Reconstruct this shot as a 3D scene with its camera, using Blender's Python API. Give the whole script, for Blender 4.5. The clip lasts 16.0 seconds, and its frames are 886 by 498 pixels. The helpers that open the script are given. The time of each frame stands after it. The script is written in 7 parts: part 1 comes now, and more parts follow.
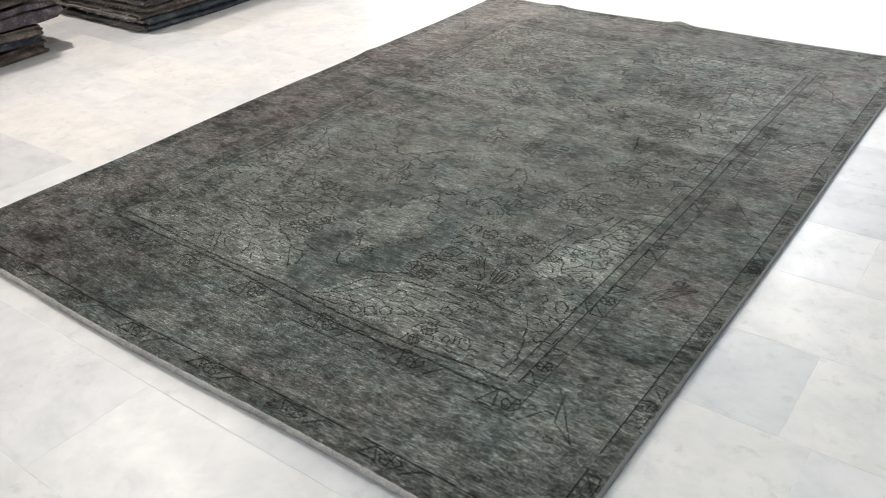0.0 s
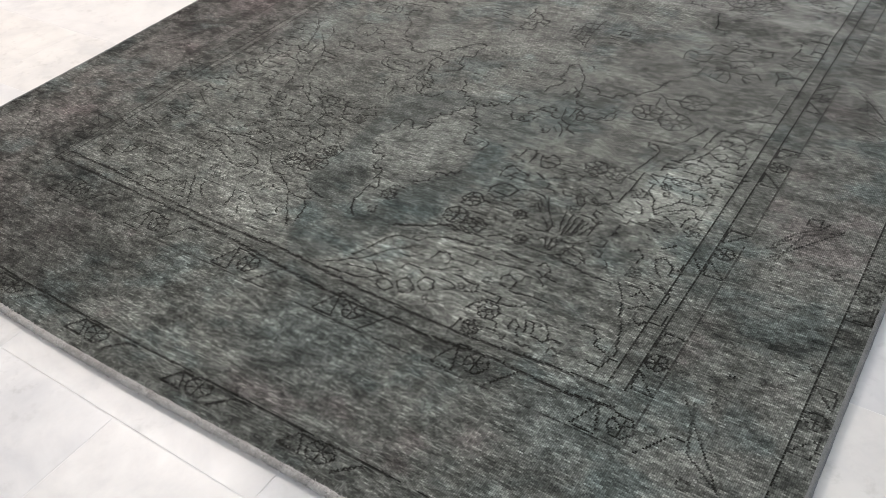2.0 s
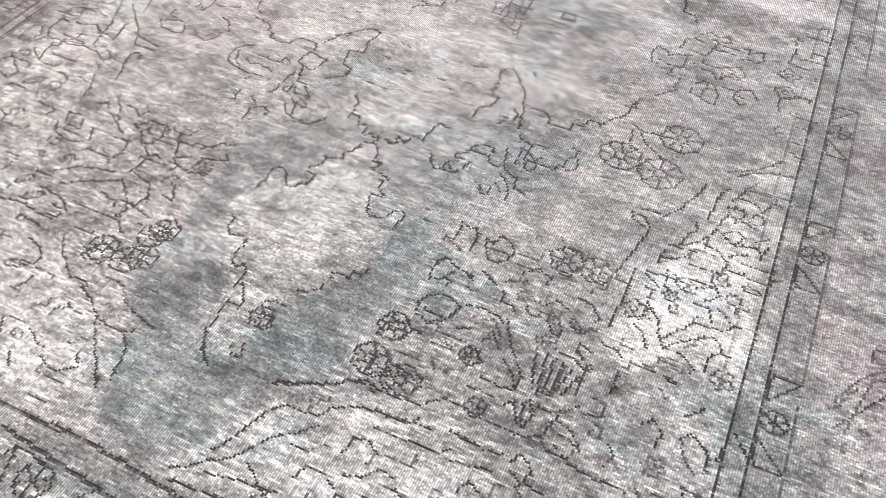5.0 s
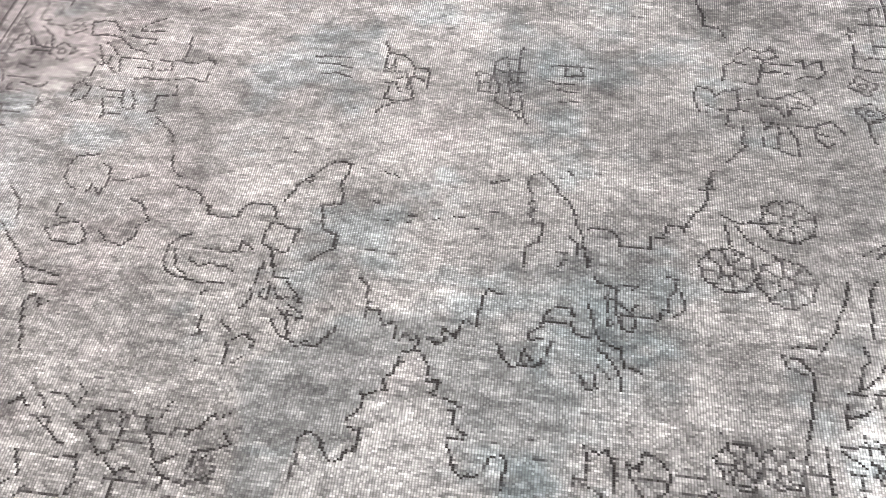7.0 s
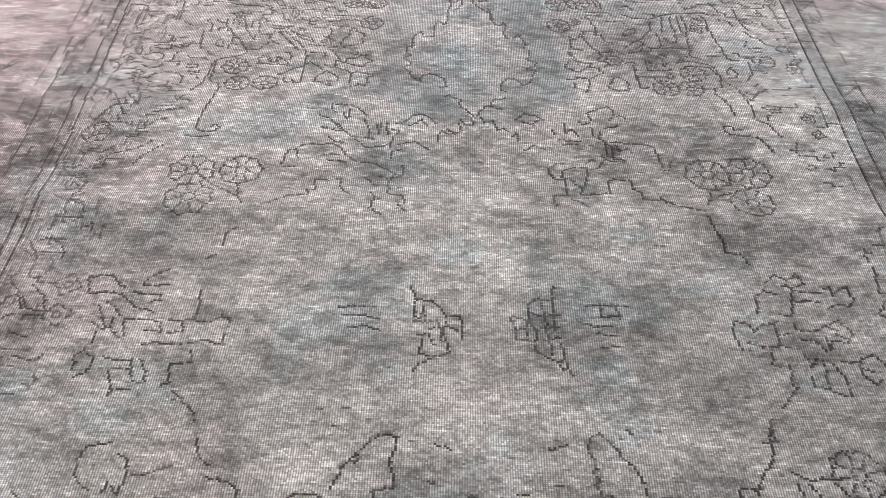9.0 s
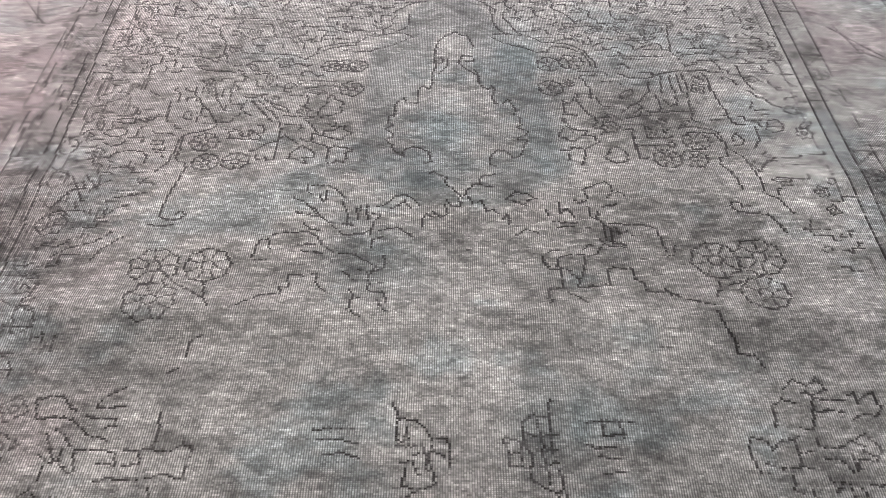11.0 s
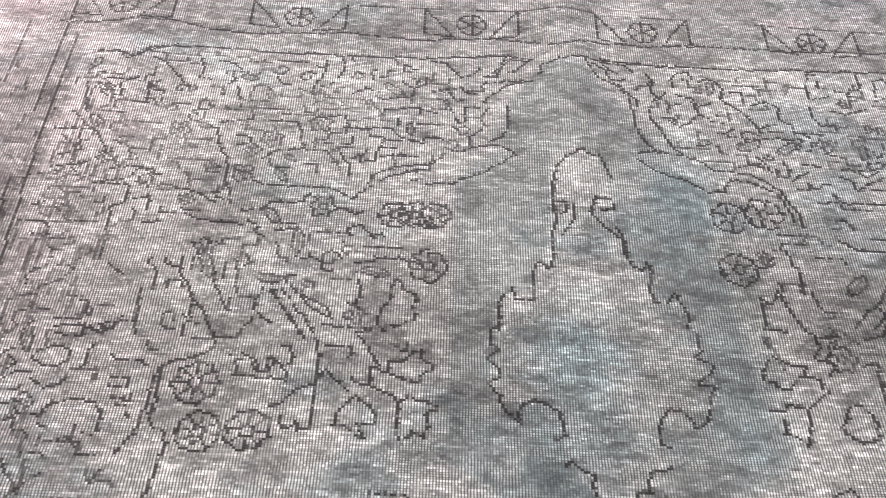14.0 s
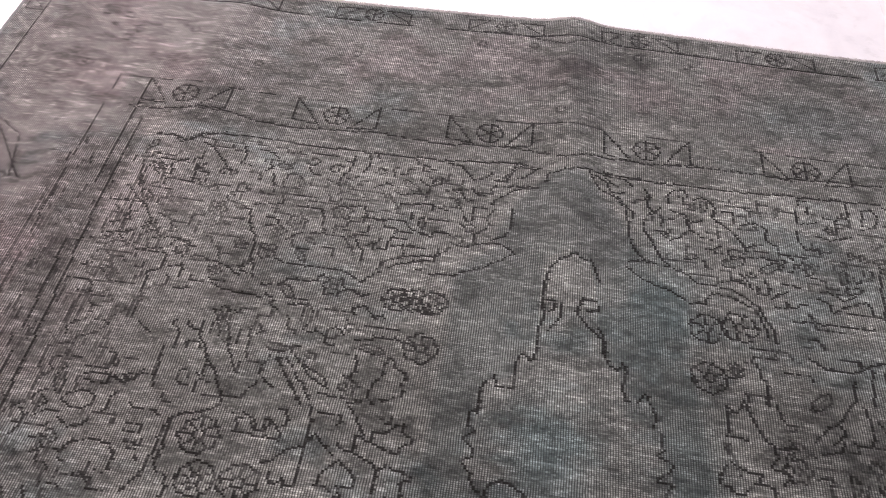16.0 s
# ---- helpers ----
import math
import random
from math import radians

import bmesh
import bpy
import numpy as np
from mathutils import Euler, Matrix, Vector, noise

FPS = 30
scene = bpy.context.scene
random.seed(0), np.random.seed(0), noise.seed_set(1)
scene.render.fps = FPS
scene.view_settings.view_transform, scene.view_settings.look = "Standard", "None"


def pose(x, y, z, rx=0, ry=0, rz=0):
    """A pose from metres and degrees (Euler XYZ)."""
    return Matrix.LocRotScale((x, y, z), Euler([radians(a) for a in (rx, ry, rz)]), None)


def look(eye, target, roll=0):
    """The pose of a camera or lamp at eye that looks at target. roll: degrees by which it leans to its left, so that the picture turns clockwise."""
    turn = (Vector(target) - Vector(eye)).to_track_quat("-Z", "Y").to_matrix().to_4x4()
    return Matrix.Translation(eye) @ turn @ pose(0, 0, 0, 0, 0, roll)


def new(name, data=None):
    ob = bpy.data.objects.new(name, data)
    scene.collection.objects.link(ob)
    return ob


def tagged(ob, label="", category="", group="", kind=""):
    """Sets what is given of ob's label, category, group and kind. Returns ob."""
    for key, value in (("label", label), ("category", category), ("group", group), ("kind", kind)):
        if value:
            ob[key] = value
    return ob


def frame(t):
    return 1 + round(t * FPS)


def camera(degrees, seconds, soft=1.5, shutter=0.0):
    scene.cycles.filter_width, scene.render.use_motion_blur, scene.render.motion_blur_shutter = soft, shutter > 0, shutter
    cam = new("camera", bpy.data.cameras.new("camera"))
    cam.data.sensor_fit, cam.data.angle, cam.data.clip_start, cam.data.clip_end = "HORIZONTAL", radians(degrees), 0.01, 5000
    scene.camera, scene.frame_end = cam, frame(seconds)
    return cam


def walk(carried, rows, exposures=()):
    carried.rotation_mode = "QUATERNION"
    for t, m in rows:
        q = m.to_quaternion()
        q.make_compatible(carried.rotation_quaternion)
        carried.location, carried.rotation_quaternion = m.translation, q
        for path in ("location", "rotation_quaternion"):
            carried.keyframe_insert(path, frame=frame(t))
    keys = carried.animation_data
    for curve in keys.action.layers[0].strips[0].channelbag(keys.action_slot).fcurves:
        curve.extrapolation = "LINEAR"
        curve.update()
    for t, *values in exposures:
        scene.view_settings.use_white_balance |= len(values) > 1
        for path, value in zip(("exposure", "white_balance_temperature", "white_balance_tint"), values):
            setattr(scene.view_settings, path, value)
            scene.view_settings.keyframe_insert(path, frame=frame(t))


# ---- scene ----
cam = camera(55.2, 16.0, soft=0.9, shutter=0.1)
PATH = [
    (0, (2.467, -0.803, 1.205), (1.437, 0.563, 0.168), -2.1),
    (0.5, (2.374, -0.652, 1.179), (1.339, 0.675, 0.097), -2.2),
    (1, (2.301, -0.569, 1.129), (1.269, 0.697, -0.025), -2.7),
    (1.5, (2.18, -0.497, 1.072), (1.197, 0.728, -0.165), -4.1),
    (2, (2.045, -0.421, 1.039), (1.121, 0.801, -0.247), -5.3),
    (2.5, (1.978, -0.353, 1.014), (1.098, 0.841, -0.327), -5.0),
    (3, (1.936, -0.211, 0.973), (1.035, 0.942, -0.391), -5.6),
    (3.2, (1.924, -0.157, 0.954), (1.032, 0.984, -0.425), -6.0),
    (5.3, (1.494, 0.188, 0.913), (1.039, 1.406, -0.607), 3.8),
    (5.5, (1.44, 0.246, 0.901), (0.996, 1.448, -0.634), 3.1),
    (6, (1.307, 0.412, 0.878), (0.9, 1.571, -0.701), -0.5),
    (6.5, (1.251, 0.501, 0.883), (0.94, 1.648, -0.725), -3.5),
    (7, (1.19, 0.553, 0.879), (1.012, 1.707, -0.745), -1.7),
    (7.5, (1.071, 0.618, 0.911), (0.991, 1.823, -0.684), 2.1),
    (8, (1.015, 0.669, 0.923), (0.994, 1.957, -0.606), 3.9),
    (8.5, (1.002, 0.711, 0.949), (0.998, 2.062, -0.526), 3.2),
    (8.7, (0.998, 0.724, 0.951), (0.998, 2.093, -0.508), 2.7),
    (10.8, (0.999, 0.865, 0.959), (1.033, 2.246, -0.487), 1.6),
    (11, (1.014, 0.916, 0.963), (1.029, 2.301, -0.479), 1.4),
    (11.5, (1.053, 1.065, 0.949), (0.976, 2.456, -0.487), 0.6),
    (12, (1.063, 1.185, 0.92), (0.948, 2.549, -0.539), 0.2),
    (12.5, (0.98, 1.342, 0.906), (0.955, 2.653, -0.605), 2.3),
    (13, (0.9, 1.473, 0.907), (0.961, 2.728, -0.649), 4.5),
    (13.5, (0.867, 1.556, 0.899), (0.924, 2.765, -0.693), 4.9),
    (14, (0.843, 1.682, 0.857), (0.886, 2.826, -0.783), 4.5),
    (14.5, (0.816, 1.757, 0.84), (0.857, 2.853, -0.832), 5.3),
    (15, (0.808, 1.743, 0.862), (0.797, 2.876, -0.785), 5.7),
    (15.5, (0.855, 1.612, 0.927), (0.744, 2.855, -0.636), 4.0),
    (16, (0.923, 1.629, 0.949), (0.811, 2.918, -0.576), 3.6),
]

EXPOSURES = [(0, -0.25, 6400, 11), (0.5, -0.28, 6380, 11), (1.0, -0.5, 6380, 12), (1.5, -0.32, 6400, 14), (2.0, -0.2, 6400, 15), (2.5, -0.03, 6370, 21), (3.2, 0.42, 6380, 28),
             (5.3, 1.53, 6450, 29), (7, 1.48, 6440, 29), (8.2, 1.38, 6440, 29), (8.7, 1.13, 6440, 29), (10.8, 0.7, 6420, 28), (11.3, 0.78, 6420, 28), (12.0, 0.78, 6390, 28),
             (12.5, 1.15, 6370, 29), (13, 1.28, 6320, 30), (13.5, 1.15, 6340, 29), (15.1, 1.14, 6360, 29), (15.5, 0.64, 6460, 32), (16, -0.14, 6480, 31)]
walk(cam, [(t, look(e, g, r)) for t, e, g, r in PATH], EXPOSURES)

# ---- light ----
world = bpy.data.worlds.new("world")
world.use_nodes = True
world.node_tree.nodes["Background"].inputs[0].default_value = (0.8, 0.85, 0.9, 1)
world.node_tree.nodes["Background"].inputs[1].default_value = 0.15
scene.world = world
CEILING = 3.2


def ceiling_lamp(x, y, watts, size, colour):
    data = bpy.data.lights.new("ceiling_lamp", "AREA")
    data.shape, data.size, data.energy, data.color = "DISK", size, watts, colour
    new("ceiling_lamp", data).matrix_world = look((x, y, CEILING - 0.03), (x, y + 0.001, 0))


WARM, NEUTRAL, COOL = (1.0, 0.92, 0.84), (0.95, 0.98, 1.0), (0.72, 0.88, 1.0)
ceiling_lamp(-1.5, 1.27, 100, 0.24, WARM)
ceiling_lamp(-2.4, 6.0, 245, 0.5, WARM)
ceiling_lamp(0.7, 6.9, 160, 0.7, NEUTRAL)
# unseen fills, added to brighten the right side and the stack fronts
ceiling_lamp(2.4, -2.6, 50, 0.6, COOL)
ceiling_lamp(5.0, 2.6, 62, 0.6, COOL)
ceiling_lamp(-2.6, -2.4, 66, 0.5, WARM)


# ---- materials ----
def material(name):
    """A node material: its tree, its Principled shader, and a helper that adds linked nodes."""
    m = bpy.data.materials.new(name)
    m.use_nodes = True
    tree = m.node_tree
    shader = tree.nodes["Principled BSDF"]

    def add(kind, links=(), **settings):
        node = tree.nodes.new(kind)
        for key, value in settings.items():
            if key == "operation":
                node.operation = value
            elif key == "data_type":
                node.data_type = value
            elif key == "blend_type":
                node.blend_type = value
            elif key == "attribute_name":
                node.attribute_name = value
            else:
                node.inputs[key].default_value = value
        for key, source in links:
            tree.links.new(source, node.inputs[key])
        return node

    def link(source, key):
        tree.links.new(source, shader.inputs[key])

    return m, shader, add, link


def ramp(add, source, stops):
    node = add("ShaderNodeValToRGB", [("Fac", source)])
    while len(node.color_ramp.elements) < len(stops):
        node.color_ramp.elements.new(0.5)
    for el, (at, colour) in zip(node.color_ramp.elements, stops):
        el.position, el.color = at, (*colour, 1)
    return node.outputs["Color"]


def mix(add, fac, a, b, blend="MIX"):
    node = add("ShaderNodeMix", data_type="RGBA", blend_type=blend)
    tree = node.id_data
    for key, value in ((0, fac), (6, a), (7, b)):
        if isinstance(value, (float, int)):
            node.inputs[key].default_value = value
        elif isinstance(value, tuple):
            node.inputs[key].default_value = (*value, 1)
        else:
            tree.links.new(value, node.inputs[key])
    return node.outputs[2]


def maths(add, op, a, b=0.0):
    node = add("ShaderNodeMath", operation=op)
    for k, value in enumerate((a, b)):
        if isinstance(value, (float, int)):
            node.inputs[k].default_value = value
        else:
            node.id_data.links.new(value, node.inputs[k])
    return node.outputs[0]


def marble_material(name, tone):
    """Polished white marble: soft clouds, a few faint veins and small grey flecks that lie in drifts."""
    m, shader, add, link = material(name)
    where = add("ShaderNodeTexCoord").outputs["Object"]
    rnd = add("ShaderNodeObjectInfo").outputs["Random"]
    spread = maths(add, "MULTIPLY", rnd, 37.0)
    shift = add("ShaderNodeCombineXYZ", [("X", spread), ("Y", maths(add, "MULTIPLY", rnd, 91.0)), ("Z", spread)]).outputs[0]
    p = add("ShaderNodeVectorMath", [(0, where), (1, shift)], operation="ADD").outputs[0]
    cloud = add("ShaderNodeTexNoise", [("Vector", p)], Scale=8.0, Detail=6.0, Roughness=0.6, Distortion=0.25).outputs["Fac"]
    vein = add("ShaderNodeTexNoise", [("Vector", p)], Scale=2.2, Detail=6.0, Roughness=0.6, Distortion=1.2).outputs["Fac"]
    thin = maths(add, "ABSOLUTE", maths(add, "SUBTRACT", vein, 0.5))
    fleck = add("ShaderNodeTexNoise", [("Vector", p)], Scale=34.0, Detail=4.0, Roughness=0.6, Distortion=0.15).outputs["Fac"]
    drift_of = add("ShaderNodeTexNoise", [("Vector", p)], Scale=4.5, Detail=3.0).outputs["Fac"]
    body = ramp(add, cloud, [(0.28, (0.595, 0.60, 0.605)), (0.48, (0.675, 0.675, 0.67)), (0.7, (0.735, 0.73, 0.72))])
    veins = ramp(add, thin, [(0.0, (0.95, 0.952, 0.955)), (0.05, (1, 1, 1))])
    flecks = ramp(add, fleck, [(0.27, (0.82, 0.82, 0.81)), (0.46, (1, 1, 1))])
    tint = ramp(add, rnd, [(0.0, (0.94, 0.945, 0.955)), (0.3, (0.97, 0.972, 0.975)), (0.6, (1.0, 0.995, 0.985)), (1.0, (1.0, 0.985, 0.955))])
    c = mix(add, 1.0, body, veins, "MULTIPLY")
    where_flecked = ramp(add, drift_of, [(0.44, (0.15, 0.15, 0.15)), (0.6, (1, 1, 1))])
    c = mix(add, where_flecked, c, mix(add, 1.0, c, flecks, "MULTIPLY"))
    c = mix(add, 1.0, c, tone, "MULTIPLY")
    link(mix(add, 1.0, c, tint, "MULTIPLY"), "Base Color")
    link(ramp(add, cloud, [(0.3, (0.42, 0.42, 0.42)), (0.7, (0.34, 0.34, 0.34))]), "Roughness")
    link(add("ShaderNodeBump", [("Height", cloud)], Strength=0.04, Distance=0.002).outputs[0], "Normal")
    return m


def plain_material(name, colour, rough, scale=40.0, amount=0.12, bump=0.2, distance=0.002, sheen=0.0):
    m, shader, add, link = material(name)
    where = add("ShaderNodeTexCoord").outputs["Object"]
    fine = add("ShaderNodeTexNoise", [("Vector", where)], Scale=scale, Detail=5.0, Roughness=0.6).outputs["Fac"]
    wide = add("ShaderNodeTexNoise", [("Vector", where)], Scale=scale / 14, Detail=3.0).outputs["Fac"]
    low, high = tuple(c * (1 - 2 * amount) for c in colour), tuple(c * (1 + 2 * amount) for c in colour)
    c = mix(add, 0.5, ramp(add, fine, [(0.3, low), (0.7, high)]), ramp(add, wide, [(0.3, low), (0.7, high)]))
    link(c, "Base Color")
    shader.inputs["Roughness"].default_value = rough
    shader.inputs["Sheen Weight"].default_value = sheen
    link(add("ShaderNodeBump", [("Height", fine)], Strength=bump, Distance=distance).outputs[0], "Normal")
    return m


def yarn_material(name, dark, light):
    """Rough undyed yarn: every loose end its own shade, stained in patches."""
    m, shader, add, link = material(name)
    where = add("ShaderNodeTexCoord").outputs["Object"]
    end = add("ShaderNodeNewGeometry").outputs["Random Per Island"]
    stain = add("ShaderNodeTexNoise", [("Vector", where)], Scale=22.0, Detail=4.0, Roughness=0.65).outputs["Fac"]
    fibre = add("ShaderNodeTexNoise", [("Vector", where)], Scale=260.0, Detail=3.0, Roughness=0.6).outputs["Fac"]
    tone = maths(add, "ADD", maths(add, "MULTIPLY", end, 0.45), maths(add, "MULTIPLY", fibre, 0.55))
    c = ramp(add, tone, [(0.2, dark), (0.75, light)])
    link(mix(add, 1.0, c, ramp(add, stain, [(0.35, (0.72, 0.71, 0.70)), (0.6, (1, 1, 1))]), "MULTIPLY"), "Base Color")
    shader.inputs["Roughness"].default_value = 0.95
    shader.inputs["Sheen Weight"].default_value = 0.15
    link(add("ShaderNodeBump", [("Height", fibre)], Strength=0.8, Distance=0.002).outputs[0], "Normal")
    return m


KNOT_X, KNOT_Y = 0.00325, 0.0027


def knot_material():
    """Worn wool knots: dye from the weaving, with each knot's light crown and shaded gaps put into the colour."""
    m, shader, add, link = material("worn_wool_knots")
    where = add("ShaderNodeTexCoord").outputs["Object"]
    cloth = add("ShaderNodeAttribute", attribute_name="dye")
    dye, wear = cloth.outputs["Color"], cloth.outputs["Alpha"]
    wobble = add("ShaderNodeTexNoise", [("Vector", where)], Scale=30.0, Detail=4.0, Roughness=0.65).outputs["Fac"]
    xyz = add("ShaderNodeSeparateXYZ", [("Vector", add("ShaderNodeAttribute", attribute_name="weave").outputs["Vector"])])

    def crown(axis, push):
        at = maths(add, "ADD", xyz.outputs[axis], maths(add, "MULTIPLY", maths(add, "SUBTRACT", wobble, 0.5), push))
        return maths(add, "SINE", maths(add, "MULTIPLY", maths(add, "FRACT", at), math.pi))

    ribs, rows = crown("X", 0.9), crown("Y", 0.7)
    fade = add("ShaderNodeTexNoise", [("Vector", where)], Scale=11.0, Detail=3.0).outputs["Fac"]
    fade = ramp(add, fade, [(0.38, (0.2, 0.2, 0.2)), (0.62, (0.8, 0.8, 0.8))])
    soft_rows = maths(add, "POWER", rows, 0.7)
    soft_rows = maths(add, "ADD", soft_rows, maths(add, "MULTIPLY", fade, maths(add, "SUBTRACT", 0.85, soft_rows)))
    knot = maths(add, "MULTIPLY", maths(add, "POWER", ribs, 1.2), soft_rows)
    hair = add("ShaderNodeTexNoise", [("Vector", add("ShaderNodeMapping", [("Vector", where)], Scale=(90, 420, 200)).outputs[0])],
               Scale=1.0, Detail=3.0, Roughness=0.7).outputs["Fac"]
    # relief shading painted into the dye: dark between knots, bright on their crowns
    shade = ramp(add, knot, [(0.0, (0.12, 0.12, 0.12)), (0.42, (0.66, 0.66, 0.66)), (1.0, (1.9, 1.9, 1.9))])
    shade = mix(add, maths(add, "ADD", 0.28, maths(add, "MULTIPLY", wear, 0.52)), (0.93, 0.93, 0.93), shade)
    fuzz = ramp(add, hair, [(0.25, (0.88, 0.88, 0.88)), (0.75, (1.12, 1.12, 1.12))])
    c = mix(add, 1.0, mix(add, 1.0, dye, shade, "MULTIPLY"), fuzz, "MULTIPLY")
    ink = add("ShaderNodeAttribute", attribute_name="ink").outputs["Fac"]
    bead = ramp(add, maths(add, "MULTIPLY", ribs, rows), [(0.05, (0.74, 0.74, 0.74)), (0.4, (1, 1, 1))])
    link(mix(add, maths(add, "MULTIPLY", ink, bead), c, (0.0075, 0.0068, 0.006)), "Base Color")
    shader.inputs["Roughness"].default_value = 0.66
    link(maths(add, "MULTIPLY", maths(add, "ADD", 0.04, maths(add, "MULTIPLY", knot, 0.26)), maths(add, "ADD", 0.3, wear)), "Specular IOR Level")
    shader.inputs["Sheen Weight"].default_value = 0.06
    shader.inputs["Sheen Roughness"].default_value = 0.4
    height = knot
    link(add("ShaderNodeBump", [("Height", height)], Strength=0.15, Distance=0.001).outputs[0], "Normal")
    return m


MARBLE, GREY_MARBLE = marble_material("white_marble", (1.0, 1.0, 1.0)), marble_material("grey_marble", (0.86, 0.87, 0.89))
GROUT = plain_material("pale_grout", (0.70, 0.70, 0.69), 0.8)
PLASTER = plain_material("white_plaster", (0.78, 0.77, 0.75), 0.85, amount=0.02)
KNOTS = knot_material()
CORD = yarn_material("grey_wool_cord", (0.17, 0.165, 0.155), (0.56, 0.545, 0.52))
SELVEDGE = plain_material("grey_selvedge", (0.13, 0.135, 0.135), 0.85, scale=300.0, amount=0.2, bump=0.7, sheen=0.1)


# ---- building helpers ----
def part(name, bm, mat, parent, label=""):
    """A bmesh linked as one mesh object under a thing or a part."""
    mesh = bpy.data.meshes.new(name)
    bm.to_mesh(mesh)
    bm.free()
    mesh.materials.append(mat)
    ob = new(name, mesh)
    ob.parent = parent
    return tagged(ob, label) if label else ob


def box(bm, x0, x1, y0, y1, z0, z1):
    v = [bm.verts.new((x, y, z)) for z in (z0, z1) for y in (y0, y1) for x in (x0, x1)]
    for f in ((0, 2, 3, 1), (4, 5, 7, 6), (0, 1, 5, 4), (2, 6, 7, 3), (0, 4, 6, 2), (1, 3, 7, 5)):
        bm.faces.new([v[i] for i in f])
    return bm


# ---- room ----
X0, X1, Y0, Y1 = -4.5, 6.3, -4.2, 7.8
TILE_X, TILE_Y, GAP = 0.61, 0.3013, 0.0018
ground = part("floor", box(bmesh.new(), X0, X1, Y0, Y1, -0.12, -0.0004), GROUT, None)
tagged(ground, "polished white marble tile floor with grey veins", "floor", kind="structure")
for name, x0, x1, y0, y1 in (("wall_west", X0 - 0.2, X0, Y0, Y1), ("wall_east", X1, X1 + 0.2, Y0, Y1),
                             ("wall_south", X0 - 0.2, X1 + 0.2, Y0 - 0.2, Y0), ("wall_north", X0 - 0.2, X1 + 0.2, Y1, Y1 + 0.2)):
    tagged(part(name, box(bmesh.new(), x0, x1, y0, y1, -0.12, CEILING), PLASTER, None), "plain white plastered showroom wall", "wall", kind="structure")
tagged(part("ceiling", box(bmesh.new(), X0 - 0.2, X1 + 0.2, Y0 - 0.2, Y1 + 0.2, CEILING, CEILING + 0.15), PLASTER, None), "plain white showroom ceiling", "ceiling", kind="structure")
# ---- the rug: a drawing on its own grid of knots ----
CELL_X, CELL_Y = KNOT_X, KNOT_Y
NX, NY = 628, 1113
RUG_W, RUG_L, RUG_T = NX * CELL_X, NY * CELL_Y, 0.010
rng = np.random.default_rng(7)
cell_x = (np.arange(NX) + 0.5) * CELL_X * 100 - 104.5
cell_y = (np.arange(NY) + 0.5) * CELL_Y * 100 - 150.0
GX, GY = np.meshgrid(cell_x, cell_y)


def drift(v):
    """The weaver's middle line wanders a few centimetres on its way up the rug."""
    return np.interp(v, (-150, -109, -50, 0, 50, 112, 150), (2.2, 3.0, 3.7, 1.9, 0.6, -1.7, -2.0))


U, V = np.abs(GX - drift(GY)), np.abs(GY)
RIGHT, FAR = GX > drift(GY), GY > 0


def smooth_noise(px, py, seed):
    """Noise from 0 to 1 on the knots, with cells of px by py times 4 mm."""
    r, px, py = np.random.default_rng(seed), px * 0.004 / KNOT_X, py * 0.004 / KNOT_Y
    a = r.random((int(NY / py) + 3, int(NX / px) + 3))
    y, x = np.arange(NY) / py, np.arange(NX) / px
    j, i = y.astype(int), x.astype(int)
    fy, fx = (y - j)[:, None], (x - i)[None, :]
    fy, fx = fy * fy * (3 - 2 * fy), fx * fx * (3 - 2 * fx)
    top = a[j][:, i] * (1 - fx) + a[j][:, i + 1] * fx
    low = a[j + 1][:, i] * (1 - fx) + a[j + 1][:, i + 1] * fx
    return top * (1 - fy) + low * fy


def step(x, a, b):
    t = np.clip((x - a) / (b - a), 0, 1)
    return t * t * (3 - 2 * t)


ink = np.zeros((NY, NX))
pale = np.zeros((NY, NX))
blue = np.zeros((NY, NX))
brown = np.zeros((NY, NX))
piece = np.zeros((NY, NX), int)
PIECES = []
ALL = ((1, 1), (-1, 1), (1, -1), (-1, -1))
FAR_HALF, NEAR_HALF = ALL[:2], ALL[2:]


def stroke(points, sides=ALL, dark=1.0, closed=False):
    """A line of dark knots through points (u, v in centimetres from the middle), drawn again in each mirrored quarter."""
    pts = np.array(points if not closed else [*points, points[0]], float)
    for su, sv in sides:
        for a, b in zip(pts[:-1], pts[1:]):
            n = 2 + int(max(abs(b[0] - a[0]) / (CELL_X * 100), abs(b[1] - a[1]) / (CELL_Y * 100)))
            t = np.linspace(0, 1, n)
            v = sv * (a[1] + (b[1] - a[1]) * t)
            x = drift(v) + su * (a[0] + (b[0] - a[0]) * t)
            i = ((x + 104.5) / (CELL_X * 100)).astype(int)
            j = ((v + 150) / (CELL_Y * 100)).astype(int)
            ok = (i >= 0) & (i < NX) & (j >= 0) & (j < NY)
            ink[j[ok], i[ok]] = np.maximum(ink[j[ok], i[ok]], dark)


def ring(u, v, r, ry=None, n=18, turn=0.0, wave=0.0, lobes=5, part_of=1.0, start=0.0):
    ry = r if ry is None else ry
    out = []
    for k in range(n + 1):
        a = start + 2 * math.pi * part_of * k / n
        s = 1 + wave * math.cos(lobes * a)
        x, y = r * s * math.cos(a), ry * s * math.sin(a)
        out.append((u + x * math.cos(turn) - y * math.sin(turn), v + x * math.sin(turn) + y * math.cos(turn)))
    return out


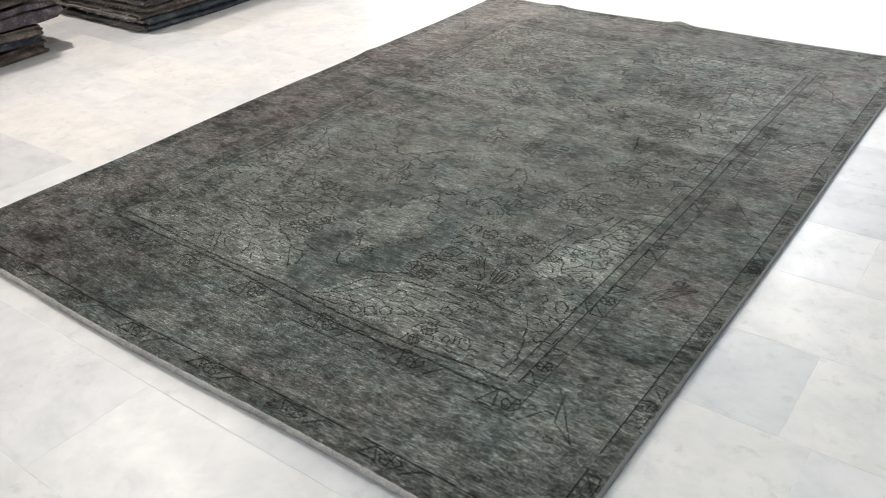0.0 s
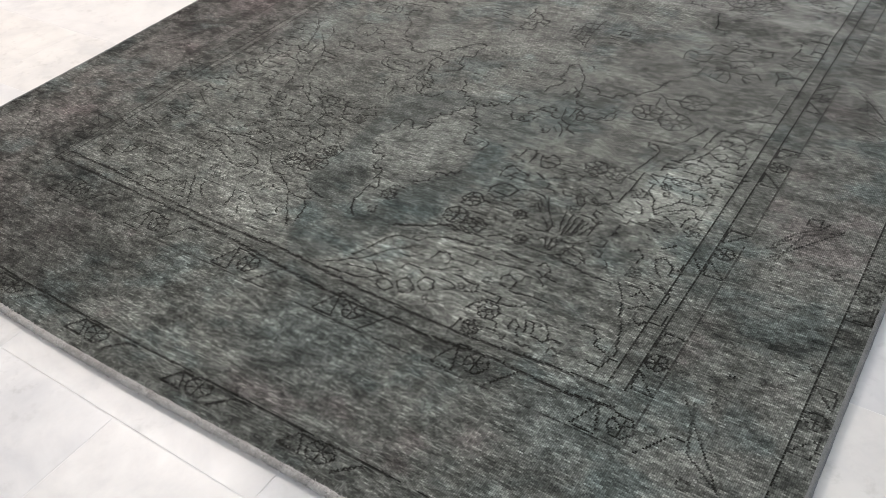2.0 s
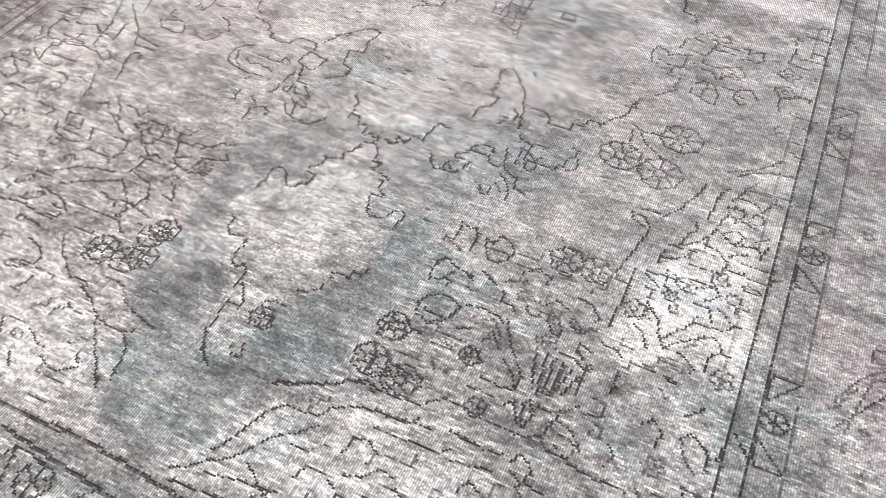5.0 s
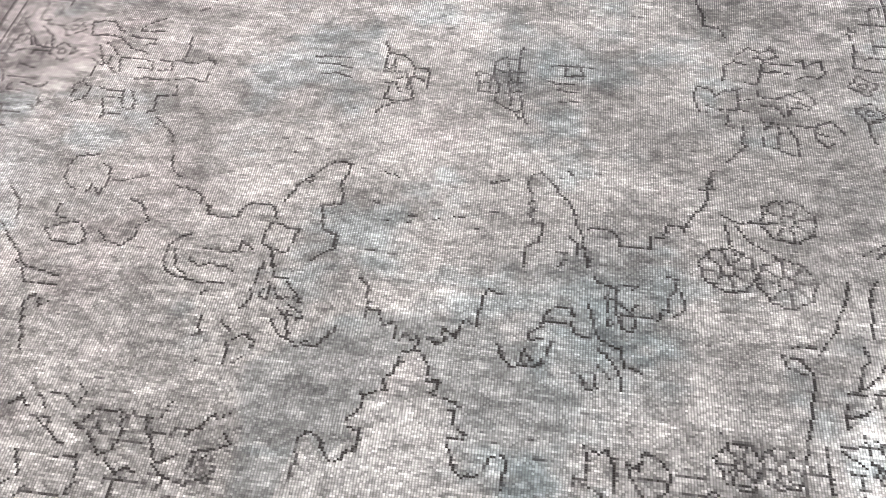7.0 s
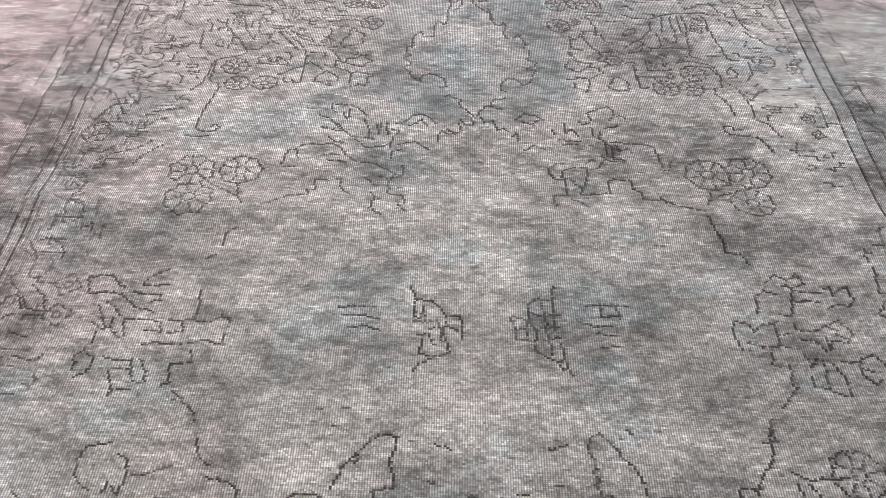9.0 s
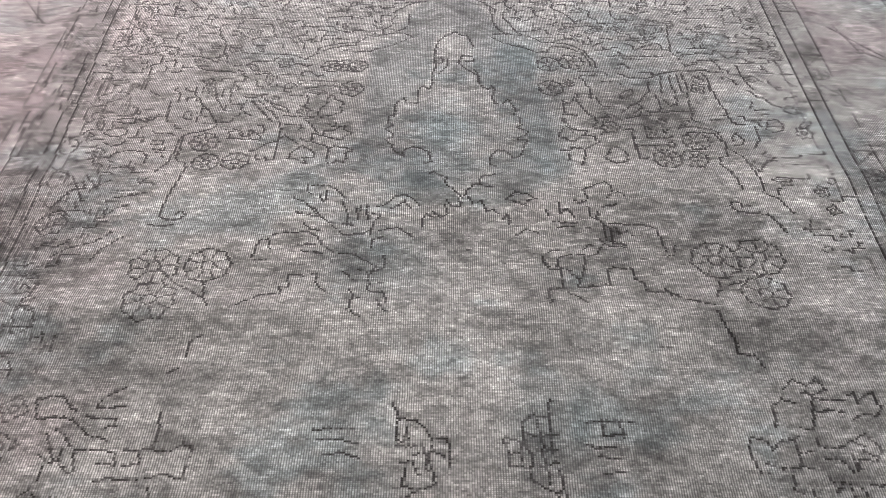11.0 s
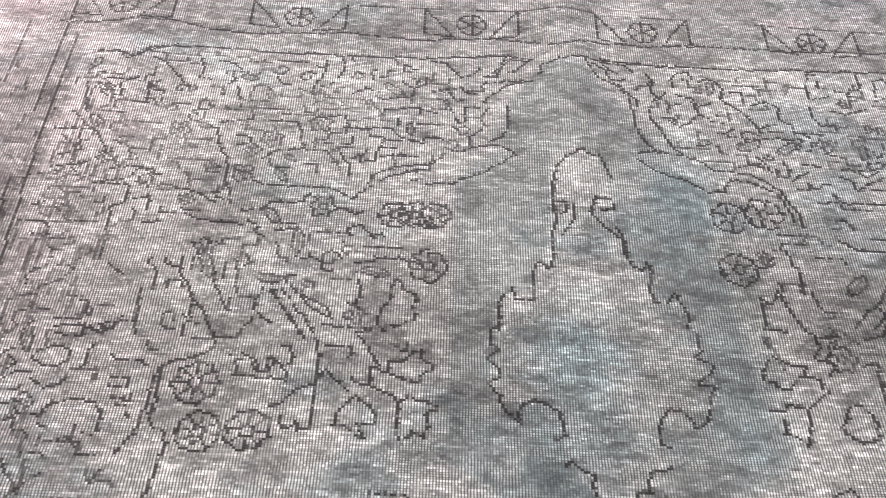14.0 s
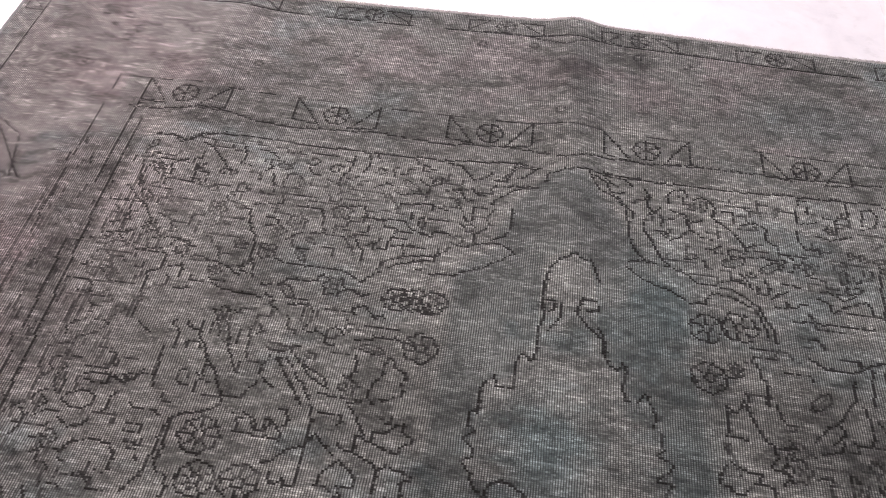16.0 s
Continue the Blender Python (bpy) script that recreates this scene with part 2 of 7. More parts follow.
def claim(name, u, v, r, sides):
    """The knots round (u, v) become a piece of the weaving of their own."""
    for su, sv in sides:
        mask = ((GX - drift(sv * v) - su * u) ** 2 + (GY - sv * v) ** 2 < r * r) & (piece == 0)
        if mask.sum() > 6:
            PIECES.append(name)
            piece[mask] = len(PIECES)


def blossom(u, v, r, sides=ALL, petals=5, turn=0.0, light=0.1, dark=1.0):
    """A small round flower with lobed petals and a marked heart."""
    stroke(ring(u, v, r, n=30, wave=0.22, lobes=petals, turn=turn), sides, dark)
    stroke(ring(u, v, r * 0.35, n=8), sides, dark * 0.9)
    for su, sv in sides:
        pale[((GX - drift(sv * v) - su * u) ** 2 + (GY - sv * v) ** 2) < r * r] += light


def tulip(u, v, r, turn=0.0, sides=ALL, dark=1.0):
    """A tulip head: a cup with three points, on a short stem."""
    c, s = math.cos(turn), math.sin(turn)
    shape = ((-0.35, -1.0), (-1.0, -0.3), (-0.85, 0.9), (-0.35, 0.35), (0.05, 1.1), (0.4, 0.35), (0.95, 0.85), (1.0, -0.3), (0.35, -1.0))
    stroke([(u + r * (x * c - y * s), v + r * (x * s + y * c)) for x, y in shape], sides, dark, closed=True)
    stroke([(u + r * s, v - r * c), (u + 1.9 * r * s, v - 1.9 * r * c)], sides, dark)
    for su, sv in sides:
        pale[((GX - drift(sv * v) - su * u) ** 2 + (GY - sv * v) ** 2) < (0.8 * r) ** 2] += 0.05
    claim("tulip", u, v, r * 1.05, sides)


def leaf(u, v, length, width, turn, sides=ALL, teeth=3, dark=1.0, light=0.0):
    """A pointed leaf with toothed edges and a midrib."""
    c, s = math.cos(turn), math.sin(turn)
    edge = []
    for side in (1, -1):
        for k in range(2 * teeth + 1):
            t = k / (2 * teeth) if side == 1 else 1 - k / (2 * teeth)
            w = side * width * math.sin(math.pi * min(max(t, 0.02), 0.98)) ** 0.7 * (1.0 if k % 2 else 0.72)
            edge.append((length * (t - 0.5), w))
    stroke([(u + x * c - y * s, v + x * s + y * c) for x, y in edge], sides, dark, closed=True)
    stroke([(u - 0.4 * length * c, v - 0.4 * length * s), (u + 0.3 * length * c, v + 0.3 * length * s)], sides, dark * 0.6)


def curl(u, v, r, turn, sides=ALL, dark=1.0, hand=1):
    """A scroll that winds in on itself."""
    pts = []
    for k in range(15):
        a = turn + hand * k * 0.42
        q = r * (1 - k / 19)
        pts.append((u + q * math.cos(a), v + q * math.sin(a)))
    stroke(pts, sides, dark)


def inside(points, sides=ALL):
    """The knots inside a closed outline, in each mirrored quarter."""
    pts = np.array(points, float)
    hit = np.zeros((NY, NX), bool)
    for (x0, y0), (x1, y1) in zip(pts, np.roll(pts, -1, axis=0)):
        cross = ((y0 > V) != (y1 > V)) & (U < (x1 - x0) * (V - y0) / ((y1 - y0) or 1e-9) + x0)
        hit ^= cross
    keep = np.zeros((NY, NX), bool)
    for su, sv in sides:
        keep |= (RIGHT == (su > 0)) & (FAR == (sv > 0))
    return hit & keep


def scatter(region, count, seed, size=(1.2, 2.6), sides=ALL, dark=0.9):
    """Fills an outline with a dense growth of small scrolls, buds and leaves."""
    r = random.Random(seed)
    us, vs = [p[0] for p in region], [p[1] for p in region]
    su, sv = sides[0]
    area = inside(region, ((su, sv),))
    made, taken = 0, []
    for _ in range(count * 30):
        u, v = r.uniform(min(us), max(us)), r.uniform(min(vs), max(vs))
        i, j = int((su * u + drift(sv * v) + 104.5) / (CELL_X * 100)), int((sv * v + 150) / (CELL_Y * 100))
        if not (0 <= i < NX and 0 <= j < NY and area[j, i]):
            continue
        if ink[max(0, j - 4):j + 5, max(0, i - 4):i + 5].sum() > 5:
            continue
        s, kind, turn = r.uniform(*size), r.random(), r.uniform(0, 6.28)
        if any((u - a) ** 2 + (v - b) ** 2 < (0.85 * (s + c)) ** 2 for a, b, c in taken):
            continue
        taken.append((u, v, s))
        if kind < 0.12:
            curl(u, v, s, turn, sides, dark, r.choice((1, -1)))
        elif kind < 0.2:
            leaf(u, v, s * 2.6, s * 0.6, turn * 0.25, sides, 2, dark)
        elif kind < 0.26:
            blossom(u, v, s, sides, r.choice((4, 5, 6)), turn, 0.0, dark)
        elif kind < 0.96:
            x, y, line = u - s, v, [(u - s, v)]
            for _ in range(r.randint(3, 6)):
                x, y = (x + r.uniform(0.5, 1.7), y) if r.random() < 0.6 else (x + r.uniform(-0.3, 0.6), y + r.choice((-1, 1)) * r.uniform(0.5, 1.5))
                line.append((x, y))
            stroke(line, sides, dark)
        else:
            tulip(u, v, s * 0.75, turn, sides, dark)
        made += 1
        if made >= count:
            break


# inner guard stripe round the field and outer guard stripe round the border
def bracket(at, base, top, flip, along, half=7.0, dark=1.0, bold=False):
    """One unit of a guard stripe: a rosette between two slanting brackets. along: 'v' for the end stripes, 'u' for the sides."""
    rise = top - base

    def put(a, h):
        p = (at + a, base + h * rise)
        return p if along == "v" else (p[1], p[0])

    lines = [[(-half, 1), (-half, 0.1), (-0.35 * half, 0)], [(-half, 1), (-0.42 * half, 0.05)],
             [(half, 1), (half, 0.1), (0.35 * half, 0)], [(0.45 * half, 0.1), (half, 1)]]
    if flip < 0:
        lines = [[(-half, 0.92), (-0.68 * half, 0.06), (-0.4 * half, 0.92), (-half, 0.92)], [(-0.68 * half, 0.06), (-0.1 * half, 0.1)], [(0.5 * half, 0.95), (half, 0.12)], [(half, 0.12), (1.3 * half, 0.1)]]
    for line in lines:
        free_stroke([put(*p) for p in line], dark)
        if bold:
            free_stroke([(x + 0.2, y - 0.27) for x, y in (put(*p) for p in line)], 0.8 * dark)
    cx, cy = put(0, 0.45)
    free_rosette(cx, cy, 1.7 if abs(rise) < 4.2 else 2.5 if base < EDGE_N + 9 else 2.1, dark)


def free_stroke(points, dark=1.0):
    """A line in plain centimetres from the middle of the rug, with no mirroring."""
    for a, b in zip(points[:-1], points[1:]):
        n = 2 + int(max(abs(b[0] - a[0]) / (CELL_X * 100), abs(b[1] - a[1]) / (CELL_Y * 100)))
        t = np.linspace(0, 1, n)
        i = ((a[0] + (b[0] - a[0]) * t + 104.5) / (CELL_X * 100)).astype(int)
        j = ((a[1] + (b[1] - a[1]) * t + 150) / (CELL_Y * 100)).astype(int)
        ok = (i >= 0) & (i < NX) & (j >= 0) & (j < NY)
        ink[j[ok], i[ok]] = np.maximum(ink[j[ok], i[ok]], dark)


def free_rosette(x, y, r, dark=1.0):
    free_stroke(ring(x, y, r, n=16, wave=0.08, lobes=6), dark)
    for k in range(3):
        a = math.pi * (k + 0.5) / 3
        free_stroke([(x - r * math.cos(a), y - r * math.sin(a)), (x + r * math.cos(a), y + r * math.sin(a))], dark)
    mask = (GX - x) ** 2 + (GY - y) ** 2 < (r + 0.3) ** 2
    PIECES.append("rosette")
    piece[mask] = len(PIECES)


# lines round the field (left, right, near, far, in centimetres)
IN_L, IN_R, IN_N, IN_F = -69.5, 66.9, -109.2, 111.6
MID_L, MID_R, MID_N, MID_F = -71.5, 70.0, -113.0, 115.4
OUT_L, OUT_R, OUT_N, OUT_F = -77.0, 74.0, -119.5, 121.6
EDGE_L, EDGE_R, EDGE_N, EDGE_F = -104.5, 99.5, -150.0, 151.0


def sway(y):
    """The stripes of one side bend a little on their way up the rug."""
    return float(np.interp(y, (-109, -50, 15, 57, 95, 112), (0.5, 2.0, 1.6, 0.0, -1.8, -1.8)))


def frame_lines(l, r, n, f, dark, gaps=0.0, ends=0):
    for a, b in (((l, n), (r, n)), ((r, n), (r, f)), ((r, f), (l, f)), ((l, f), (l, n)))[ends:4:2 if ends else 1]:
        steps = 60
        for k in range(steps):
            if rng.random() < gaps:
                continue
            ends_at = []
            for t in (k / steps, (k + 1) / steps):
                x, y = a[0] + (b[0] - a[0]) * t, a[1] + (b[1] - a[1]) * t
                ends_at.append((x + (sway(y) if a[0] == b[0] and x < -60 and x > -90 else 0.0), y))
            free_stroke(ends_at, dark)


frame_lines(IN_L, IN_R, IN_N, IN_F, 1.0, ends=1)
frame_lines(MID_L, MID_R, MID_N, MID_F, 0.95, 0.05, ends=1)
NEAR_IN = [(-69.5, -107.0), (-53.4, -107.3), (-36.0, -109.0), (-20.0, -109.7), (-1.0, -109.4), (20.5, -111.0), (42.0, -111.3), (59.4, -110.1), (67.5, -109.8)]
NEAR_MID = [(-71.5, -110.0), (-48.0, -110.4), (-25.4, -111.1), (-9.7, -112.2), (5.0, -113.7), (23.4, -114.6), (34.0, -114.6), (49.0, -113.4), (61.5, -114.1), (70.0, -112.9)]
for line in (NEAR_IN, NEAR_MID):
    free_stroke(line)
    free_stroke([(x, y - 0.3) for x, y in line], 0.75)
for x in (IN_L + 2.6, IN_R - 2.6, OUT_L - 2.8):
    for k in range(50):
        if rng.random() < 0.7:
            y = IN_N + (IN_F - IN_N) * k / 50
            free_stroke([(x, y), (x, y + 4.4)], 0.55)
frame_lines(OUT_L, OUT_R, OUT_N, OUT_F, 0.7, 0.35)
frame_lines(EDGE_L + 4.6, EDGE_R - 4.6, EDGE_N + 8.0, EDGE_F - 5.5, 1.0, 0.12)
for k in range(60):
    if rng.random() < 0.8:
        x = EDGE_L + 5 + 3.2 * k
        free_stroke([(x, EDGE_N + 7.7), (x + 3.2, EDGE_N + 7.7)], 0.9)


for k in range(6):
    bracket(-66.0 + 25.6 * k, MID_F, OUT_F, 1, "v")
    bracket(-54.7 + 25.4 * k, MID_N, OUT_N, -1, "v")
for k in range(8):
    bracket(-101.4 + 30.6 * k, MID_R, OUT_R, 1, "u", dark=0.9 if k < 4 else 0.6)
    bracket(-100.0 + 30.6 * k, MID_L, OUT_L, 1, "u", dark=0.85 if k < 3 else 0.4)
for k in range(9):
    bracket(-90.5 + 25.3 * k, EDGE_N + 7.6, EDGE_N + 2.6, -1, "v", bold=True)
    bracket(-89.0 + 24.8 * k, EDGE_F - 1.6, EDGE_F - 5.2, 1, "v", dark=0.8)
for k in range(10):
    bracket(-131.0 + 30.3 * k, EDGE_R - 0.6, EDGE_R - 4.4, 1, "u", dark=0.75)
    bracket(-130.0 + 30.4 * k, EDGE_L + 0.6, EDGE_L + 4.4, 1, "u", dark=0.75)

# spears and specks left on the worn main border
def spear(x, y, s, lean):
    """A slender split leaf left standing on the border."""
    free_stroke([(x - 4.8 * s, y - 6.5 * lean), (x + 4.8 * s, y + 6.5 * lean)], 0.8)
    free_stroke([(x - 3.6 * s, y - 6.8 * lean), (x - 1.2 * s, y + 2.4 * lean), (x + 4.8 * s, y + 6.5 * lean)], 0.7)


for k in range(6):
    spear(83.5, -113.0 + 56.0 * k * 0.92, 1, -1 if k % 2 == 0 else 1)
    spear(-90.0, -104.0 + 56.0 * k * 0.92, -1, 1 if k % 2 == 0 else -1)
for k in range(7):
    x = -78 + 26.5 * k
    for y, s in ((-133.0, 1), (136.0, -1)):
        free_stroke([(x - 4, y - 1.5 * s), (x + 4, y + 1.5 * s), (x + 2.2, y + 2.6 * s)], 0.35)
speck = random.Random(5)
for _ in range(150):
    side = speck.random() < 0.62
    x = speck.choice((speck.uniform(76, 94), speck.uniform(-99, -79))) if side else speck.uniform(-98, 93)
    y = speck.uniform(-140, 142) if side else speck.choice((speck.uniform(-140, -121), speck.uniform(124, 143)))
    if speck.random() < 0.4:
        free_stroke(ring(x, y, 0.8, n=6), 0.6)
    else:
        free_stroke([(x, y), (x + speck.uniform(0.3, 1.6), y)], speck.uniform(0.3, 0.7))

# the drawing of the field, line by line, in centimetres from the middle
def trace(points, dark=1.0):
    """A drawn line with the small steps that knots give it."""
    q = [np.array(points[0], float)]
    for a, b in zip(points[:-1], points[1:]):
        a, b = np.array(a, float), np.array(b, float)
        n = max(1, int(np.hypot(*(b - a)) / 1.2))
        q += [a + (b - a) * k / n + rng.uniform(-0.16, 0.16, 2) for k in range(1, n + 1)]
    free_stroke(q, dark)


def flower(x, y, r, petals):
    """A rosette with petals round a heart, woven as a piece of its own."""
    trace(ring(x, y, r, n=24, wave=0.07, lobes=petals, turn=rng.uniform(0, 1)), 0.95)
    free_stroke(ring(x, y, r * 0.3, n=8), 0.9)
    start = rng.uniform(0, 1)
    for k in range(petals):
        a = start + 2 * math.pi * k / petals
        c, s = math.cos(a), math.sin(a)
        free_stroke([(x + c * r * 0.45, y + s * r * 0.45), (x + c * r, y + s * r)], 0.85)
    mask = (GX - x) ** 2 + (GY - y) ** 2 < (r + 0.3) ** 2
    pale[mask] += 0.08
    if not piece[mask].any():
        PIECES.append("rosette")
        piece[mask] = len(PIECES)


FAR_RIGHT, FAR_LEFT, NEAR_RIGHT, NEAR_LEFT = [(side,) for side in ALL]
# far half of the field
trace([(-67.4, 107.9), (-64.4, 107.9), (-63.0, 106.7), (-61.5, 107.7), (-60.1, 108.9), (-57.0, 110.5)])
trace([(-59.4, 107.5), (-57.8, 106.9), (-56.4, 105.2), (-54.4, 102.8), (-53.3, 102.6)])
trace([(-67.3, 101.7), (-66.9, 99.2), (-66.0, 96.2)])
trace([(-60.5, 98.8), (-58.5, 99.0), (-59.0, 101.4), (-58.6, 101.9)])
trace([(-65.0, 102.4), (-62.4, 102.6), (-60.8, 103.0)])
trace([(-63.5, 99.5), (-62.2, 99.6), (-62.7, 101.6)])
trace([(-53.2, 108.6), (-52.4, 106.1), (-52.7, 104.2), (-51.0, 104.1)])
trace([(-50.4, 107.8), (-48.1, 107.5), (-47.2, 106.6)])
trace([(-48.2, 105.9), (-47.9, 103.9), (-48.6, 103.3)])
trace([(-47.0, 102.5), (-46.3, 99.1)])
trace([(-44.6, 98.7), (-44.3, 96.8), (-48.3, 96.2)])
trace([(-42.1, 105.4), (-41.3, 104.0), (-40.2, 104.1)])
trace([(-49.3, 95.2), (-48.3, 95.1), (-48.0, 92.8), (-47.4, 91.0), (-46.4, 90.2), (-46.3, 88.1), (-46.0, 85.5), (-45.2, 84.3)])
trace([(-45.9, 93.9), (-44.1, 93.8), (-43.8, 92.7), (-46.0, 92.3)])
trace([(-41.8, 90.2), (-40.3, 91.6)])
trace([(-41.2, 90.2), (-40.2, 89.0), (-38.6, 89.1)])
trace([(-45.1, 88.2), (-44.0, 87.8)])
trace([(-44.4, 86.1), (-42.8, 86.6), (-41.3, 86.0)])
trace([(-64.6, 93.7), (-63.7, 92.7), (-62.5, 90.7), (-61.8, 89.4)])
trace([(-69.4, 93.3), (-66.3, 93.6), (-65.4, 90.0), (-67.8, 89.0)])
trace([(-67.7, 87.2), (-66.1, 87.5), (-64.6, 85.8)])
trace([(-65.7, 87.4), (-64.1, 87.9)])
trace([(-62.3, 84.7), (-60.7, 85.2), (-58.2, 85.8), (-57.1, 87.6), (-55.8, 87.1), (-54.8, 86.5)])
trace([(-61.2, 87.0), (-58.0, 87.8), (-55.5, 87.5)])
trace([(-61.9, 84.7), (-58.1, 84.7)])
trace([(-57.9, 84.6), (-58.0, 82.1), (-59.3, 80.8), (-58.9, 78.0)])
trace([(-56.8, 82.6), (-55.2, 83.1), (-54.7, 81.1)])
trace([(-52.2, 84.4), (-50.2, 84.5), (-48.3, 83.3), (-46.8, 82.5)])
trace([(-50.6, 81.4), (-48.5, 81.2)])
trace([(-50.1, 80.7), (-48.3, 80.0), (-46.6, 79.7), (-44.3, 79.5), (-43.0, 79.6)])
trace([(-55.0, 79.1), (-52.8, 79.4)])
trace([(-43.3, 81.6), (-41.0, 81.8), (-39.9, 83.1), (-36.3, 83.3)])
trace([(-42.4, 80.1), (-41.0, 79.4), (-41.2, 78.6), (-39.4, 77.5)])
trace([(-39.1, 79.9), (-35.8, 79.9)])
trace([(-38.6, 78.8), (-36.1, 79.1)])
trace([(-67.6, 81.4), (-68.9, 80.9)])
trace([(-66.1, 80.7), (-65.3, 80.1)])
trace([(-68.5, 78.5), (-66.9, 78.6), (-65.9, 77.5)])
trace([(-67.6, 76.6), (-65.7, 76.8)])
trace([(-42.1, 97.0), (-40.7, 96.7), (-38.2, 96.9), (-37.2, 95.1), (-37.4, 93.7), (-37.0, 92.8)])
trace([(-41.3, 91.1), (-40.0, 91.7), (-36.9, 92.4), (-35.8, 92.0)])
trace([(-38.6, 103.2), (-37.0, 102.3), (-36.4, 104.4), (-35.2, 107.1), (-35.5, 109.2)])
trace([(-33.2, 110.0), (-32.6, 107.9), (-33.4, 105.7)])
trace([(-32.0, 110.1), (-31.2, 109.1)])
trace([(-35.7, 104.0), (-34.5, 103.6), (-34.2, 104.6)])
trace([(-31.1, 102.9), (-29.6, 104.0), (-28.1, 103.8), (-27.7, 103.2)])
trace([(-28.1, 102.6), (-27.0, 102.2), (-24.7, 102.4)])
trace([(-28.0, 100.7), (-27.2, 99.3), (-27.5, 98.6), (-26.5, 100.3), (-24.7, 100.4), (-21.7, 100.7)])
trace([(-24.5, 105.5), (-22.9, 104.6), (-23.2, 101.6)])
trace([(-22.7, 108.2), (-24.3, 109.0)])
trace([(-20.5, 110.1), (-18.5, 109.9), (-17.3, 108.2), (-16.2, 106.9), (-14.3, 108.0), (-13.5, 109.1)])
trace([(-22.2, 106.2), (-22.5, 104.6), (-21.1, 105.3), (-21.1, 106.8)])
trace([(-19.1, 104.4), (-16.1, 105.2), (-15.8, 104.2), (-14.3, 104.0)])
trace([(-16.1, 102.7), (-16.9, 102.1), (-17.8, 104.0), (-20.3, 104.1)])
trace([(-15.7, 101.2), (-13.9, 101.4)])
trace([(-15.7, 101.2), (-15.8, 98.3), (-16.5, 98.2), (-17.1, 99.2)])
trace([(-13.1, 102.4), (-11.6, 104.1), (-10.1, 105.7), (-8.6, 106.3), (-6.3, 106.8)])
trace([(-12.7, 106.0), (-11.2, 106.3), (-7.4, 106.9)])
trace([(-13.1, 107.5), (-11.2, 107.4), (-10.4, 109.3), (-9.2, 111.0), (-6.6, 110.5), (-8.5, 108.9), (-9.3, 108.4)])
trace([(-11.6, 108.2), (-9.6, 111.6)])
trace([(-9.9, 101.7), (-9.9, 97.8)])
trace([(-12.5, 95.1), (-10.7, 95.9), (-10.1, 96.9)])
trace([(-13.5, 99.4), (-12.8, 100.5), (-12.4, 101.5)])
trace([(-35.8, 98.0), (-31.8, 98.6), (-31.3, 96.5), (-32.0, 96.2), (-25.2, 96.7), (-24.8, 95.7), (-23.6, 94.8), (-21.1, 94.1), (-20.8, 95.3), (-19.0, 95.5), (-18.1, 94.8)])
trace([(-24.8, 97.1), (-24.9, 98.5)])
trace([(-22.0, 99.4), (-21.7, 100.4), (-19.5, 99.9)])
trace([(-35.5, 92.0), (-32.3, 92.5), (-31.5, 91.0), (-30.8, 89.7), (-30.5, 88.0)])
trace([(-29.4, 90.5), (-27.6, 90.6), (-27.4, 92.2), (-26.7, 93.2), (-25.0, 93.1)])
trace([(-26.6, 91.6), (-23.5, 92.1)])
trace([(-17.2, 93.1), (-16.1, 93.1), (-15.0, 93.9), (-13.2, 94.3), (-10.7, 94.5), (-9.3, 93.7), (-9.0, 92.8)])
trace([(-18.2, 92.5), (-18.9, 91.6), (-20.6, 90.5), (-24.8, 89.9), (-26.1, 89.2), (-27.5, 88.2), (-27.7, 86.9)])
trace([(-26.7, 87.4), (-24.7, 88.5), (-20.9, 89.6)])
trace([(-22.3, 87.8), (-20.9, 87.9)])
trace([(-16.4, 88.2), (-14.7, 89.0), (-12.9, 89.8), (-10.4, 91.6), (-9.2, 92.8)])
trace([(-20.5, 87.3), (-16.4, 87.6)])
trace([(-15.0, 93.7), (-14.7, 95.6), (-13.6, 97.1)])
trace([(-40.6, 85.9), (-36.5, 85.8), (-33.0, 85.7), (-30.9, 85.0), (-29.5, 84.3), (-29.3, 85.1), (-28.3, 85.6), (-27.7, 86.5)])
trace([(-35.9, 83.4), (-35.3, 84.5), (-33.9, 83.9)])
trace([(-31.4, 82.6), (-30.4, 82.4), (-29.0, 81.7), (-28.6, 82.3)])
flower(-24.3, 82.0, 1.9, 6)
flower(-21.7, 82.2, 1.9, 6)
flower(-19.1, 82.3, 1.8, 6)
trace([(-29.7, 78.6), (-29.8, 79.8), (-28.5, 80.1), (-28.2, 79.9), (-27.1, 78.8), (-26.4, 78.1), (-26.4, 78.9), (-25.1, 78.6)])
trace([(-21.9, 80.8), (-20.6, 80.2), (-19.3, 80.2)])
trace([(-4.0, 109.9), (-0.9, 110.9), (1.6, 111.5), (3.2, 111.2)])
trace([(-4.7, 109.8), (-5.1, 108.2)])
trace([(1.5, 111.2), (2.6, 108.9), (3.7, 107.6), (5.6, 107.0), (7.3, 104.7), (7.5, 103.2), (7.7, 100.7), (8.1, 97.9), (8.7, 96.5), (10.6, 94.4)])
trace([(2.7, 110.5), (4.6, 109.4), (4.9, 107.9), (7.2, 107.7)])
trace([(4.3, 110.4), (6.2, 108.9)])
trace([(7.2, 110.9), (8.6, 109.5)])
trace([(4.0, 111.4), (7.2, 111.3), (10.4, 111.4)])
trace([(4.1, 111.1), (7.2, 111.0)])
trace([(6.0, 107.0), (7.0, 105.6), (8.4, 104.3), (8.6, 102.8)])
trace([(10.2, 109.6), (11.2, 108.1), (10.7, 106.0), (11.5, 104.6)])
trace([(12.8, 105.7), (10.7, 104.0)])
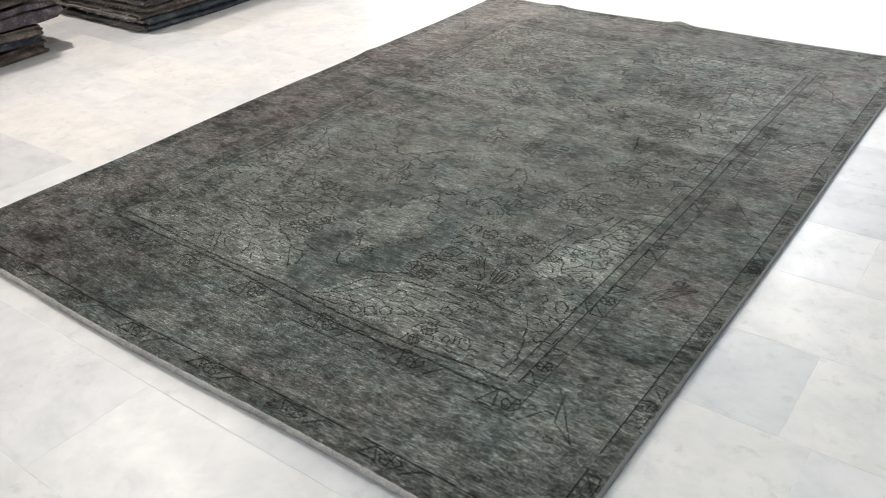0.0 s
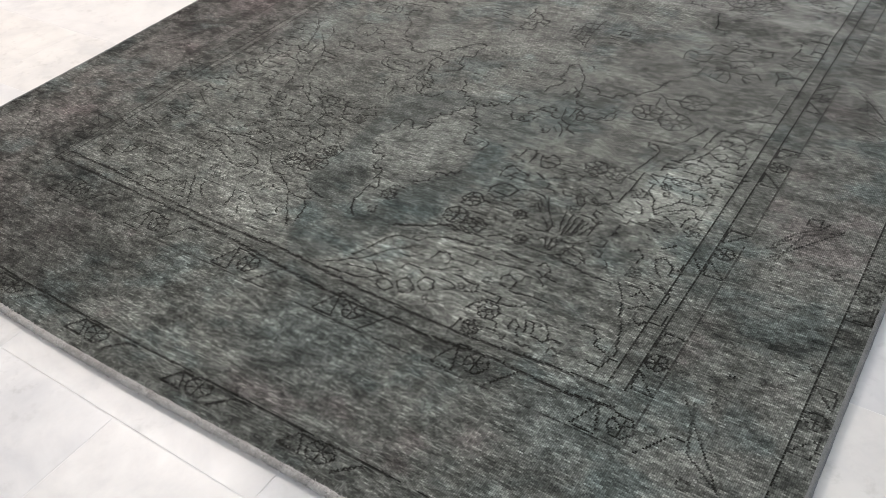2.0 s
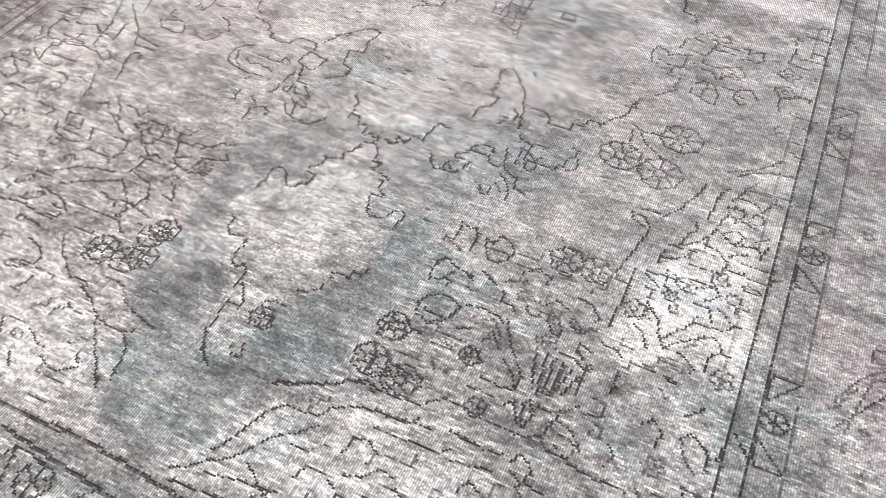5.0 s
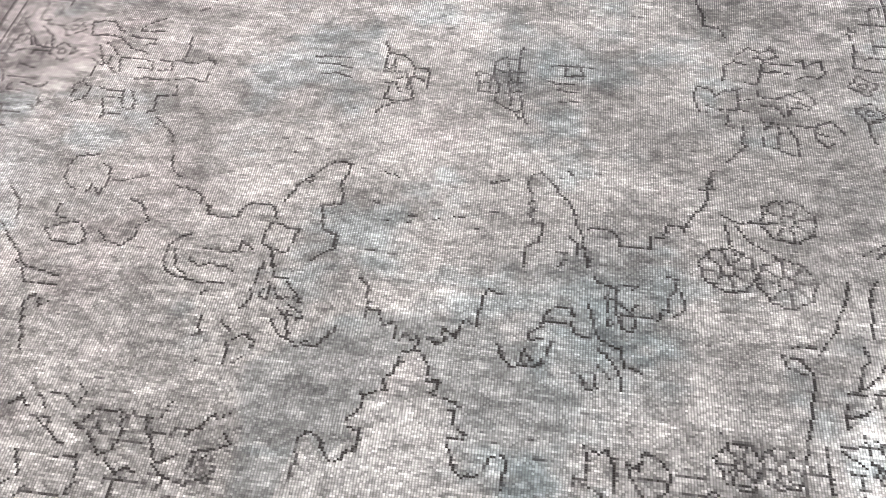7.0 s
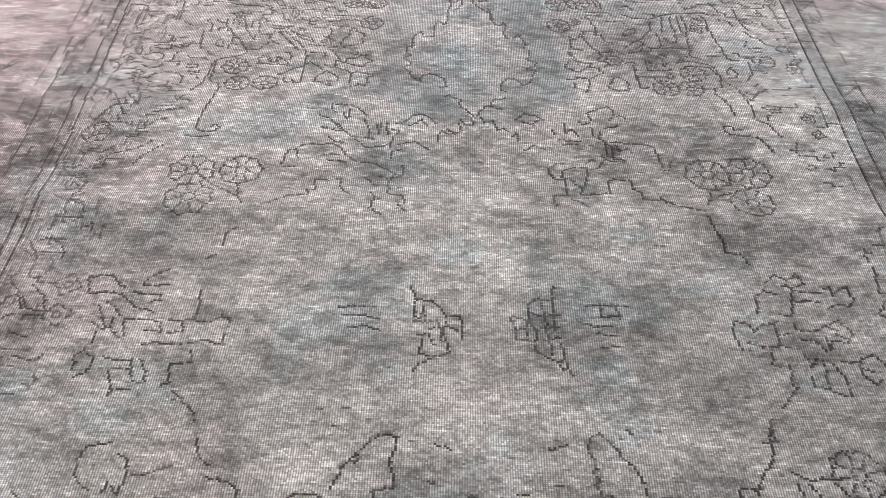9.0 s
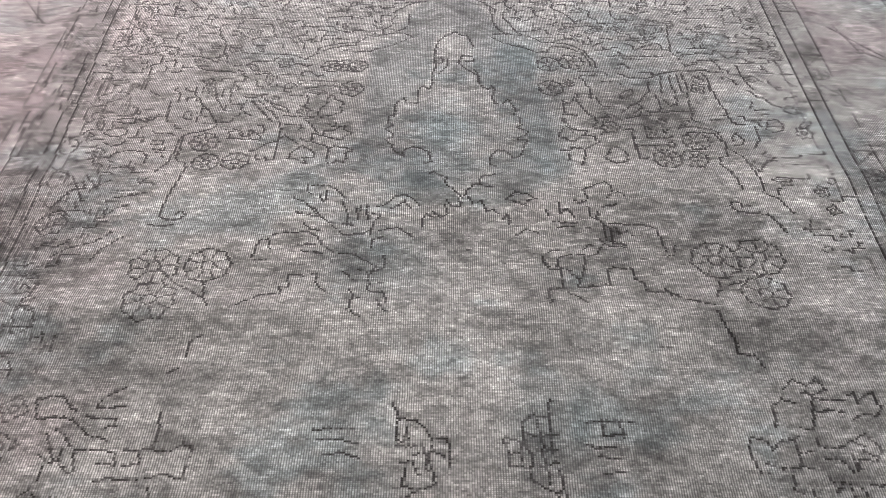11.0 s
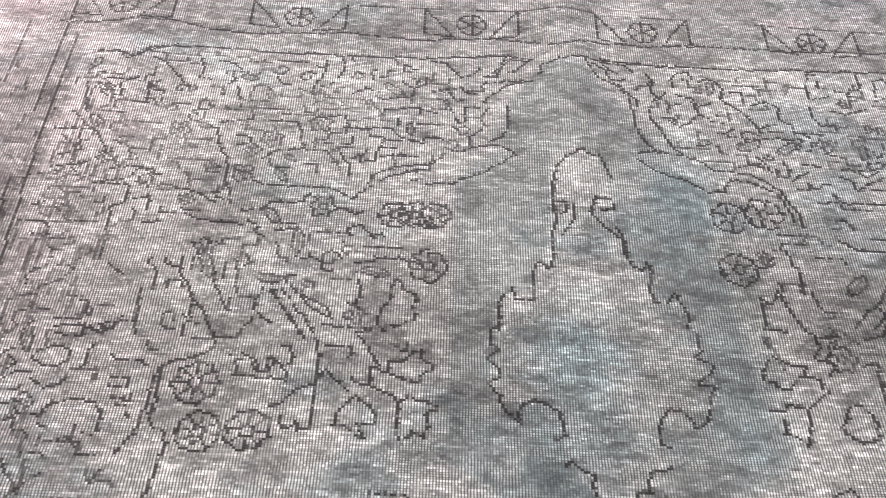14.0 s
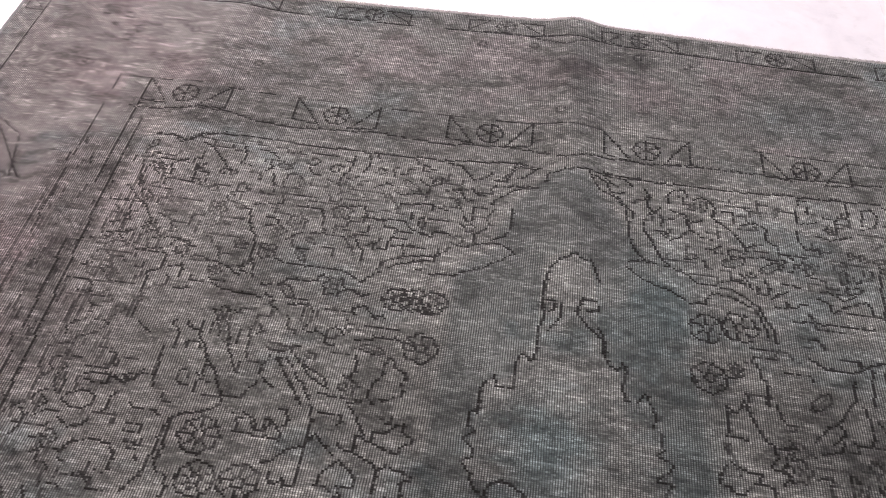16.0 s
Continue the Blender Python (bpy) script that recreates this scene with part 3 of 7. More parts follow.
trace([(10.1, 102.4), (10.2, 100.5), (10.8, 99.1), (11.7, 97.3), (12.6, 95.5), (13.8, 94.2)])
trace([(14.1, 106.8), (13.9, 108.4), (14.4, 109.5), (16.5, 110.2), (17.0, 108.7)])
trace([(17.7, 108.2), (19.4, 108.9), (20.5, 108.4), (21.0, 106.9), (20.3, 104.8)])
trace([(13.5, 105.8), (16.5, 105.0), (17.0, 103.5), (19.4, 104.2)])
trace([(12.6, 101.7), (13.1, 103.2), (14.4, 103.8)])
trace([(12.7, 100.4), (13.8, 99.3), (15.8, 100.5), (16.8, 102.0), (16.4, 104.0)])
trace([(16.8, 102.0), (18.5, 100.7), (20.3, 100.4)])
trace([(20.7, 104.8), (23.3, 102.6), (24.8, 100.2), (25.3, 98.8)])
trace([(22.1, 106.5), (23.7, 106.6), (23.7, 104.6)])
trace([(24.8, 104.2), (27.2, 104.9), (28.5, 104.0), (28.1, 102.0), (29.7, 100.7)])
trace([(25.1, 99.8), (27.2, 100.9)])
trace([(23.2, 97.7), (27.3, 98.1), (30.7, 98.1), (29.8, 95.9)])
trace([(20.4, 98.9), (21.3, 99.5)])
trace([(22.3, 99.1), (22.7, 97.2), (21.5, 96.6)])
trace([(15.9, 96.2), (18.8, 96.0), (19.0, 94.9)])
trace([(7.7, 94.1), (8.5, 94.7), (10.6, 94.6), (12.8, 94.4), (14.9, 93.8), (16.2, 93.0), (17.4, 91.8), (19.6, 91.9), (22.3, 91.3), (24.3, 90.1), (25.8, 88.9), (26.5, 87.3), (27.5, 85.2), (27.7, 83.2)])
trace([(7.6, 93.2), (8.5, 91.9), (10.9, 90.8), (12.9, 90.1), (14.9, 88.9), (16.1, 88.2), (18.3, 88.3), (18.9, 90.1), (21.5, 90.3), (23.5, 89.6), (25.3, 88.4), (26.1, 86.8), (26.8, 84.0)])
trace([(23.7, 94.5), (24.6, 93.7), (25.3, 91.9)])
trace([(20.8, 92.5), (22.7, 93.1), (24.1, 92.9)])
trace([(28.0, 90.8), (28.9, 91.8), (30.1, 92.3)])
trace([(29.7, 93.6), (32.2, 93.4)])
trace([(33.2, 104.4), (33.1, 102.4), (34.0, 101.0), (35.5, 101.1)])
trace([(33.3, 108.0), (33.6, 106.0), (36.1, 106.7)])
trace([(33.5, 95.8), (34.8, 95.4)])
trace([(29.8, 99.2), (31.3, 99.3), (31.9, 98.4)])
trace([(30.7, 87.1), (32.9, 87.5)])
flower(18.4, 84.1, 2.3, 6)
flower(22.9, 84.9, 2.3, 6)
flower(18.2, 76.3, 2.3, 6)
trace([(-66.4, 69.7), (-66.4, 70.8), (-66.1, 71.7)])
trace([(-63.5, 72.4), (-61.3, 72.2), (-62.6, 70.3), (-63.6, 69.6), (-64.4, 69.1)])
trace([(-57.6, 72.8), (-56.8, 72.2), (-55.7, 71.5)])
trace([(-52.8, 73.9), (-53.0, 73.2), (-52.2, 72.5), (-51.5, 72.2)])
trace([(-59.5, 67.7), (-58.5, 67.5), (-58.5, 66.4), (-59.3, 66.0)])
trace([(-61.8, 65.2), (-58.8, 65.4)])
trace([(-61.5, 64.3), (-58.6, 64.4)])
trace([(-61.0, 63.5), (-58.2, 63.1), (-58.3, 64.4), (-55.9, 63.6), (-55.7, 64.3), (-56.5, 64.9)])
trace([(-56.2, 64.9), (-54.8, 65.3), (-54.3, 65.7)])
trace([(-53.1, 69.6), (-52.9, 67.5), (-52.6, 65.5), (-52.4, 63.5)])
trace([(-51.8, 72.2), (-51.6, 69.7)])
trace([(-51.0, 74.1), (-51.1, 73.3), (-48.8, 72.7)])
trace([(-62.7, 60.6), (-61.9, 61.6), (-60.3, 62.0), (-58.9, 61.4), (-58.8, 60.2), (-59.6, 59.2), (-61.5, 59.4), (-62.6, 60.0), (-62.7, 60.6)])
trace([(-57.1, 59.3), (-56.9, 60.6), (-56.8, 61.6), (-56.2, 62.6)])
trace([(-54.4, 61.1), (-53.1, 60.5), (-50.7, 60.4), (-50.4, 59.8)])
trace([(-53.7, 58.3), (-51.7, 58.4), (-51.5, 57.5), (-53.4, 57.1)])
trace([(-53.1, 55.9), (-51.0, 55.5), (-50.9, 56.4)])
trace([(-65.3, 57.6), (-64.1, 58.3), (-62.7, 58.7)])
trace([(-62.2, 57.8), (-60.6, 56.7), (-58.8, 57.1), (-58.5, 58.3)])
trace([(-64.3, 54.7), (-62.1, 55.1)])
trace([(-58.7, 55.0), (-57.8, 55.7), (-54.9, 55.5), (-53.9, 54.7), (-53.4, 53.0), (-53.9, 51.5), (-54.8, 51.8)])
trace([(-60.8, 53.7), (-59.9, 53.5), (-59.5, 54.7), (-59.0, 55.0)])
trace([(-63.7, 53.0), (-62.3, 53.0), (-62.2, 51.9), (-61.1, 51.7), (-59.9, 50.6), (-58.9, 51.0)])
trace([(-58.7, 52.1), (-60.0, 52.6)])
trace([(-57.3, 51.1), (-55.9, 50.9), (-54.7, 49.5)])
trace([(-60.9, 49.5), (-58.5, 49.6), (-58.0, 48.8)])
trace([(-49.1, 74.2), (-49.0, 72.0), (-47.8, 70.6), (-47.1, 68.9), (-45.6, 67.3), (-44.7, 65.6), (-43.8, 64.0), (-43.3, 62.8)])
trace([(-46.8, 68.6), (-46.8, 67.2), (-47.0, 66.5), (-45.7, 64.9)])
trace([(-47.3, 63.8), (-46.8, 65.8), (-47.3, 66.5)])
trace([(-47.9, 74.3), (-47.9, 72.8)])
trace([(-44.0, 73.8), (-43.9, 71.6)])
trace([(-42.7, 73.9), (-42.0, 69.6)])
trace([(-42.5, 68.9), (-42.9, 67.5), (-44.7, 70.8), (-45.5, 73.7)])
trace([(-41.6, 74.7), (-40.8, 74.0), (-41.7, 73.6)])
trace([(-39.5, 69.1), (-39.6, 67.7), (-38.4, 66.4), (-37.4, 65.8)])
trace([(-39.6, 66.0), (-40.1, 65.3)])
trace([(-37.8, 70.2), (-36.2, 67.6), (-34.7, 66.0), (-34.3, 64.6)])
trace([(-43.2, 62.4), (-45.3, 61.0), (-47.5, 60.6), (-48.5, 59.6), (-49.1, 58.3), (-49.3, 55.6), (-49.4, 53.8), (-49.5, 52.8), (-50.0, 51.3), (-51.0, 49.8)])
trace([(-48.5, 59.6), (-48.5, 57.4), (-48.2, 55.6), (-48.7, 54.3), (-48.1, 52.7), (-46.8, 52.2), (-46.2, 50.6), (-46.3, 49.5)])
flower(-44.5, 58.0, 2.4, 8)
flower(-43.1, 52.4, 2.3, 8)
flower(-38.0, 52.7, 2.3, 8)
trace([(-41.3, 61.6), (-40.0, 61.0), (-39.8, 61.7), (-38.3, 61.1), (-37.8, 59.9), (-36.6, 59.7), (-36.5, 61.3)])
trace([(-40.6, 59.1), (-37.9, 59.0), (-35.0, 58.8), (-34.8, 59.8)])
trace([(-40.6, 61.0), (-40.3, 59.1)])
trace([(-38.8, 60.8), (-38.3, 59.6)])
trace([(-37.1, 61.2), (-36.8, 59.0)])
trace([(-35.9, 62.9), (-34.7, 63.0), (-34.4, 60.8), (-35.2, 60.1), (-36.2, 61.3), (-37.1, 61.2)])
trace([(-34.3, 75.2), (-32.6, 74.6), (-32.2, 73.2), (-31.2, 73.1)])
trace([(-35.9, 75.1), (-34.6, 74.8)])
trace([(-28.5, 74.5), (-26.5, 74.7), (-26.2, 75.8)])
trace([(-26.2, 75.4), (-23.6, 75.4), (-21.4, 75.0), (-20.4, 74.7)])
flower(-19.9, 74.5, 2.2, 6)
trace([(-28.0, 72.0), (-27.5, 70.6), (-27.7, 69.5), (-28.0, 68.8), (-28.9, 68.7)])
trace([(-24.0, 70.8), (-23.8, 72.3), (-23.1, 72.0), (-22.4, 70.9), (-21.5, 70.6), (-21.1, 69.6), (-21.4, 68.9), (-21.0, 67.2), (-21.9, 66.8), (-23.4, 66.0), (-24.3, 66.3), (-24.3, 65.3), (-24.8, 65.6), (-25.3, 66.6), (-25.1, 67.9), (-24.2, 69.4), (-24.0, 70.5)])
trace([(-38.1, 70.2), (-36.2, 67.6), (-34.4, 65.6), (-33.3, 64.0)])
trace([(-36.8, 70.3), (-35.4, 68.7), (-33.9, 66.7), (-32.5, 64.8)])
trace([(-35.7, 70.7), (-33.9, 68.8), (-32.5, 67.5), (-30.6, 66.9)])
trace([(-34.6, 70.1), (-33.3, 69.1), (-31.3, 68.2), (-30.9, 67.2)])
trace([(-31.4, 65.8), (-28.7, 65.8), (-28.0, 65.4), (-26.1, 65.8), (-26.1, 65.2), (-27.7, 65.1)])
trace([(-32.1, 64.1), (-31.5, 61.6), (-31.6, 59.7), (-31.0, 59.1), (-30.5, 60.1), (-29.5, 59.2), (-28.9, 58.9), (-28.6, 58.3), (-27.9, 58.0)])
trace([(-31.6, 59.7), (-31.6, 57.2), (-31.7, 54.8), (-31.6, 53.1), (-32.6, 53.0), (-33.0, 53.9), (-34.0, 53.0), (-34.5, 53.2), (-35.0, 54.6)])
trace([(-31.8, 58.4), (-33.7, 57.4), (-35.2, 55.8), (-36.0, 55.5)])
trace([(-27.3, 64.4), (-26.3, 63.5), (-25.9, 62.6), (-25.2, 61.6), (-24.6, 61.0)])
trace([(-27.8, 59.3), (-27.3, 58.7), (-25.6, 58.5), (-25.8, 61.0), (-24.3, 60.4), (-23.0, 59.9), (-21.5, 59.0), (-20.4, 59.4), (-19.8, 60.4), (-19.0, 60.8), (-19.0, 61.4), (-19.9, 62.0), (-20.2, 63.2), (-21.1, 62.9), (-22.0, 61.8), (-23.7, 61.4), (-23.7, 60.5)])
trace([(-25.6, 58.5), (-24.4, 57.9), (-22.9, 57.1)])
trace([(-29.2, 53.8), (-27.8, 53.6), (-27.1, 52.8), (-26.2, 52.4), (-25.7, 52.3), (-26.2, 53.1), (-26.7, 53.9), (-25.0, 54.0), (-24.7, 54.6), (-24.9, 55.5), (-26.0, 56.6), (-26.9, 57.2), (-27.7, 56.5), (-28.3, 55.9), (-28.8, 55.3), (-28.8, 54.7), (-29.2, 53.8)])
trace([(-22.6, 56.8), (-21.5, 57.3), (-19.7, 57.0), (-18.2, 56.3), (-19.4, 55.5), (-19.0, 54.7), (-19.5, 52.7), (-20.7, 53.4), (-20.9, 52.6), (-22.0, 52.2), (-22.4, 53.0), (-22.6, 55.4), (-22.6, 56.8)])
trace([(-4.7, 78.9), (-4.5, 76.6), (-4.9, 75.1), (-5.5, 75.0), (-6.5, 76.1), (-6.8, 74.9), (-7.2, 73.4), (-7.3, 70.5), (-9.5, 70.5), (-9.8, 71.8), (-10.8, 71.0), (-11.4, 69.5), (-11.5, 66.4), (-12.1, 66.4), (-12.1, 64.4), (-11.2, 63.5), (-12.7, 62.7), (-11.5, 61.2), (-11.3, 60.3), (-12.7, 59.6), (-11.6, 58.4), (-11.0, 56.6), (-10.2, 55.5), (-9.0, 55.0), (-9.3, 56.1), (-8.4, 57.4), (-7.5, 57.7), (-6.1, 57.2), (-5.0, 56.4), (-4.5, 54.6), (-4.3, 53.5), (-5.4, 53.1)])
trace([(-4.7, 78.9), (-4.6, 80.4), (-3.8, 82.9), (-4.3, 85.3), (-4.3, 86.9), (-3.9, 89.0), (-3.4, 91.2), (-2.2, 92.9), (-0.8, 93.4), (-0.0, 94.4), (0.7, 93.3), (2.5, 93.0), (3.0, 90.9), (3.6, 89.2)])
trace([(-4.4, 84.9), (-4.1, 83.2), (-2.8, 83.7), (-2.7, 85.3), (-3.4, 85.3)])
trace([(-1.7, 85.0), (-1.7, 82.2), (-3.3, 80.1)])
trace([(1.3, 86.4), (0.6, 84.0), (1.5, 82.4), (2.9, 81.0), (4.1, 79.9)])
trace([(1.2, 86.0), (3.3, 86.3), (3.5, 84.6), (1.8, 84.1)])
trace([(3.6, 81.4), (4.2, 80.3), (4.3, 78.0)])
trace([(4.1, 79.9), (4.5, 77.2), (5.1, 76.1), (6.0, 75.4), (6.8, 76.6), (7.2, 75.1), (7.0, 72.9), (7.4, 71.1), (9.0, 71.0), (9.8, 72.4), (10.3, 71.3), (11.0, 69.6), (11.0, 67.6), (11.6, 66.9), (11.9, 64.9), (11.1, 63.9), (12.5, 63.3), (13.1, 62.7), (11.9, 61.4), (10.9, 60.4), (12.9, 60.2), (12.1, 58.9), (11.6, 57.3), (10.8, 55.8), (9.8, 55.2), (9.4, 56.3), (8.6, 57.2), (7.5, 57.4), (6.2, 56.1), (5.7, 54.6), (5.8, 53.5), (6.6, 53.0)])
trace([(20.2, 76.4), (22.3, 76.9)])
trace([(24.8, 79.4), (25.0, 77.1), (25.8, 76.4), (25.5, 73.4)])
trace([(20.1, 72.4), (20.9, 71.7), (21.6, 71.7), (22.3, 73.6), (22.7, 72.5), (23.3, 70.8), (24.0, 69.4), (24.6, 68.1), (25.7, 67.5), (25.7, 65.8)])
trace([(20.0, 71.6), (20.0, 68.8), (19.9, 68.1), (21.7, 67.9), (22.6, 67.6)])
trace([(26.5, 73.5), (27.1, 71.7), (28.0, 70.4)])
trace([(26.0, 67.2), (28.4, 67.3)])
trace([(26.0, 65.8), (25.0, 64.4), (27.1, 63.9), (26.3, 62.2)])
trace([(19.9, 64.8), (20.7, 64.2), (22.1, 63.6), (23.6, 63.4), (23.3, 62.4), (22.2, 61.4), (21.4, 60.4), (19.9, 60.6), (19.7, 61.2), (18.6, 61.5), (18.5, 62.4), (18.9, 63.1), (19.7, 63.8)])
trace([(23.3, 62.1), (25.3, 61.9), (25.3, 60.3), (26.1, 60.0)])
trace([(25.6, 60.3), (23.8, 59.0), (22.6, 58.0), (22.7, 55.6), (22.0, 54.1)])
trace([(18.4, 57.7), (19.9, 57.8), (21.0, 58.5), (22.7, 58.3)])
trace([(19.7, 56.6), (20.1, 56.0), (19.5, 54.8), (20.8, 54.9), (21.7, 53.8)])
# far half of the medallion and its corners
trace([(34.6, 91.8), (36.0, 91.1), (36.3, 89.6), (38.9, 91.4), (41.5, 92.4), (42.2, 90.1)])
trace([(44.4, 98.5), (43.8, 93.5), (43.6, 89.4)])
trace([(45.9, 98.7), (44.5, 99.4)])
trace([(40.5, 95.6), (43.1, 96.7)])
trace([(44.6, 86.4), (45.8, 88.1), (49.3, 89.1), (52.0, 88.6), (52.8, 90.3), (54.6, 87.3), (56.7, 88.3), (57.5, 89.9)])
trace([(45.3, 84.9), (45.6, 84.2), (48.1, 85.2)])
trace([(31.6, 81.5), (33.8, 79.9), (37.0, 79.8), (40.1, 81.5), (43.9, 82.6), (50.0, 82.8)])
trace([(40.0, 80.8), (39.2, 75.0)])
trace([(41.8, 80.9), (41.7, 73.9), (41.7, 71.2)])
trace([(44.3, 81.9), (44.4, 76.9), (43.9, 71.4)])
trace([(43.2, 81.1), (43.3, 75.4)])
trace([(37.8, 74.9), (38.3, 72.2), (38.0, 69.6)])
trace([(39.0, 73.7), (40.4, 71.1), (41.8, 71.9)])
trace([(32.9, 68.5), (34.9, 70.6), (34.2, 71.9), (37.0, 75.5), (37.3, 78.4)])
trace([(30.8, 68.9), (32.8, 71.1), (35.2, 72.6)])
trace([(31.4, 67.1), (33.7, 67.9), (34.3, 69.3)])
trace([(43.9, 71.4), (43.6, 66.9), (44.8, 66.3)])
trace([(48.1, 82.2), (49.0, 80.1), (49.0, 77.3), (49.5, 73.2), (50.2, 70.0), (50.4, 68.7)])
trace([(45.9, 77.7), (48.6, 78.0), (48.7, 75.9)])
trace([(52.8, 80.5), (54.0, 79.9), (54.0, 77.8)])
trace([(55.6, 85.1), (56.5, 78.7), (57.4, 76.7)])
trace([(56.0, 76.5), (57.2, 74.2), (58.5, 74.1), (59.6, 71.5), (61.2, 71.0)])
trace([(47.0, 66.8), (49.2, 67.0)])
trace([(56.0, 72.5), (55.1, 70.4)])
trace([(55.8, 69.9), (58.4, 70.1)])
trace([(56.4, 68.6), (58.1, 68.8)])
trace([(30.2, 63.8), (32.0, 64.0), (31.9, 61.5), (32.0, 56.8)])
trace([(34.6, 64.8), (34.5, 61.7), (37.3, 61.6), (39.0, 62.1)])
trace([(35.4, 64.3), (35.2, 62.4)])
trace([(36.3, 63.7), (36.0, 62.1)])
trace([(37.6, 63.8), (37.8, 62.6), (38.4, 63.9)])
trace([(40.2, 64.1), (42.8, 64.9), (45.3, 64.5), (47.2, 63.5), (48.0, 61.2), (47.8, 58.2), (47.9, 56.5)])
trace([(44.2, 63.2), (46.7, 62.8), (47.5, 60.5)])
flower(43.0, 60.7, 2.4, 8)
flower(37.1, 55.6, 2.4, 8)
flower(41.7, 55.6, 2.4, 8)
trace([(49.6, 60.7), (50.5, 63.2), (51.7, 60.9), (51.0, 59.7), (49.8, 59.6)])
trace([(54.6, 64.7), (54.6, 61.2), (52.8, 58.7)])
trace([(57.2, 66.8), (59.0, 67.4), (59.9, 65.8), (59.4, 64.0), (57.6, 63.2), (56.6, 64.3), (57.2, 66.8)])
trace([(47.9, 56.5), (46.2, 56.0), (45.8, 54.1), (46.7, 52.6), (47.5, 50.5), (48.0, 47.5)])
trace([(49.0, 57.8), (50.3, 56.2), (51.1, 53.0), (51.7, 48.8), (51.6, 46.8)])
trace([(51.4, 54.1), (52.1, 52.0), (53.8, 54.3), (55.8, 56.1)])
trace([(51.9, 46.3), (53.3, 45.9), (54.1, 44.5), (55.2, 42.2)])
trace([(45.5, 44.7), (45.3, 43.7), (46.2, 42.4), (48.7, 42.1), (50.9, 41.8), (51.9, 40.1), (52.8, 37.8)])
trace([(45.5, 44.7), (46.9, 44.4), (47.1, 43.4), (48.6, 43.6)])
trace([(26.2, 56.3), (27.6, 58.8), (28.9, 58.9), (30.3, 56.7), (29.7, 54.9), (28.0, 54.2), (26.5, 55.2), (26.2, 56.3)])
trace([(31.7, 61.5), (32.3, 55.7), (33.9, 55.9)])
trace([(-62.1, 48.5), (-59.5, 45.3), (-58.7, 46.5), (-57.3, 47.2)])
trace([(-64.4, 46.0), (-62.2, 46.7), (-61.2, 45.2), (-63.8, 44.4), (-64.7, 42.7), (-65.4, 41.6)])
trace([(-65.7, 39.4), (-63.6, 40.1), (-62.1, 38.7)])
trace([(-56.5, 42.9), (-54.3, 43.6), (-51.3, 44.4)])
trace([(-52.0, 47.7), (-52.8, 46.5)])
trace([(-56.1, 39.8), (-54.9, 40.9), (-53.5, 41.6)])
trace([(-60.2, 39.9), (-58.8, 39.5)])
trace([(-45.9, 51.1), (-46.3, 48.2), (-47.0, 45.3), (-47.5, 43.1), (-47.9, 41.0), (-47.6, 39.0), (-46.2, 38.3), (-44.3, 38.5), (-43.7, 39.3), (-44.5, 40.3), (-45.3, 39.7)])
trace([(-49.4, 37.3), (-47.3, 36.8), (-45.0, 37.2)])
trace([(-62.1, 30.0), (-59.9, 32.0), (-56.5, 33.3), (-54.3, 35.4)])
flower(-45.9, 28.2, 3.6, 8)
flower(-37.9, 28.7, 3.4, 8)
flower(-44.7, 21.0, 3.7, 8)
trace([(-44.8, 27.5), (-41.8, 24.7), (-39.0, 22.8), (-37.1, 21.4), (-36.0, 19.9)])
trace([(-37.9, 25.0), (-36.9, 21.8)])
trace([(-32.8, 19.8), (-31.2, 20.6), (-30.1, 21.6), (-28.6, 22.5), (-26.1, 22.6), (-26.2, 24.4), (-25.0, 24.1), (-25.3, 27.0), (-24.3, 27.1), (-23.1, 26.8), (-21.4, 27.3), (-20.9, 24.9), (-19.6, 23.7)])
trace([(-31.3, 30.0), (-29.1, 30.0)])
trace([(-31.5, 30.4), (-31.3, 32.7), (-30.9, 34.1), (-29.4, 34.3), (-29.0, 32.4)])
trace([(-29.3, 35.2), (-27.5, 35.9), (-25.6, 36.0), (-23.7, 36.2), (-21.9, 34.9), (-20.8, 33.2), (-19.3, 31.9), (-19.0, 32.0)])
trace([(-26.8, 43.4), (-25.1, 43.0), (-23.5, 41.1), (-22.9, 40.2)])
trace([(-26.1, 40.4), (-22.5, 39.7)])
trace([(-24.5, 38.1), (-23.4, 36.7), (-21.8, 36.4)])
trace([(-24.6, 46.3), (-24.7, 45.2), (-23.7, 44.2)])
trace([(-24.2, 46.3), (-21.4, 46.5), (-19.1, 45.1), (-18.4, 43.6)])
trace([(-22.6, 44.3), (-21.5, 42.8), (-21.6, 45.4)])
trace([(-23.2, 41.7), (-21.6, 39.3), (-19.8, 38.0)])
trace([(-18.6, 42.6), (-18.1, 41.6), (-17.4, 39.7), (-17.8, 37.7)])
trace([(-16.5, 41.7), (-15.8, 39.3), (-15.8, 41.8)])
trace([(-14.7, 42.4), (-14.2, 39.0)])
trace([(-13.6, 40.5), (-12.4, 40.1), (-13.3, 38.1), (-13.7, 36.1)])
trace([(-19.7, 37.5), (-17.9, 35.8), (-14.9, 36.0), (-13.8, 36.6)])
trace([(-18.3, 38.1), (-16.3, 37.8)])
trace([(-24.6, 33.3), (-22.0, 33.5)])
trace([(-24.0, 32.0), (-20.9, 31.8)])
trace([(-18.2, 31.6), (-15.5, 31.4), (-13.9, 30.2), (-12.6, 29.0), (-12.8, 27.7), (-13.4, 27.2)])
trace([(-17.1, 27.7), (-16.3, 26.9), (-15.3, 25.8)])
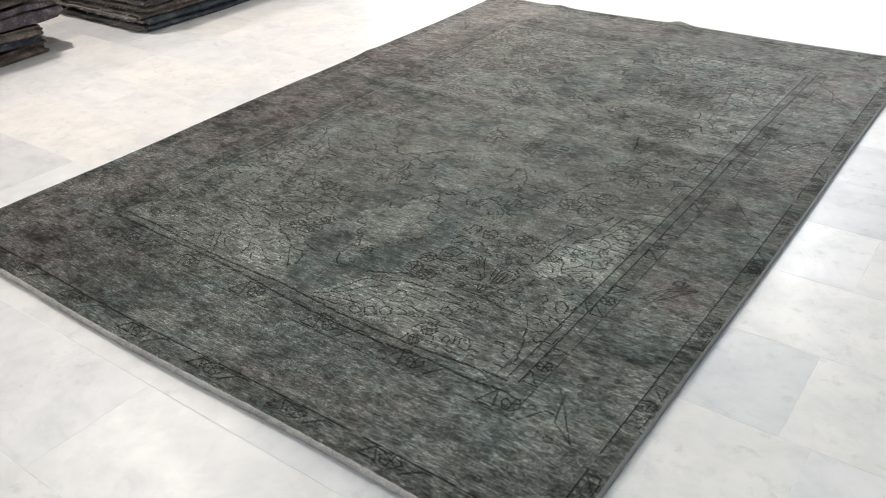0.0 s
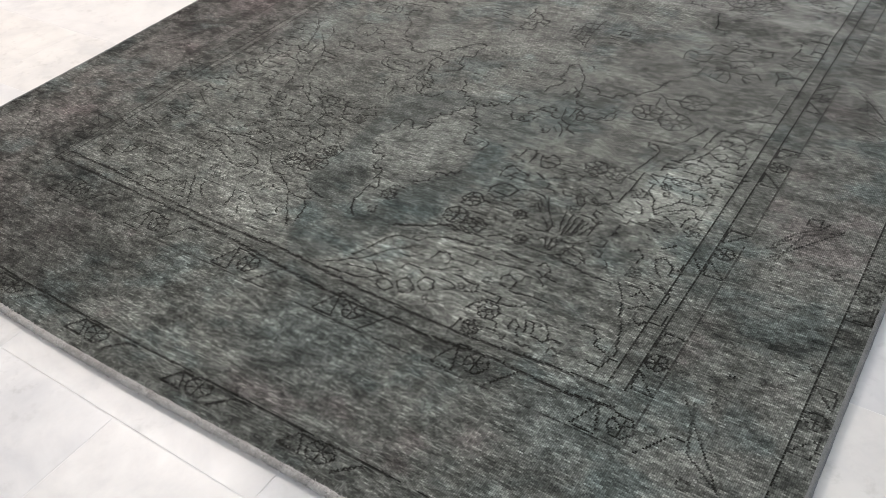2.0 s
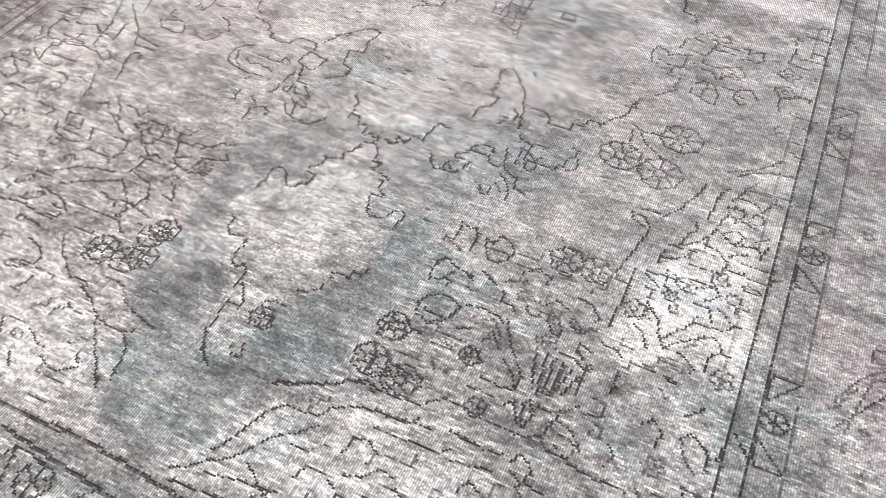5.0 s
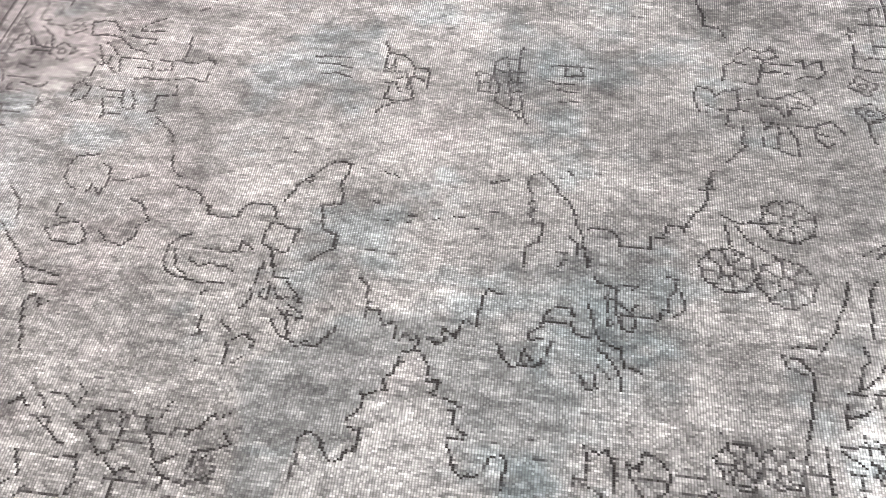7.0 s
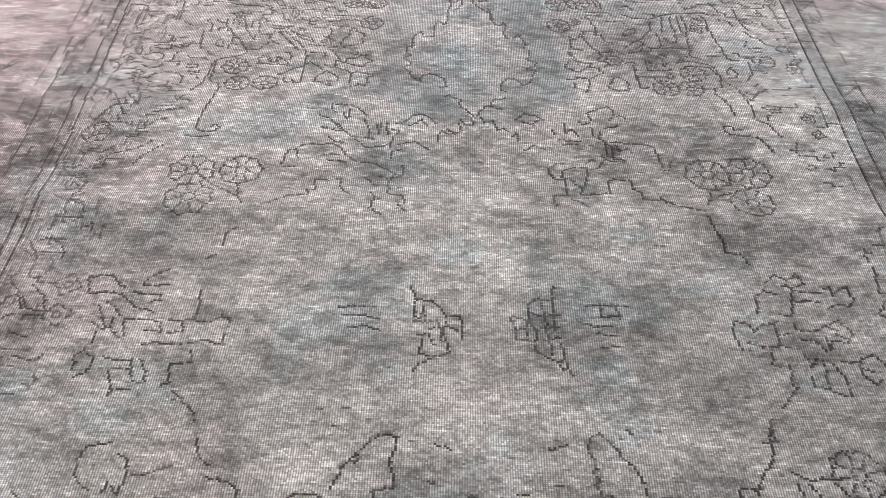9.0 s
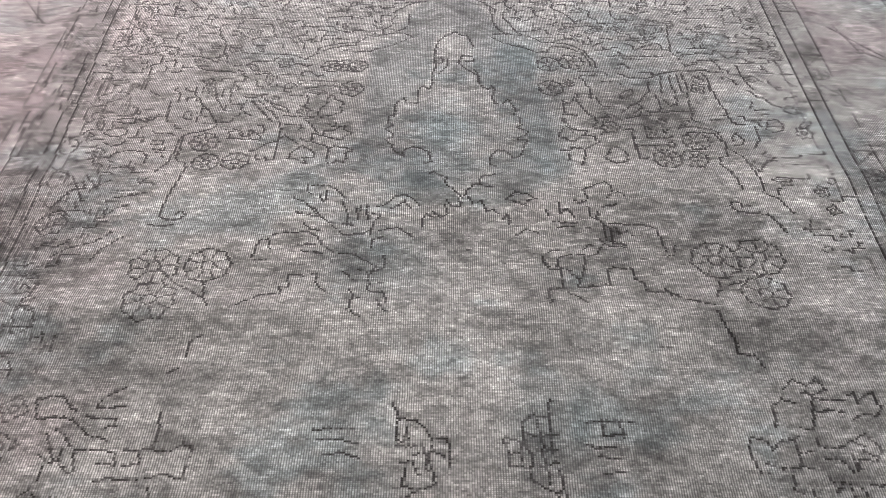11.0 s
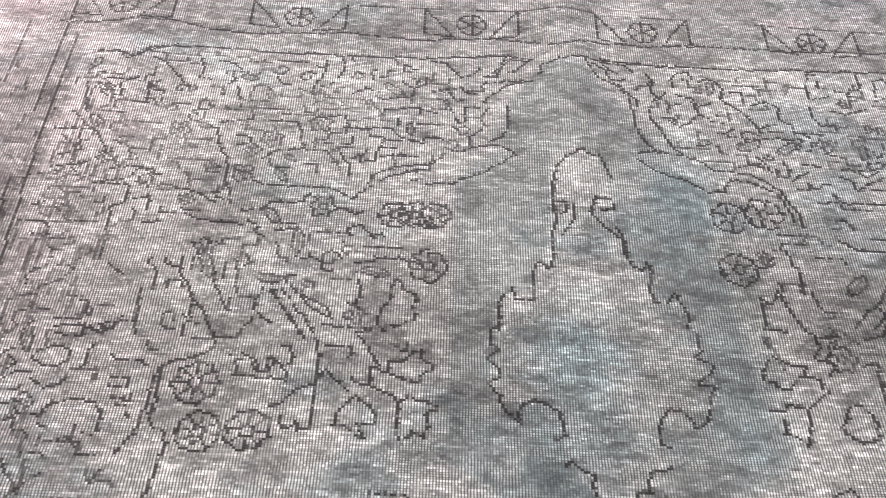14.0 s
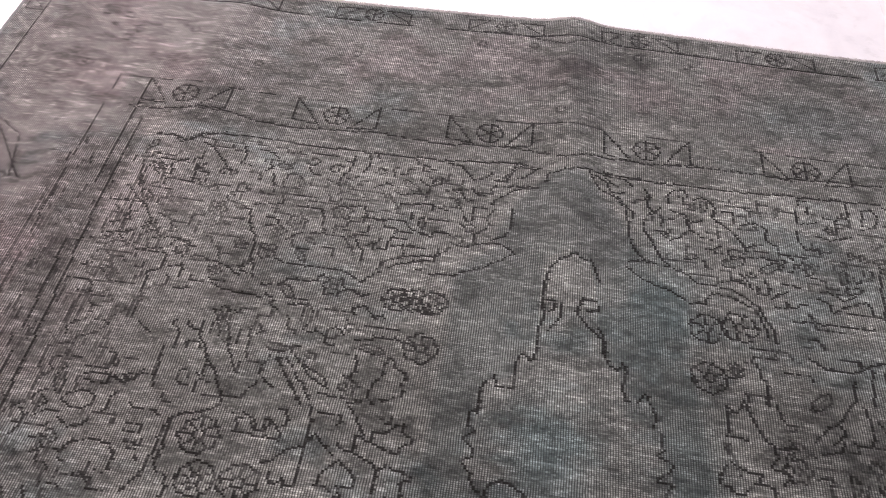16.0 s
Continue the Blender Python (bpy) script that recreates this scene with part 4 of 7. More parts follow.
trace([(-15.0, 28.3), (-13.9, 28.0), (-12.5, 28.1), (-11.1, 28.7), (-10.9, 30.0), (-11.4, 31.3)])
trace([(-13.4, 27.2), (-13.2, 25.5), (-13.3, 23.9), (-12.8, 23.5), (-11.1, 23.7), (-10.7, 23.3), (-10.4, 21.0), (-11.9, 21.6)])
trace([(-16.1, 24.1), (-15.1, 22.5), (-14.4, 22.2)])
trace([(-15.4, 22.1), (-15.7, 19.7), (-14.9, 19.0), (-13.8, 18.4)])
trace([(-11.4, 20.9), (-10.5, 19.4)])
trace([(-13.2, 32.9), (-13.2, 34.8), (-11.7, 35.2)])
trace([(-12.3, 36.7), (-9.7, 37.4), (-7.9, 36.2), (-6.8, 35.6)])
trace([(-13.0, 42.1), (-11.5, 42.7), (-10.2, 44.4), (-8.6, 45.0), (-7.0, 44.1), (-6.0, 42.7)])
trace([(-10.6, 41.8), (-9.5, 42.4), (-8.5, 43.5), (-7.5, 42.0)])
trace([(-4.7, 50.2), (-3.9, 50.8), (-1.8, 49.4), (-2.1, 47.7), (-0.8, 46.8), (0.2, 45.3), (1.0, 44.8)])
trace([(-1.8, 44.1), (-0.8, 42.6), (0.7, 42.8), (0.3, 44.2)])
trace([(-2.1, 43.0), (-1.5, 41.1), (-2.6, 40.0), (-3.9, 41.4)])
trace([(-3.7, 39.9), (-5.1, 40.8), (-5.7, 39.7), (-5.5, 37.8)])
trace([(6.4, 50.6), (6.0, 50.0), (4.4, 50.1), (4.0, 49.3), (3.7, 47.7), (2.9, 47.6), (2.1, 46.5), (1.4, 44.9)])
trace([(1.8, 44.9), (2.6, 43.4), (4.2, 44.1), (5.0, 41.6), (6.2, 42.2), (7.0, 41.3)])
trace([(7.4, 39.9), (8.1, 40.9), (8.6, 38.6)])
trace([(8.1, 44.4), (9.7, 46.1), (11.6, 45.8), (13.2, 44.9), (11.6, 44.2), (11.2, 43.2), (9.3, 44.0)])
trace([(9.3, 36.3), (11.2, 37.9), (13.0, 37.1)])
trace([(13.5, 30.4), (13.3, 31.7), (14.8, 33.0), (15.9, 33.3)])
trace([(13.5, 30.4), (14.3, 29.2), (15.8, 29.1), (16.0, 25.3)])
trace([(16.0, 25.3), (13.5, 24.7), (13.4, 22.7), (14.2, 22.4), (13.8, 21.6)])
trace([(21.1, 47.1), (23.5, 48.4), (25.2, 49.1), (25.9, 48.1), (25.7, 46.5)])
trace([(21.5, 47.2), (21.7, 45.1)])
trace([(24.9, 45.4), (26.9, 46.6), (28.0, 45.7)])
trace([(23.9, 43.3), (26.2, 43.3), (26.3, 44.5)])
trace([(19.4, 44.9), (20.1, 44.0), (21.3, 44.6)])
trace([(14.7, 42.0), (15.0, 41.1)])
trace([(16.7, 44.2), (16.9, 41.7), (18.1, 42.8), (19.2, 40.9)])
trace([(15.7, 39.7), (17.6, 39.4), (19.5, 39.5)])
trace([(16.1, 38.3), (19.1, 38.6)])
trace([(21.6, 43.1), (21.5, 41.1), (22.6, 40.3), (23.1, 42.3)])
trace([(22.9, 40.3), (23.6, 39.4), (23.7, 35.7), (25.4, 35.0)])
trace([(23.6, 39.4), (24.6, 38.1), (24.7, 34.9), (26.9, 34.7)])
trace([(25.4, 38.6), (26.0, 36.8), (27.2, 37.9)])
trace([(24.7, 39.5), (27.3, 39.3), (30.7, 39.1), (32.0, 38.3), (32.2, 36.5), (32.6, 34.7), (32.8, 33.0)])
trace([(27.6, 37.9), (27.8, 36.5)])
trace([(32.0, 32.5), (33.0, 32.2), (34.1, 32.7), (34.4, 34.4)])
trace([(15.4, 29.7), (15.8, 31.5), (17.3, 32.3), (19.5, 32.5), (20.1, 31.4), (19.6, 29.3), (19.2, 28.0), (18.5, 27.1), (17.5, 27.8), (16.8, 29.5), (15.4, 29.3)])
trace([(19.9, 33.6), (20.7, 34.6), (21.8, 34.2)])
trace([(20.5, 31.9), (22.0, 32.7), (22.8, 34.3)])
trace([(22.6, 35.6), (24.3, 34.4), (26.8, 34.2)])
trace([(18.5, 27.1), (18.4, 25.5), (20.5, 25.7), (22.2, 25.8)])
trace([(16.6, 24.1), (17.9, 23.1), (18.9, 22.0)])
trace([(22.9, 25.9), (23.2, 29.2), (24.3, 29.7), (25.6, 29.4), (26.7, 29.5), (26.9, 28.3), (27.1, 27.1), (28.4, 26.4), (28.2, 24.8), (29.6, 24.5), (31.3, 24.7), (31.8, 23.9), (32.6, 24.4), (33.4, 23.3)])
flower(40.1, 31.5, 3.7, 8)
flower(47.1, 32.3, 3.7, 8)
trace([(39.9, 27.8), (39.5, 25.8), (38.5, 23.8)])
trace([(39.4, 25.0), (41.0, 26.3), (43.1, 26.9)])
flower(46.1, 24.6, 3.5, 8)
trace([(31.1, 25.4), (32.7, 23.7), (35.1, 22.5), (37.6, 21.8)])
trace([(37.7, 20.5), (38.3, 18.0), (39.2, 15.6), (39.5, 13.6), (41.8, 13.0), (42.5, 11.5)])
trace([(-35.8, 15.1), (-37.3, 14.2), (-37.1, 11.7)])
trace([(-38.0, 9.6), (-39.3, 9.1)])
trace([(-44.1, 6.4), (-46.4, 5.1), (-47.2, 3.6)])
# waist and near half of the medallion
trace([(-44.2, -22.5), (-46.9, -23.1), (-47.8, -24.8), (-47.6, -26.8), (-45.3, -29.0)])
trace([(-43.6, -29.3), (-43.0, -27.8), (-41.5, -29.6), (-41.3, -27.1), (-41.8, -24.6), (-42.8, -24.2)])
trace([(-41.1, -26.6), (-39.1, -26.6), (-37.3, -25.8), (-35.9, -25.3)])
trace([(-34.1, -21.1), (-33.1, -24.1), (-32.0, -25.0)])
trace([(-32.3, -26.6), (-31.0, -26.9), (-29.0, -27.2), (-28.0, -28.0), (-27.5, -29.4), (-26.4, -29.8), (-26.0, -31.1), (-24.4, -31.4), (-22.2, -31.2), (-21.8, -29.7), (-20.9, -28.7), (-18.7, -28.4), (-17.8, -28.8), (-17.0, -30.6)])
trace([(-16.8, -28.2), (-16.1, -26.6), (-15.5, -25.6), (-15.4, -24.6), (-13.8, -22.9)])
trace([(-13.9, -24.4), (-13.5, -22.9), (-12.2, -21.2), (-10.9, -20.0), (-9.3, -20.4), (-9.0, -21.9), (-9.7, -24.0), (-9.1, -27.3), (-11.6, -28.1), (-10.9, -31.3), (-10.0, -32.1), (-8.8, -32.4), (-8.7, -34.6), (-10.3, -35.7), (-11.1, -37.1)])
trace([(-46.4, -35.9), (-45.0, -37.5), (-41.7, -38.0), (-40.8, -36.6), (-42.0, -34.4), (-44.0, -34.2), (-45.5, -35.3), (-46.4, -35.9)])
trace([(-39.4, -35.1), (-38.1, -36.7), (-35.6, -37.3), (-34.4, -35.4), (-34.8, -34.1)])
trace([(-46.2, -31.6), (-45.9, -33.5), (-44.6, -33.8)])
trace([(-37.2, -29.6), (-35.4, -30.3), (-33.7, -33.0), (-34.5, -34.0)])
trace([(-53.9, -29.5), (-51.7, -31.7), (-50.9, -34.5)])
trace([(-48.0, -41.0), (-46.7, -42.6), (-45.9, -44.2), (-41.5, -44.1)])
trace([(-44.5, -47.3), (-44.3, -46.1), (-43.4, -45.6), (-42.4, -47.1), (-41.6, -46.6)])
trace([(-44.5, -47.3), (-43.7, -49.6), (-42.3, -53.3)])
trace([(-27.2, -34.5), (-28.5, -35.1), (-29.5, -36.6), (-29.6, -38.8), (-28.7, -40.4), (-27.0, -41.1), (-24.3, -41.5), (-21.5, -41.3)])
trace([(-28.7, -37.0), (-27.9, -39.5), (-26.4, -40.6)])
trace([(-25.1, -36.5), (-22.1, -36.6), (-20.3, -36.4), (-20.3, -35.1), (-18.7, -35.8)])
trace([(-26.5, -38.0), (-25.0, -39.2), (-23.8, -38.6), (-21.5, -38.7), (-20.6, -39.5)])
trace([(-23.5, -43.2), (-22.7, -42.3)])
trace([(-17.7, -32.5), (-17.5, -31.6), (-16.0, -31.8), (-15.1, -32.2), (-13.6, -32.3), (-14.2, -34.4), (-14.6, -35.8), (-16.5, -35.5), (-17.8, -34.8), (-17.9, -33.0)])
trace([(-16.4, -36.0), (-15.1, -39.7), (-13.3, -39.9)])
trace([(-15.7, -35.9), (-15.9, -38.1)])
trace([(-17.3, -40.8), (-17.1, -39.1), (-16.7, -37.7)])
trace([(-18.1, -44.6), (-17.4, -43.3), (-17.5, -41.7)])
trace([(-16.1, -41.5), (-16.1, -42.7), (-15.3, -43.0), (-15.1, -41.4), (-15.6, -40.6)])
trace([(-14.7, -41.3), (-14.0, -42.9), (-12.4, -42.3), (-11.1, -43.0), (-11.9, -41.4), (-13.5, -40.4)])
trace([(-13.7, -44.1), (-12.7, -45.1), (-11.9, -45.8), (-11.7, -47.8)])
trace([(-12.4, -43.5), (-10.8, -44.5), (-10.4, -44.9), (-11.3, -45.4), (-12.6, -44.3)])
trace([(-14.0, -45.7), (-12.8, -47.5), (-11.6, -48.1), (-9.9, -48.3), (-8.7, -47.8)])
trace([(-10.5, -48.8), (-7.8, -48.6), (-6.8, -46.8), (-6.1, -45.5), (-6.2, -46.7), (-7.0, -47.6)])
trace([(-20.0, -46.4), (-19.1, -47.1), (-18.5, -48.2)])
trace([(-22.5, -46.3), (-22.1, -48.6), (-23.7, -49.2)])
trace([(-17.9, -48.9), (-16.8, -48.0), (-15.2, -48.9), (-15.6, -49.8)])
trace([(-16.3, -51.0), (-17.1, -51.8)])
trace([(-18.4, -49.7), (-18.1, -51.9)])
trace([(-18.5, 0.3), (-13.4, 0.6)])
trace([(-17.8, -1.2), (-15.2, -1.0), (-12.9, -1.6)])
trace([(-17.4, -3.1), (-14.4, -3.0), (-12.5, -3.8)])
trace([(-8.5, 4.6), (-7.6, 2.1), (-5.4, 1.7), (-4.0, 0.6), (-3.4, -1.2)])
trace([(-7.6, 2.1), (-8.1, 0.2), (-7.9, -1.1), (-7.0, -1.6), (-6.5, 1.0)])
trace([(-7.7, -2.0), (-6.4, -2.1), (-6.2, -0.9)])
trace([(-3.7, -0.6), (-1.2, -0.9), (-1.0, -3.3), (-0.9, -5.1)])
trace([(-5.8, -3.3), (-2.9, -2.9), (-1.6, -3.4)])
trace([(-7.3, -4.4), (-5.7, -4.2), (-4.9, -6.1)])
trace([(-6.4, -5.1), (-6.8, -7.5), (-5.1, -7.9)])
trace([(-3.9, -7.8), (-2.7, -7.1), (-3.6, -4.2), (-3.1, -1.8)])
trace([(-4.7, -7.9), (-6.9, -9.3), (-7.5, -10.5)])
trace([(-6.0, -2.1), (-4.4, -1.9), (-3.8, -5.4)])
trace([(5.9, -0.7), (6.6, -4.8), (8.4, -4.6), (8.1, -1.1), (6.2, -0.7)])
trace([(6.4, -2.9), (8.2, -2.7)])
trace([(8.6, 2.0), (9.8, 2.8), (12.0, 2.4), (12.2, 5.6)])
trace([(8.6, 2.0), (8.5, -1.1), (9.5, -3.3), (9.2, -6.3), (10.3, -7.3), (12.8, -8.2), (13.1, -6.4), (12.6, -5.3)])
trace([(9.2, -0.1), (13.0, 0.0)])
trace([(9.1, -2.8), (12.7, -2.2)])
trace([(10.3, 2.2), (11.5, -7.2)])
trace([(12.0, 2.4), (12.2, -2.5)])
trace([(9.6, -4.5), (12.5, -4.2)])
trace([(12.0, -8.3), (12.9, -9.5)])
trace([(13.2, -8.1), (13.7, -10.3)])
trace([(17.0, 2.0), (19.5, 2.2), (22.5, 2.1)])
trace([(18.7, 2.5), (19.0, 0.1), (21.7, 0.4)])
trace([(21.2, 1.9), (21.3, -0.3)])
trace([(16.4, -1.4), (17.7, -1.8), (20.5, -1.5)])
trace([(17.7, -3.0), (20.6, -3.3)])
trace([(18.3, -5.5), (20.7, -5.2)])
trace([(-17.1, -19.2), (-16.5, -19.3)])
trace([(-5.5, -26.4), (-3.9, -26.7)])
trace([(0.1, -28.4), (0.9, -28.3)])
trace([(2.8, -28.7), (3.9, -28.6)])
trace([(5.9, -27.9), (7.0, -27.8)])
trace([(10.5, -26.4), (12.0, -26.3)])
trace([(10.0, -21.7), (10.8, -21.3)])
trace([(11.5, -21.2), (12.2, -20.7)])
trace([(-0.1, -29.5), (0.4, -29.5)])
trace([(-3.0, -29.4), (-2.3, -29.3)])
trace([(-4.8, -21.4), (-3.6, -21.7)])
trace([(-2.8, -21.7), (-2.0, -22.1)])
trace([(8.6, -29.4), (9.0, -29.4)])
trace([(15.5, -19.5), (16.6, -18.9), (17.9, -20.3), (18.7, -21.7), (19.1, -22.6), (20.6, -23.4), (21.1, -25.7), (21.5, -27.0), (22.3, -29.2), (22.7, -31.8), (23.1, -33.5)])
trace([(15.5, -19.5), (14.9, -21.1), (15.4, -23.0), (15.2, -24.9), (15.9, -25.3), (15.3, -26.3), (16.1, -27.6), (17.5, -27.5), (17.2, -28.9), (16.6, -30.7), (15.3, -31.8), (15.3, -34.4)])
trace([(20.9, -29.4), (21.6, -30.2), (21.7, -31.9)])
trace([(19.2, -31.8), (20.3, -32.1), (19.6, -33.9)])
trace([(20.0, -18.5), (20.8, -18.9)])
trace([(22.9, -27.8), (25.4, -27.5), (26.5, -28.3), (27.2, -30.0), (30.8, -30.0), (31.1, -28.2), (32.5, -28.0), (32.8, -26.2), (34.7, -25.8), (35.1, -26.6), (35.8, -24.9), (37.2, -22.9), (38.0, -21.8), (38.1, -19.9), (39.1, -15.8)])
trace([(37.4, -19.5), (39.2, -19.1), (38.9, -17.8)])
trace([(41.4, -14.0), (42.6, -12.4), (44.2, -11.1), (43.2, -10.2), (44.1, -8.5), (43.8, -7.4)])
trace([(37.6, -0.2), (38.0, 0.4), (40.0, -0.5), (40.3, -1.7), (41.6, -0.4), (44.4, 0.5)])
trace([(37.6, -0.2), (37.3, -2.6), (37.8, -4.8), (39.0, -4.7)])
trace([(39.0, -3.5), (41.0, -4.1), (43.6, -3.8), (44.8, -4.0)])
trace([(43.6, -0.1), (43.2, -4.2)])
trace([(43.5, -1.9), (45.0, -1.7)])
trace([(41.7, 2.0), (42.1, 5.1), (43.6, 6.1), (45.2, 5.8)])
trace([(47.0, 7.5), (47.8, 6.9), (47.2, 4.4), (50.8, 4.5)])
trace([(44.9, 1.8), (46.5, 1.6), (47.2, 4.4)])
trace([(46.3, 0.2), (46.6, -1.0), (49.3, -1.2), (50.7, 0.1), (52.1, -0.9)])
trace([(46.9, -2.6), (49.2, -3.0), (49.8, -4.6)])
trace([(42.0, -5.4), (41.5, -7.2), (42.6, -7.6)])
trace([(44.2, 7.8), (45.9, 9.3), (47.5, 8.5), (49.3, 9.6), (49.9, 7.8), (47.8, 6.9), (46.2, 7.4)])
trace([(48.1, 6.4), (51.8, 6.2)])
trace([(52.7, 6.9), (53.6, 7.6), (53.4, 5.7), (55.2, 7.1), (56.4, 7.5), (56.4, 4.8), (55.4, 3.5), (53.9, 4.0), (52.2, 3.2)])
trace([(51.5, 0.2), (53.1, 0.9), (54.4, -1.2), (53.1, -3.1), (51.1, -2.7), (50.6, -4.5), (50.4, -2.2)])
trace([(51.9, -1.3), (53.0, -2.1)])
trace([(46.8, -7.6), (47.7, -5.9), (49.2, -6.3), (50.3, -7.2), (51.2, -9.3), (50.9, -11.9), (49.5, -11.6), (48.0, -10.7), (46.6, -10.3), (46.5, -8.8)])
trace([(48.8, -6.9), (48.3, -10.1)])
trace([(46.3, -5.0), (46.9, -6.5)])
trace([(52.7, -6.4), (53.4, -6.4), (55.9, -5.0), (57.2, -6.5), (57.8, -7.5)])
trace([(53.8, -6.3), (53.6, -8.5), (54.9, -9.9), (55.7, -9.3)])
trace([(54.1, -7.4), (55.5, -7.7)])
trace([(51.2, -6.1), (52.7, -6.4)])
trace([(61.3, -4.4), (62.9, -4.2)])
trace([(61.2, -4.9), (61.3, -7.1), (61.8, -8.6)])
trace([(61.5, 11.6), (60.8, 6.5), (64.5, 5.7)])
flower(48.2, -23.6, 3.4, 8)
trace([(40.1, -23.5), (42.1, -24.6), (45.3, -24.2)])
trace([(41.4, -24.7), (43.3, -27.6), (45.6, -29.1), (46.5, -29.9)])
trace([(40.3, -24.8), (40.6, -27.1), (41.1, -29.6)])
trace([(-4.7, -38.5), (-3.5, -39.2), (-3.1, -42.0), (-3.0, -44.0)])
trace([(-2.8, -42.8), (-1.4, -43.0), (-0.7, -44.9), (0.2, -44.4), (0.9, -44.7), (1.1, -46.6)])
trace([(1.5, -46.6), (2.3, -45.7), (3.1, -46.4), (3.8, -46.3), (3.7, -47.8)])
trace([(2.4, -48.0), (4.3, -47.7), (4.8, -48.8), (5.6, -49.8), (5.4, -50.5)])
trace([(4.8, -46.2), (5.4, -45.7), (5.8, -46.8), (6.8, -46.3), (6.5, -44.4), (7.6, -45.1), (8.3, -45.4), (8.5, -43.8), (9.1, -42.9), (10.5, -43.9), (10.3, -42.4), (10.6, -41.2), (10.7, -39.5), (11.3, -38.6), (12.7, -39.1)])
trace([(1.8, -48.8), (1.8, -51.0), (0.6, -51.5), (0.9, -53.2), (-0.9, -53.9), (-1.5, -54.2), (-1.2, -55.6), (-2.6, -56.8), (-2.8, -57.1)])
trace([(-2.3, -58.1), (-1.3, -58.6), (-1.1, -59.6), (-1.2, -60.6), (-2.4, -61.0), (-2.5, -62.0), (-3.7, -62.2), (-4.6, -61.0), (-5.4, -59.8), (-6.2, -59.2), (-6.8, -59.2), (-7.4, -60.0), (-7.4, -61.7), (-7.4, -63.6), (-7.7, -64.9)])
trace([(5.5, -51.6), (6.8, -51.2), (6.6, -52.5), (6.0, -53.0), (7.1, -53.5), (8.7, -53.8), (9.4, -54.3)])
trace([(7.9, -54.8), (8.9, -55.0), (9.3, -56.3), (10.0, -56.9), (10.7, -57.4), (10.2, -58.2), (8.9, -58.0)])
trace([(8.7, -58.7), (9.2, -60.3), (9.6, -61.5), (10.6, -62.3), (12.1, -62.1), (12.9, -61.1), (13.7, -59.7), (14.6, -59.3), (15.2, -59.9), (15.1, -61.4), (15.1, -63.3)])
trace([(13.0, -45.6), (13.8, -47.7), (14.6, -48.6), (16.5, -48.3), (18.1, -48.3), (19.0, -46.7), (19.2, -44.8)])
trace([(15.8, -47.8), (16.3, -46.3), (17.1, -47.7)])
trace([(16.6, -44.8), (16.8, -44.0), (17.8, -42.7), (18.3, -41.0), (19.6, -40.1), (21.3, -39.9), (21.7, -41.0)])
trace([(16.6, -44.8), (18.2, -44.6)])
trace([(18.1, -42.3), (20.7, -41.9)])
trace([(23.9, -35.1), (24.6, -35.8), (26.3, -36.3), (29.3, -35.9), (28.6, -36.6)])
trace([(25.6, -37.4), (25.7, -41.7), (26.7, -41.6), (27.0, -40.4), (27.3, -42.3), (28.6, -42.2), (29.0, -41.0)])
trace([(26.6, -36.8), (26.7, -40.4)])
trace([(25.3, -38.2), (26.6, -38.1)])
trace([(27.3, -38.8), (28.3, -39.5), (29.3, -38.5)])
trace([(27.0, -40.4), (30.6, -40.1), (31.6, -40.3), (32.3, -39.0)])
trace([(32.8, -34.0), (33.8, -34.3), (34.0, -36.4), (32.7, -37.3), (32.6, -39.3)])
trace([(34.4, -36.3), (34.6, -38.7), (33.6, -39.6)])
trace([(21.4, -41.9), (22.1, -43.3), (23.8, -43.9)])
trace([(23.3, -39.3), (24.4, -43.1), (25.4, -44.4), (27.3, -45.0), (27.7, -47.1), (29.6, -47.8)])
trace([(24.8, -45.3), (26.1, -46.6), (27.1, -47.9), (27.4, -50.0)])
trace([(24.8, -47.5), (26.1, -48.8)])
trace([(21.7, -48.6), (22.9, -49.1), (23.3, -50.5), (24.6, -50.4), (24.2, -48.3)])
trace([(46.6, -42.3), (49.1, -42.2)])
trace([(45.5, -43.5), (46.0, -44.9), (46.6, -45.2), (47.5, -45.8)])
trace([(46.4, -43.8), (47.4, -43.7), (47.9, -44.3), (48.7, -45.7), (48.8, -47.4), (48.2, -49.6), (47.7, -51.6), (47.2, -53.7), (47.0, -56.3), (47.4, -57.5)])
trace([(54.3, -32.3), (53.5, -35.7), (52.5, -38.1), (51.6, -40.5)])
trace([(50.8, -41.4), (49.7, -43.0)])
trace([(57.7, -31.9), (56.6, -34.5), (56.4, -37.7), (56.1, -40.0)])
trace([(54.9, -41.3), (55.3, -43.1), (54.5, -43.9), (53.8, -46.8), (52.4, -47.7)])
trace([(54.1, -46.8), (55.9, -45.2), (56.9, -43.6)])
trace([(52.4, -47.7), (56.3, -47.2)])
trace([(52.0, -50.5), (53.6, -49.9), (55.0, -48.7)])
trace([(51.9, -49.1), (51.5, -51.8)])
trace([(50.7, -53.9), (53.6, -53.9), (53.9, -55.7), (54.3, -56.6)])
trace([(50.6, -54.6), (52.2, -55.6), (52.9, -56.2)])
flower(40.2, -32.1, 3.3, 8)
flower(47.1, -33.4, 3.5, 8)
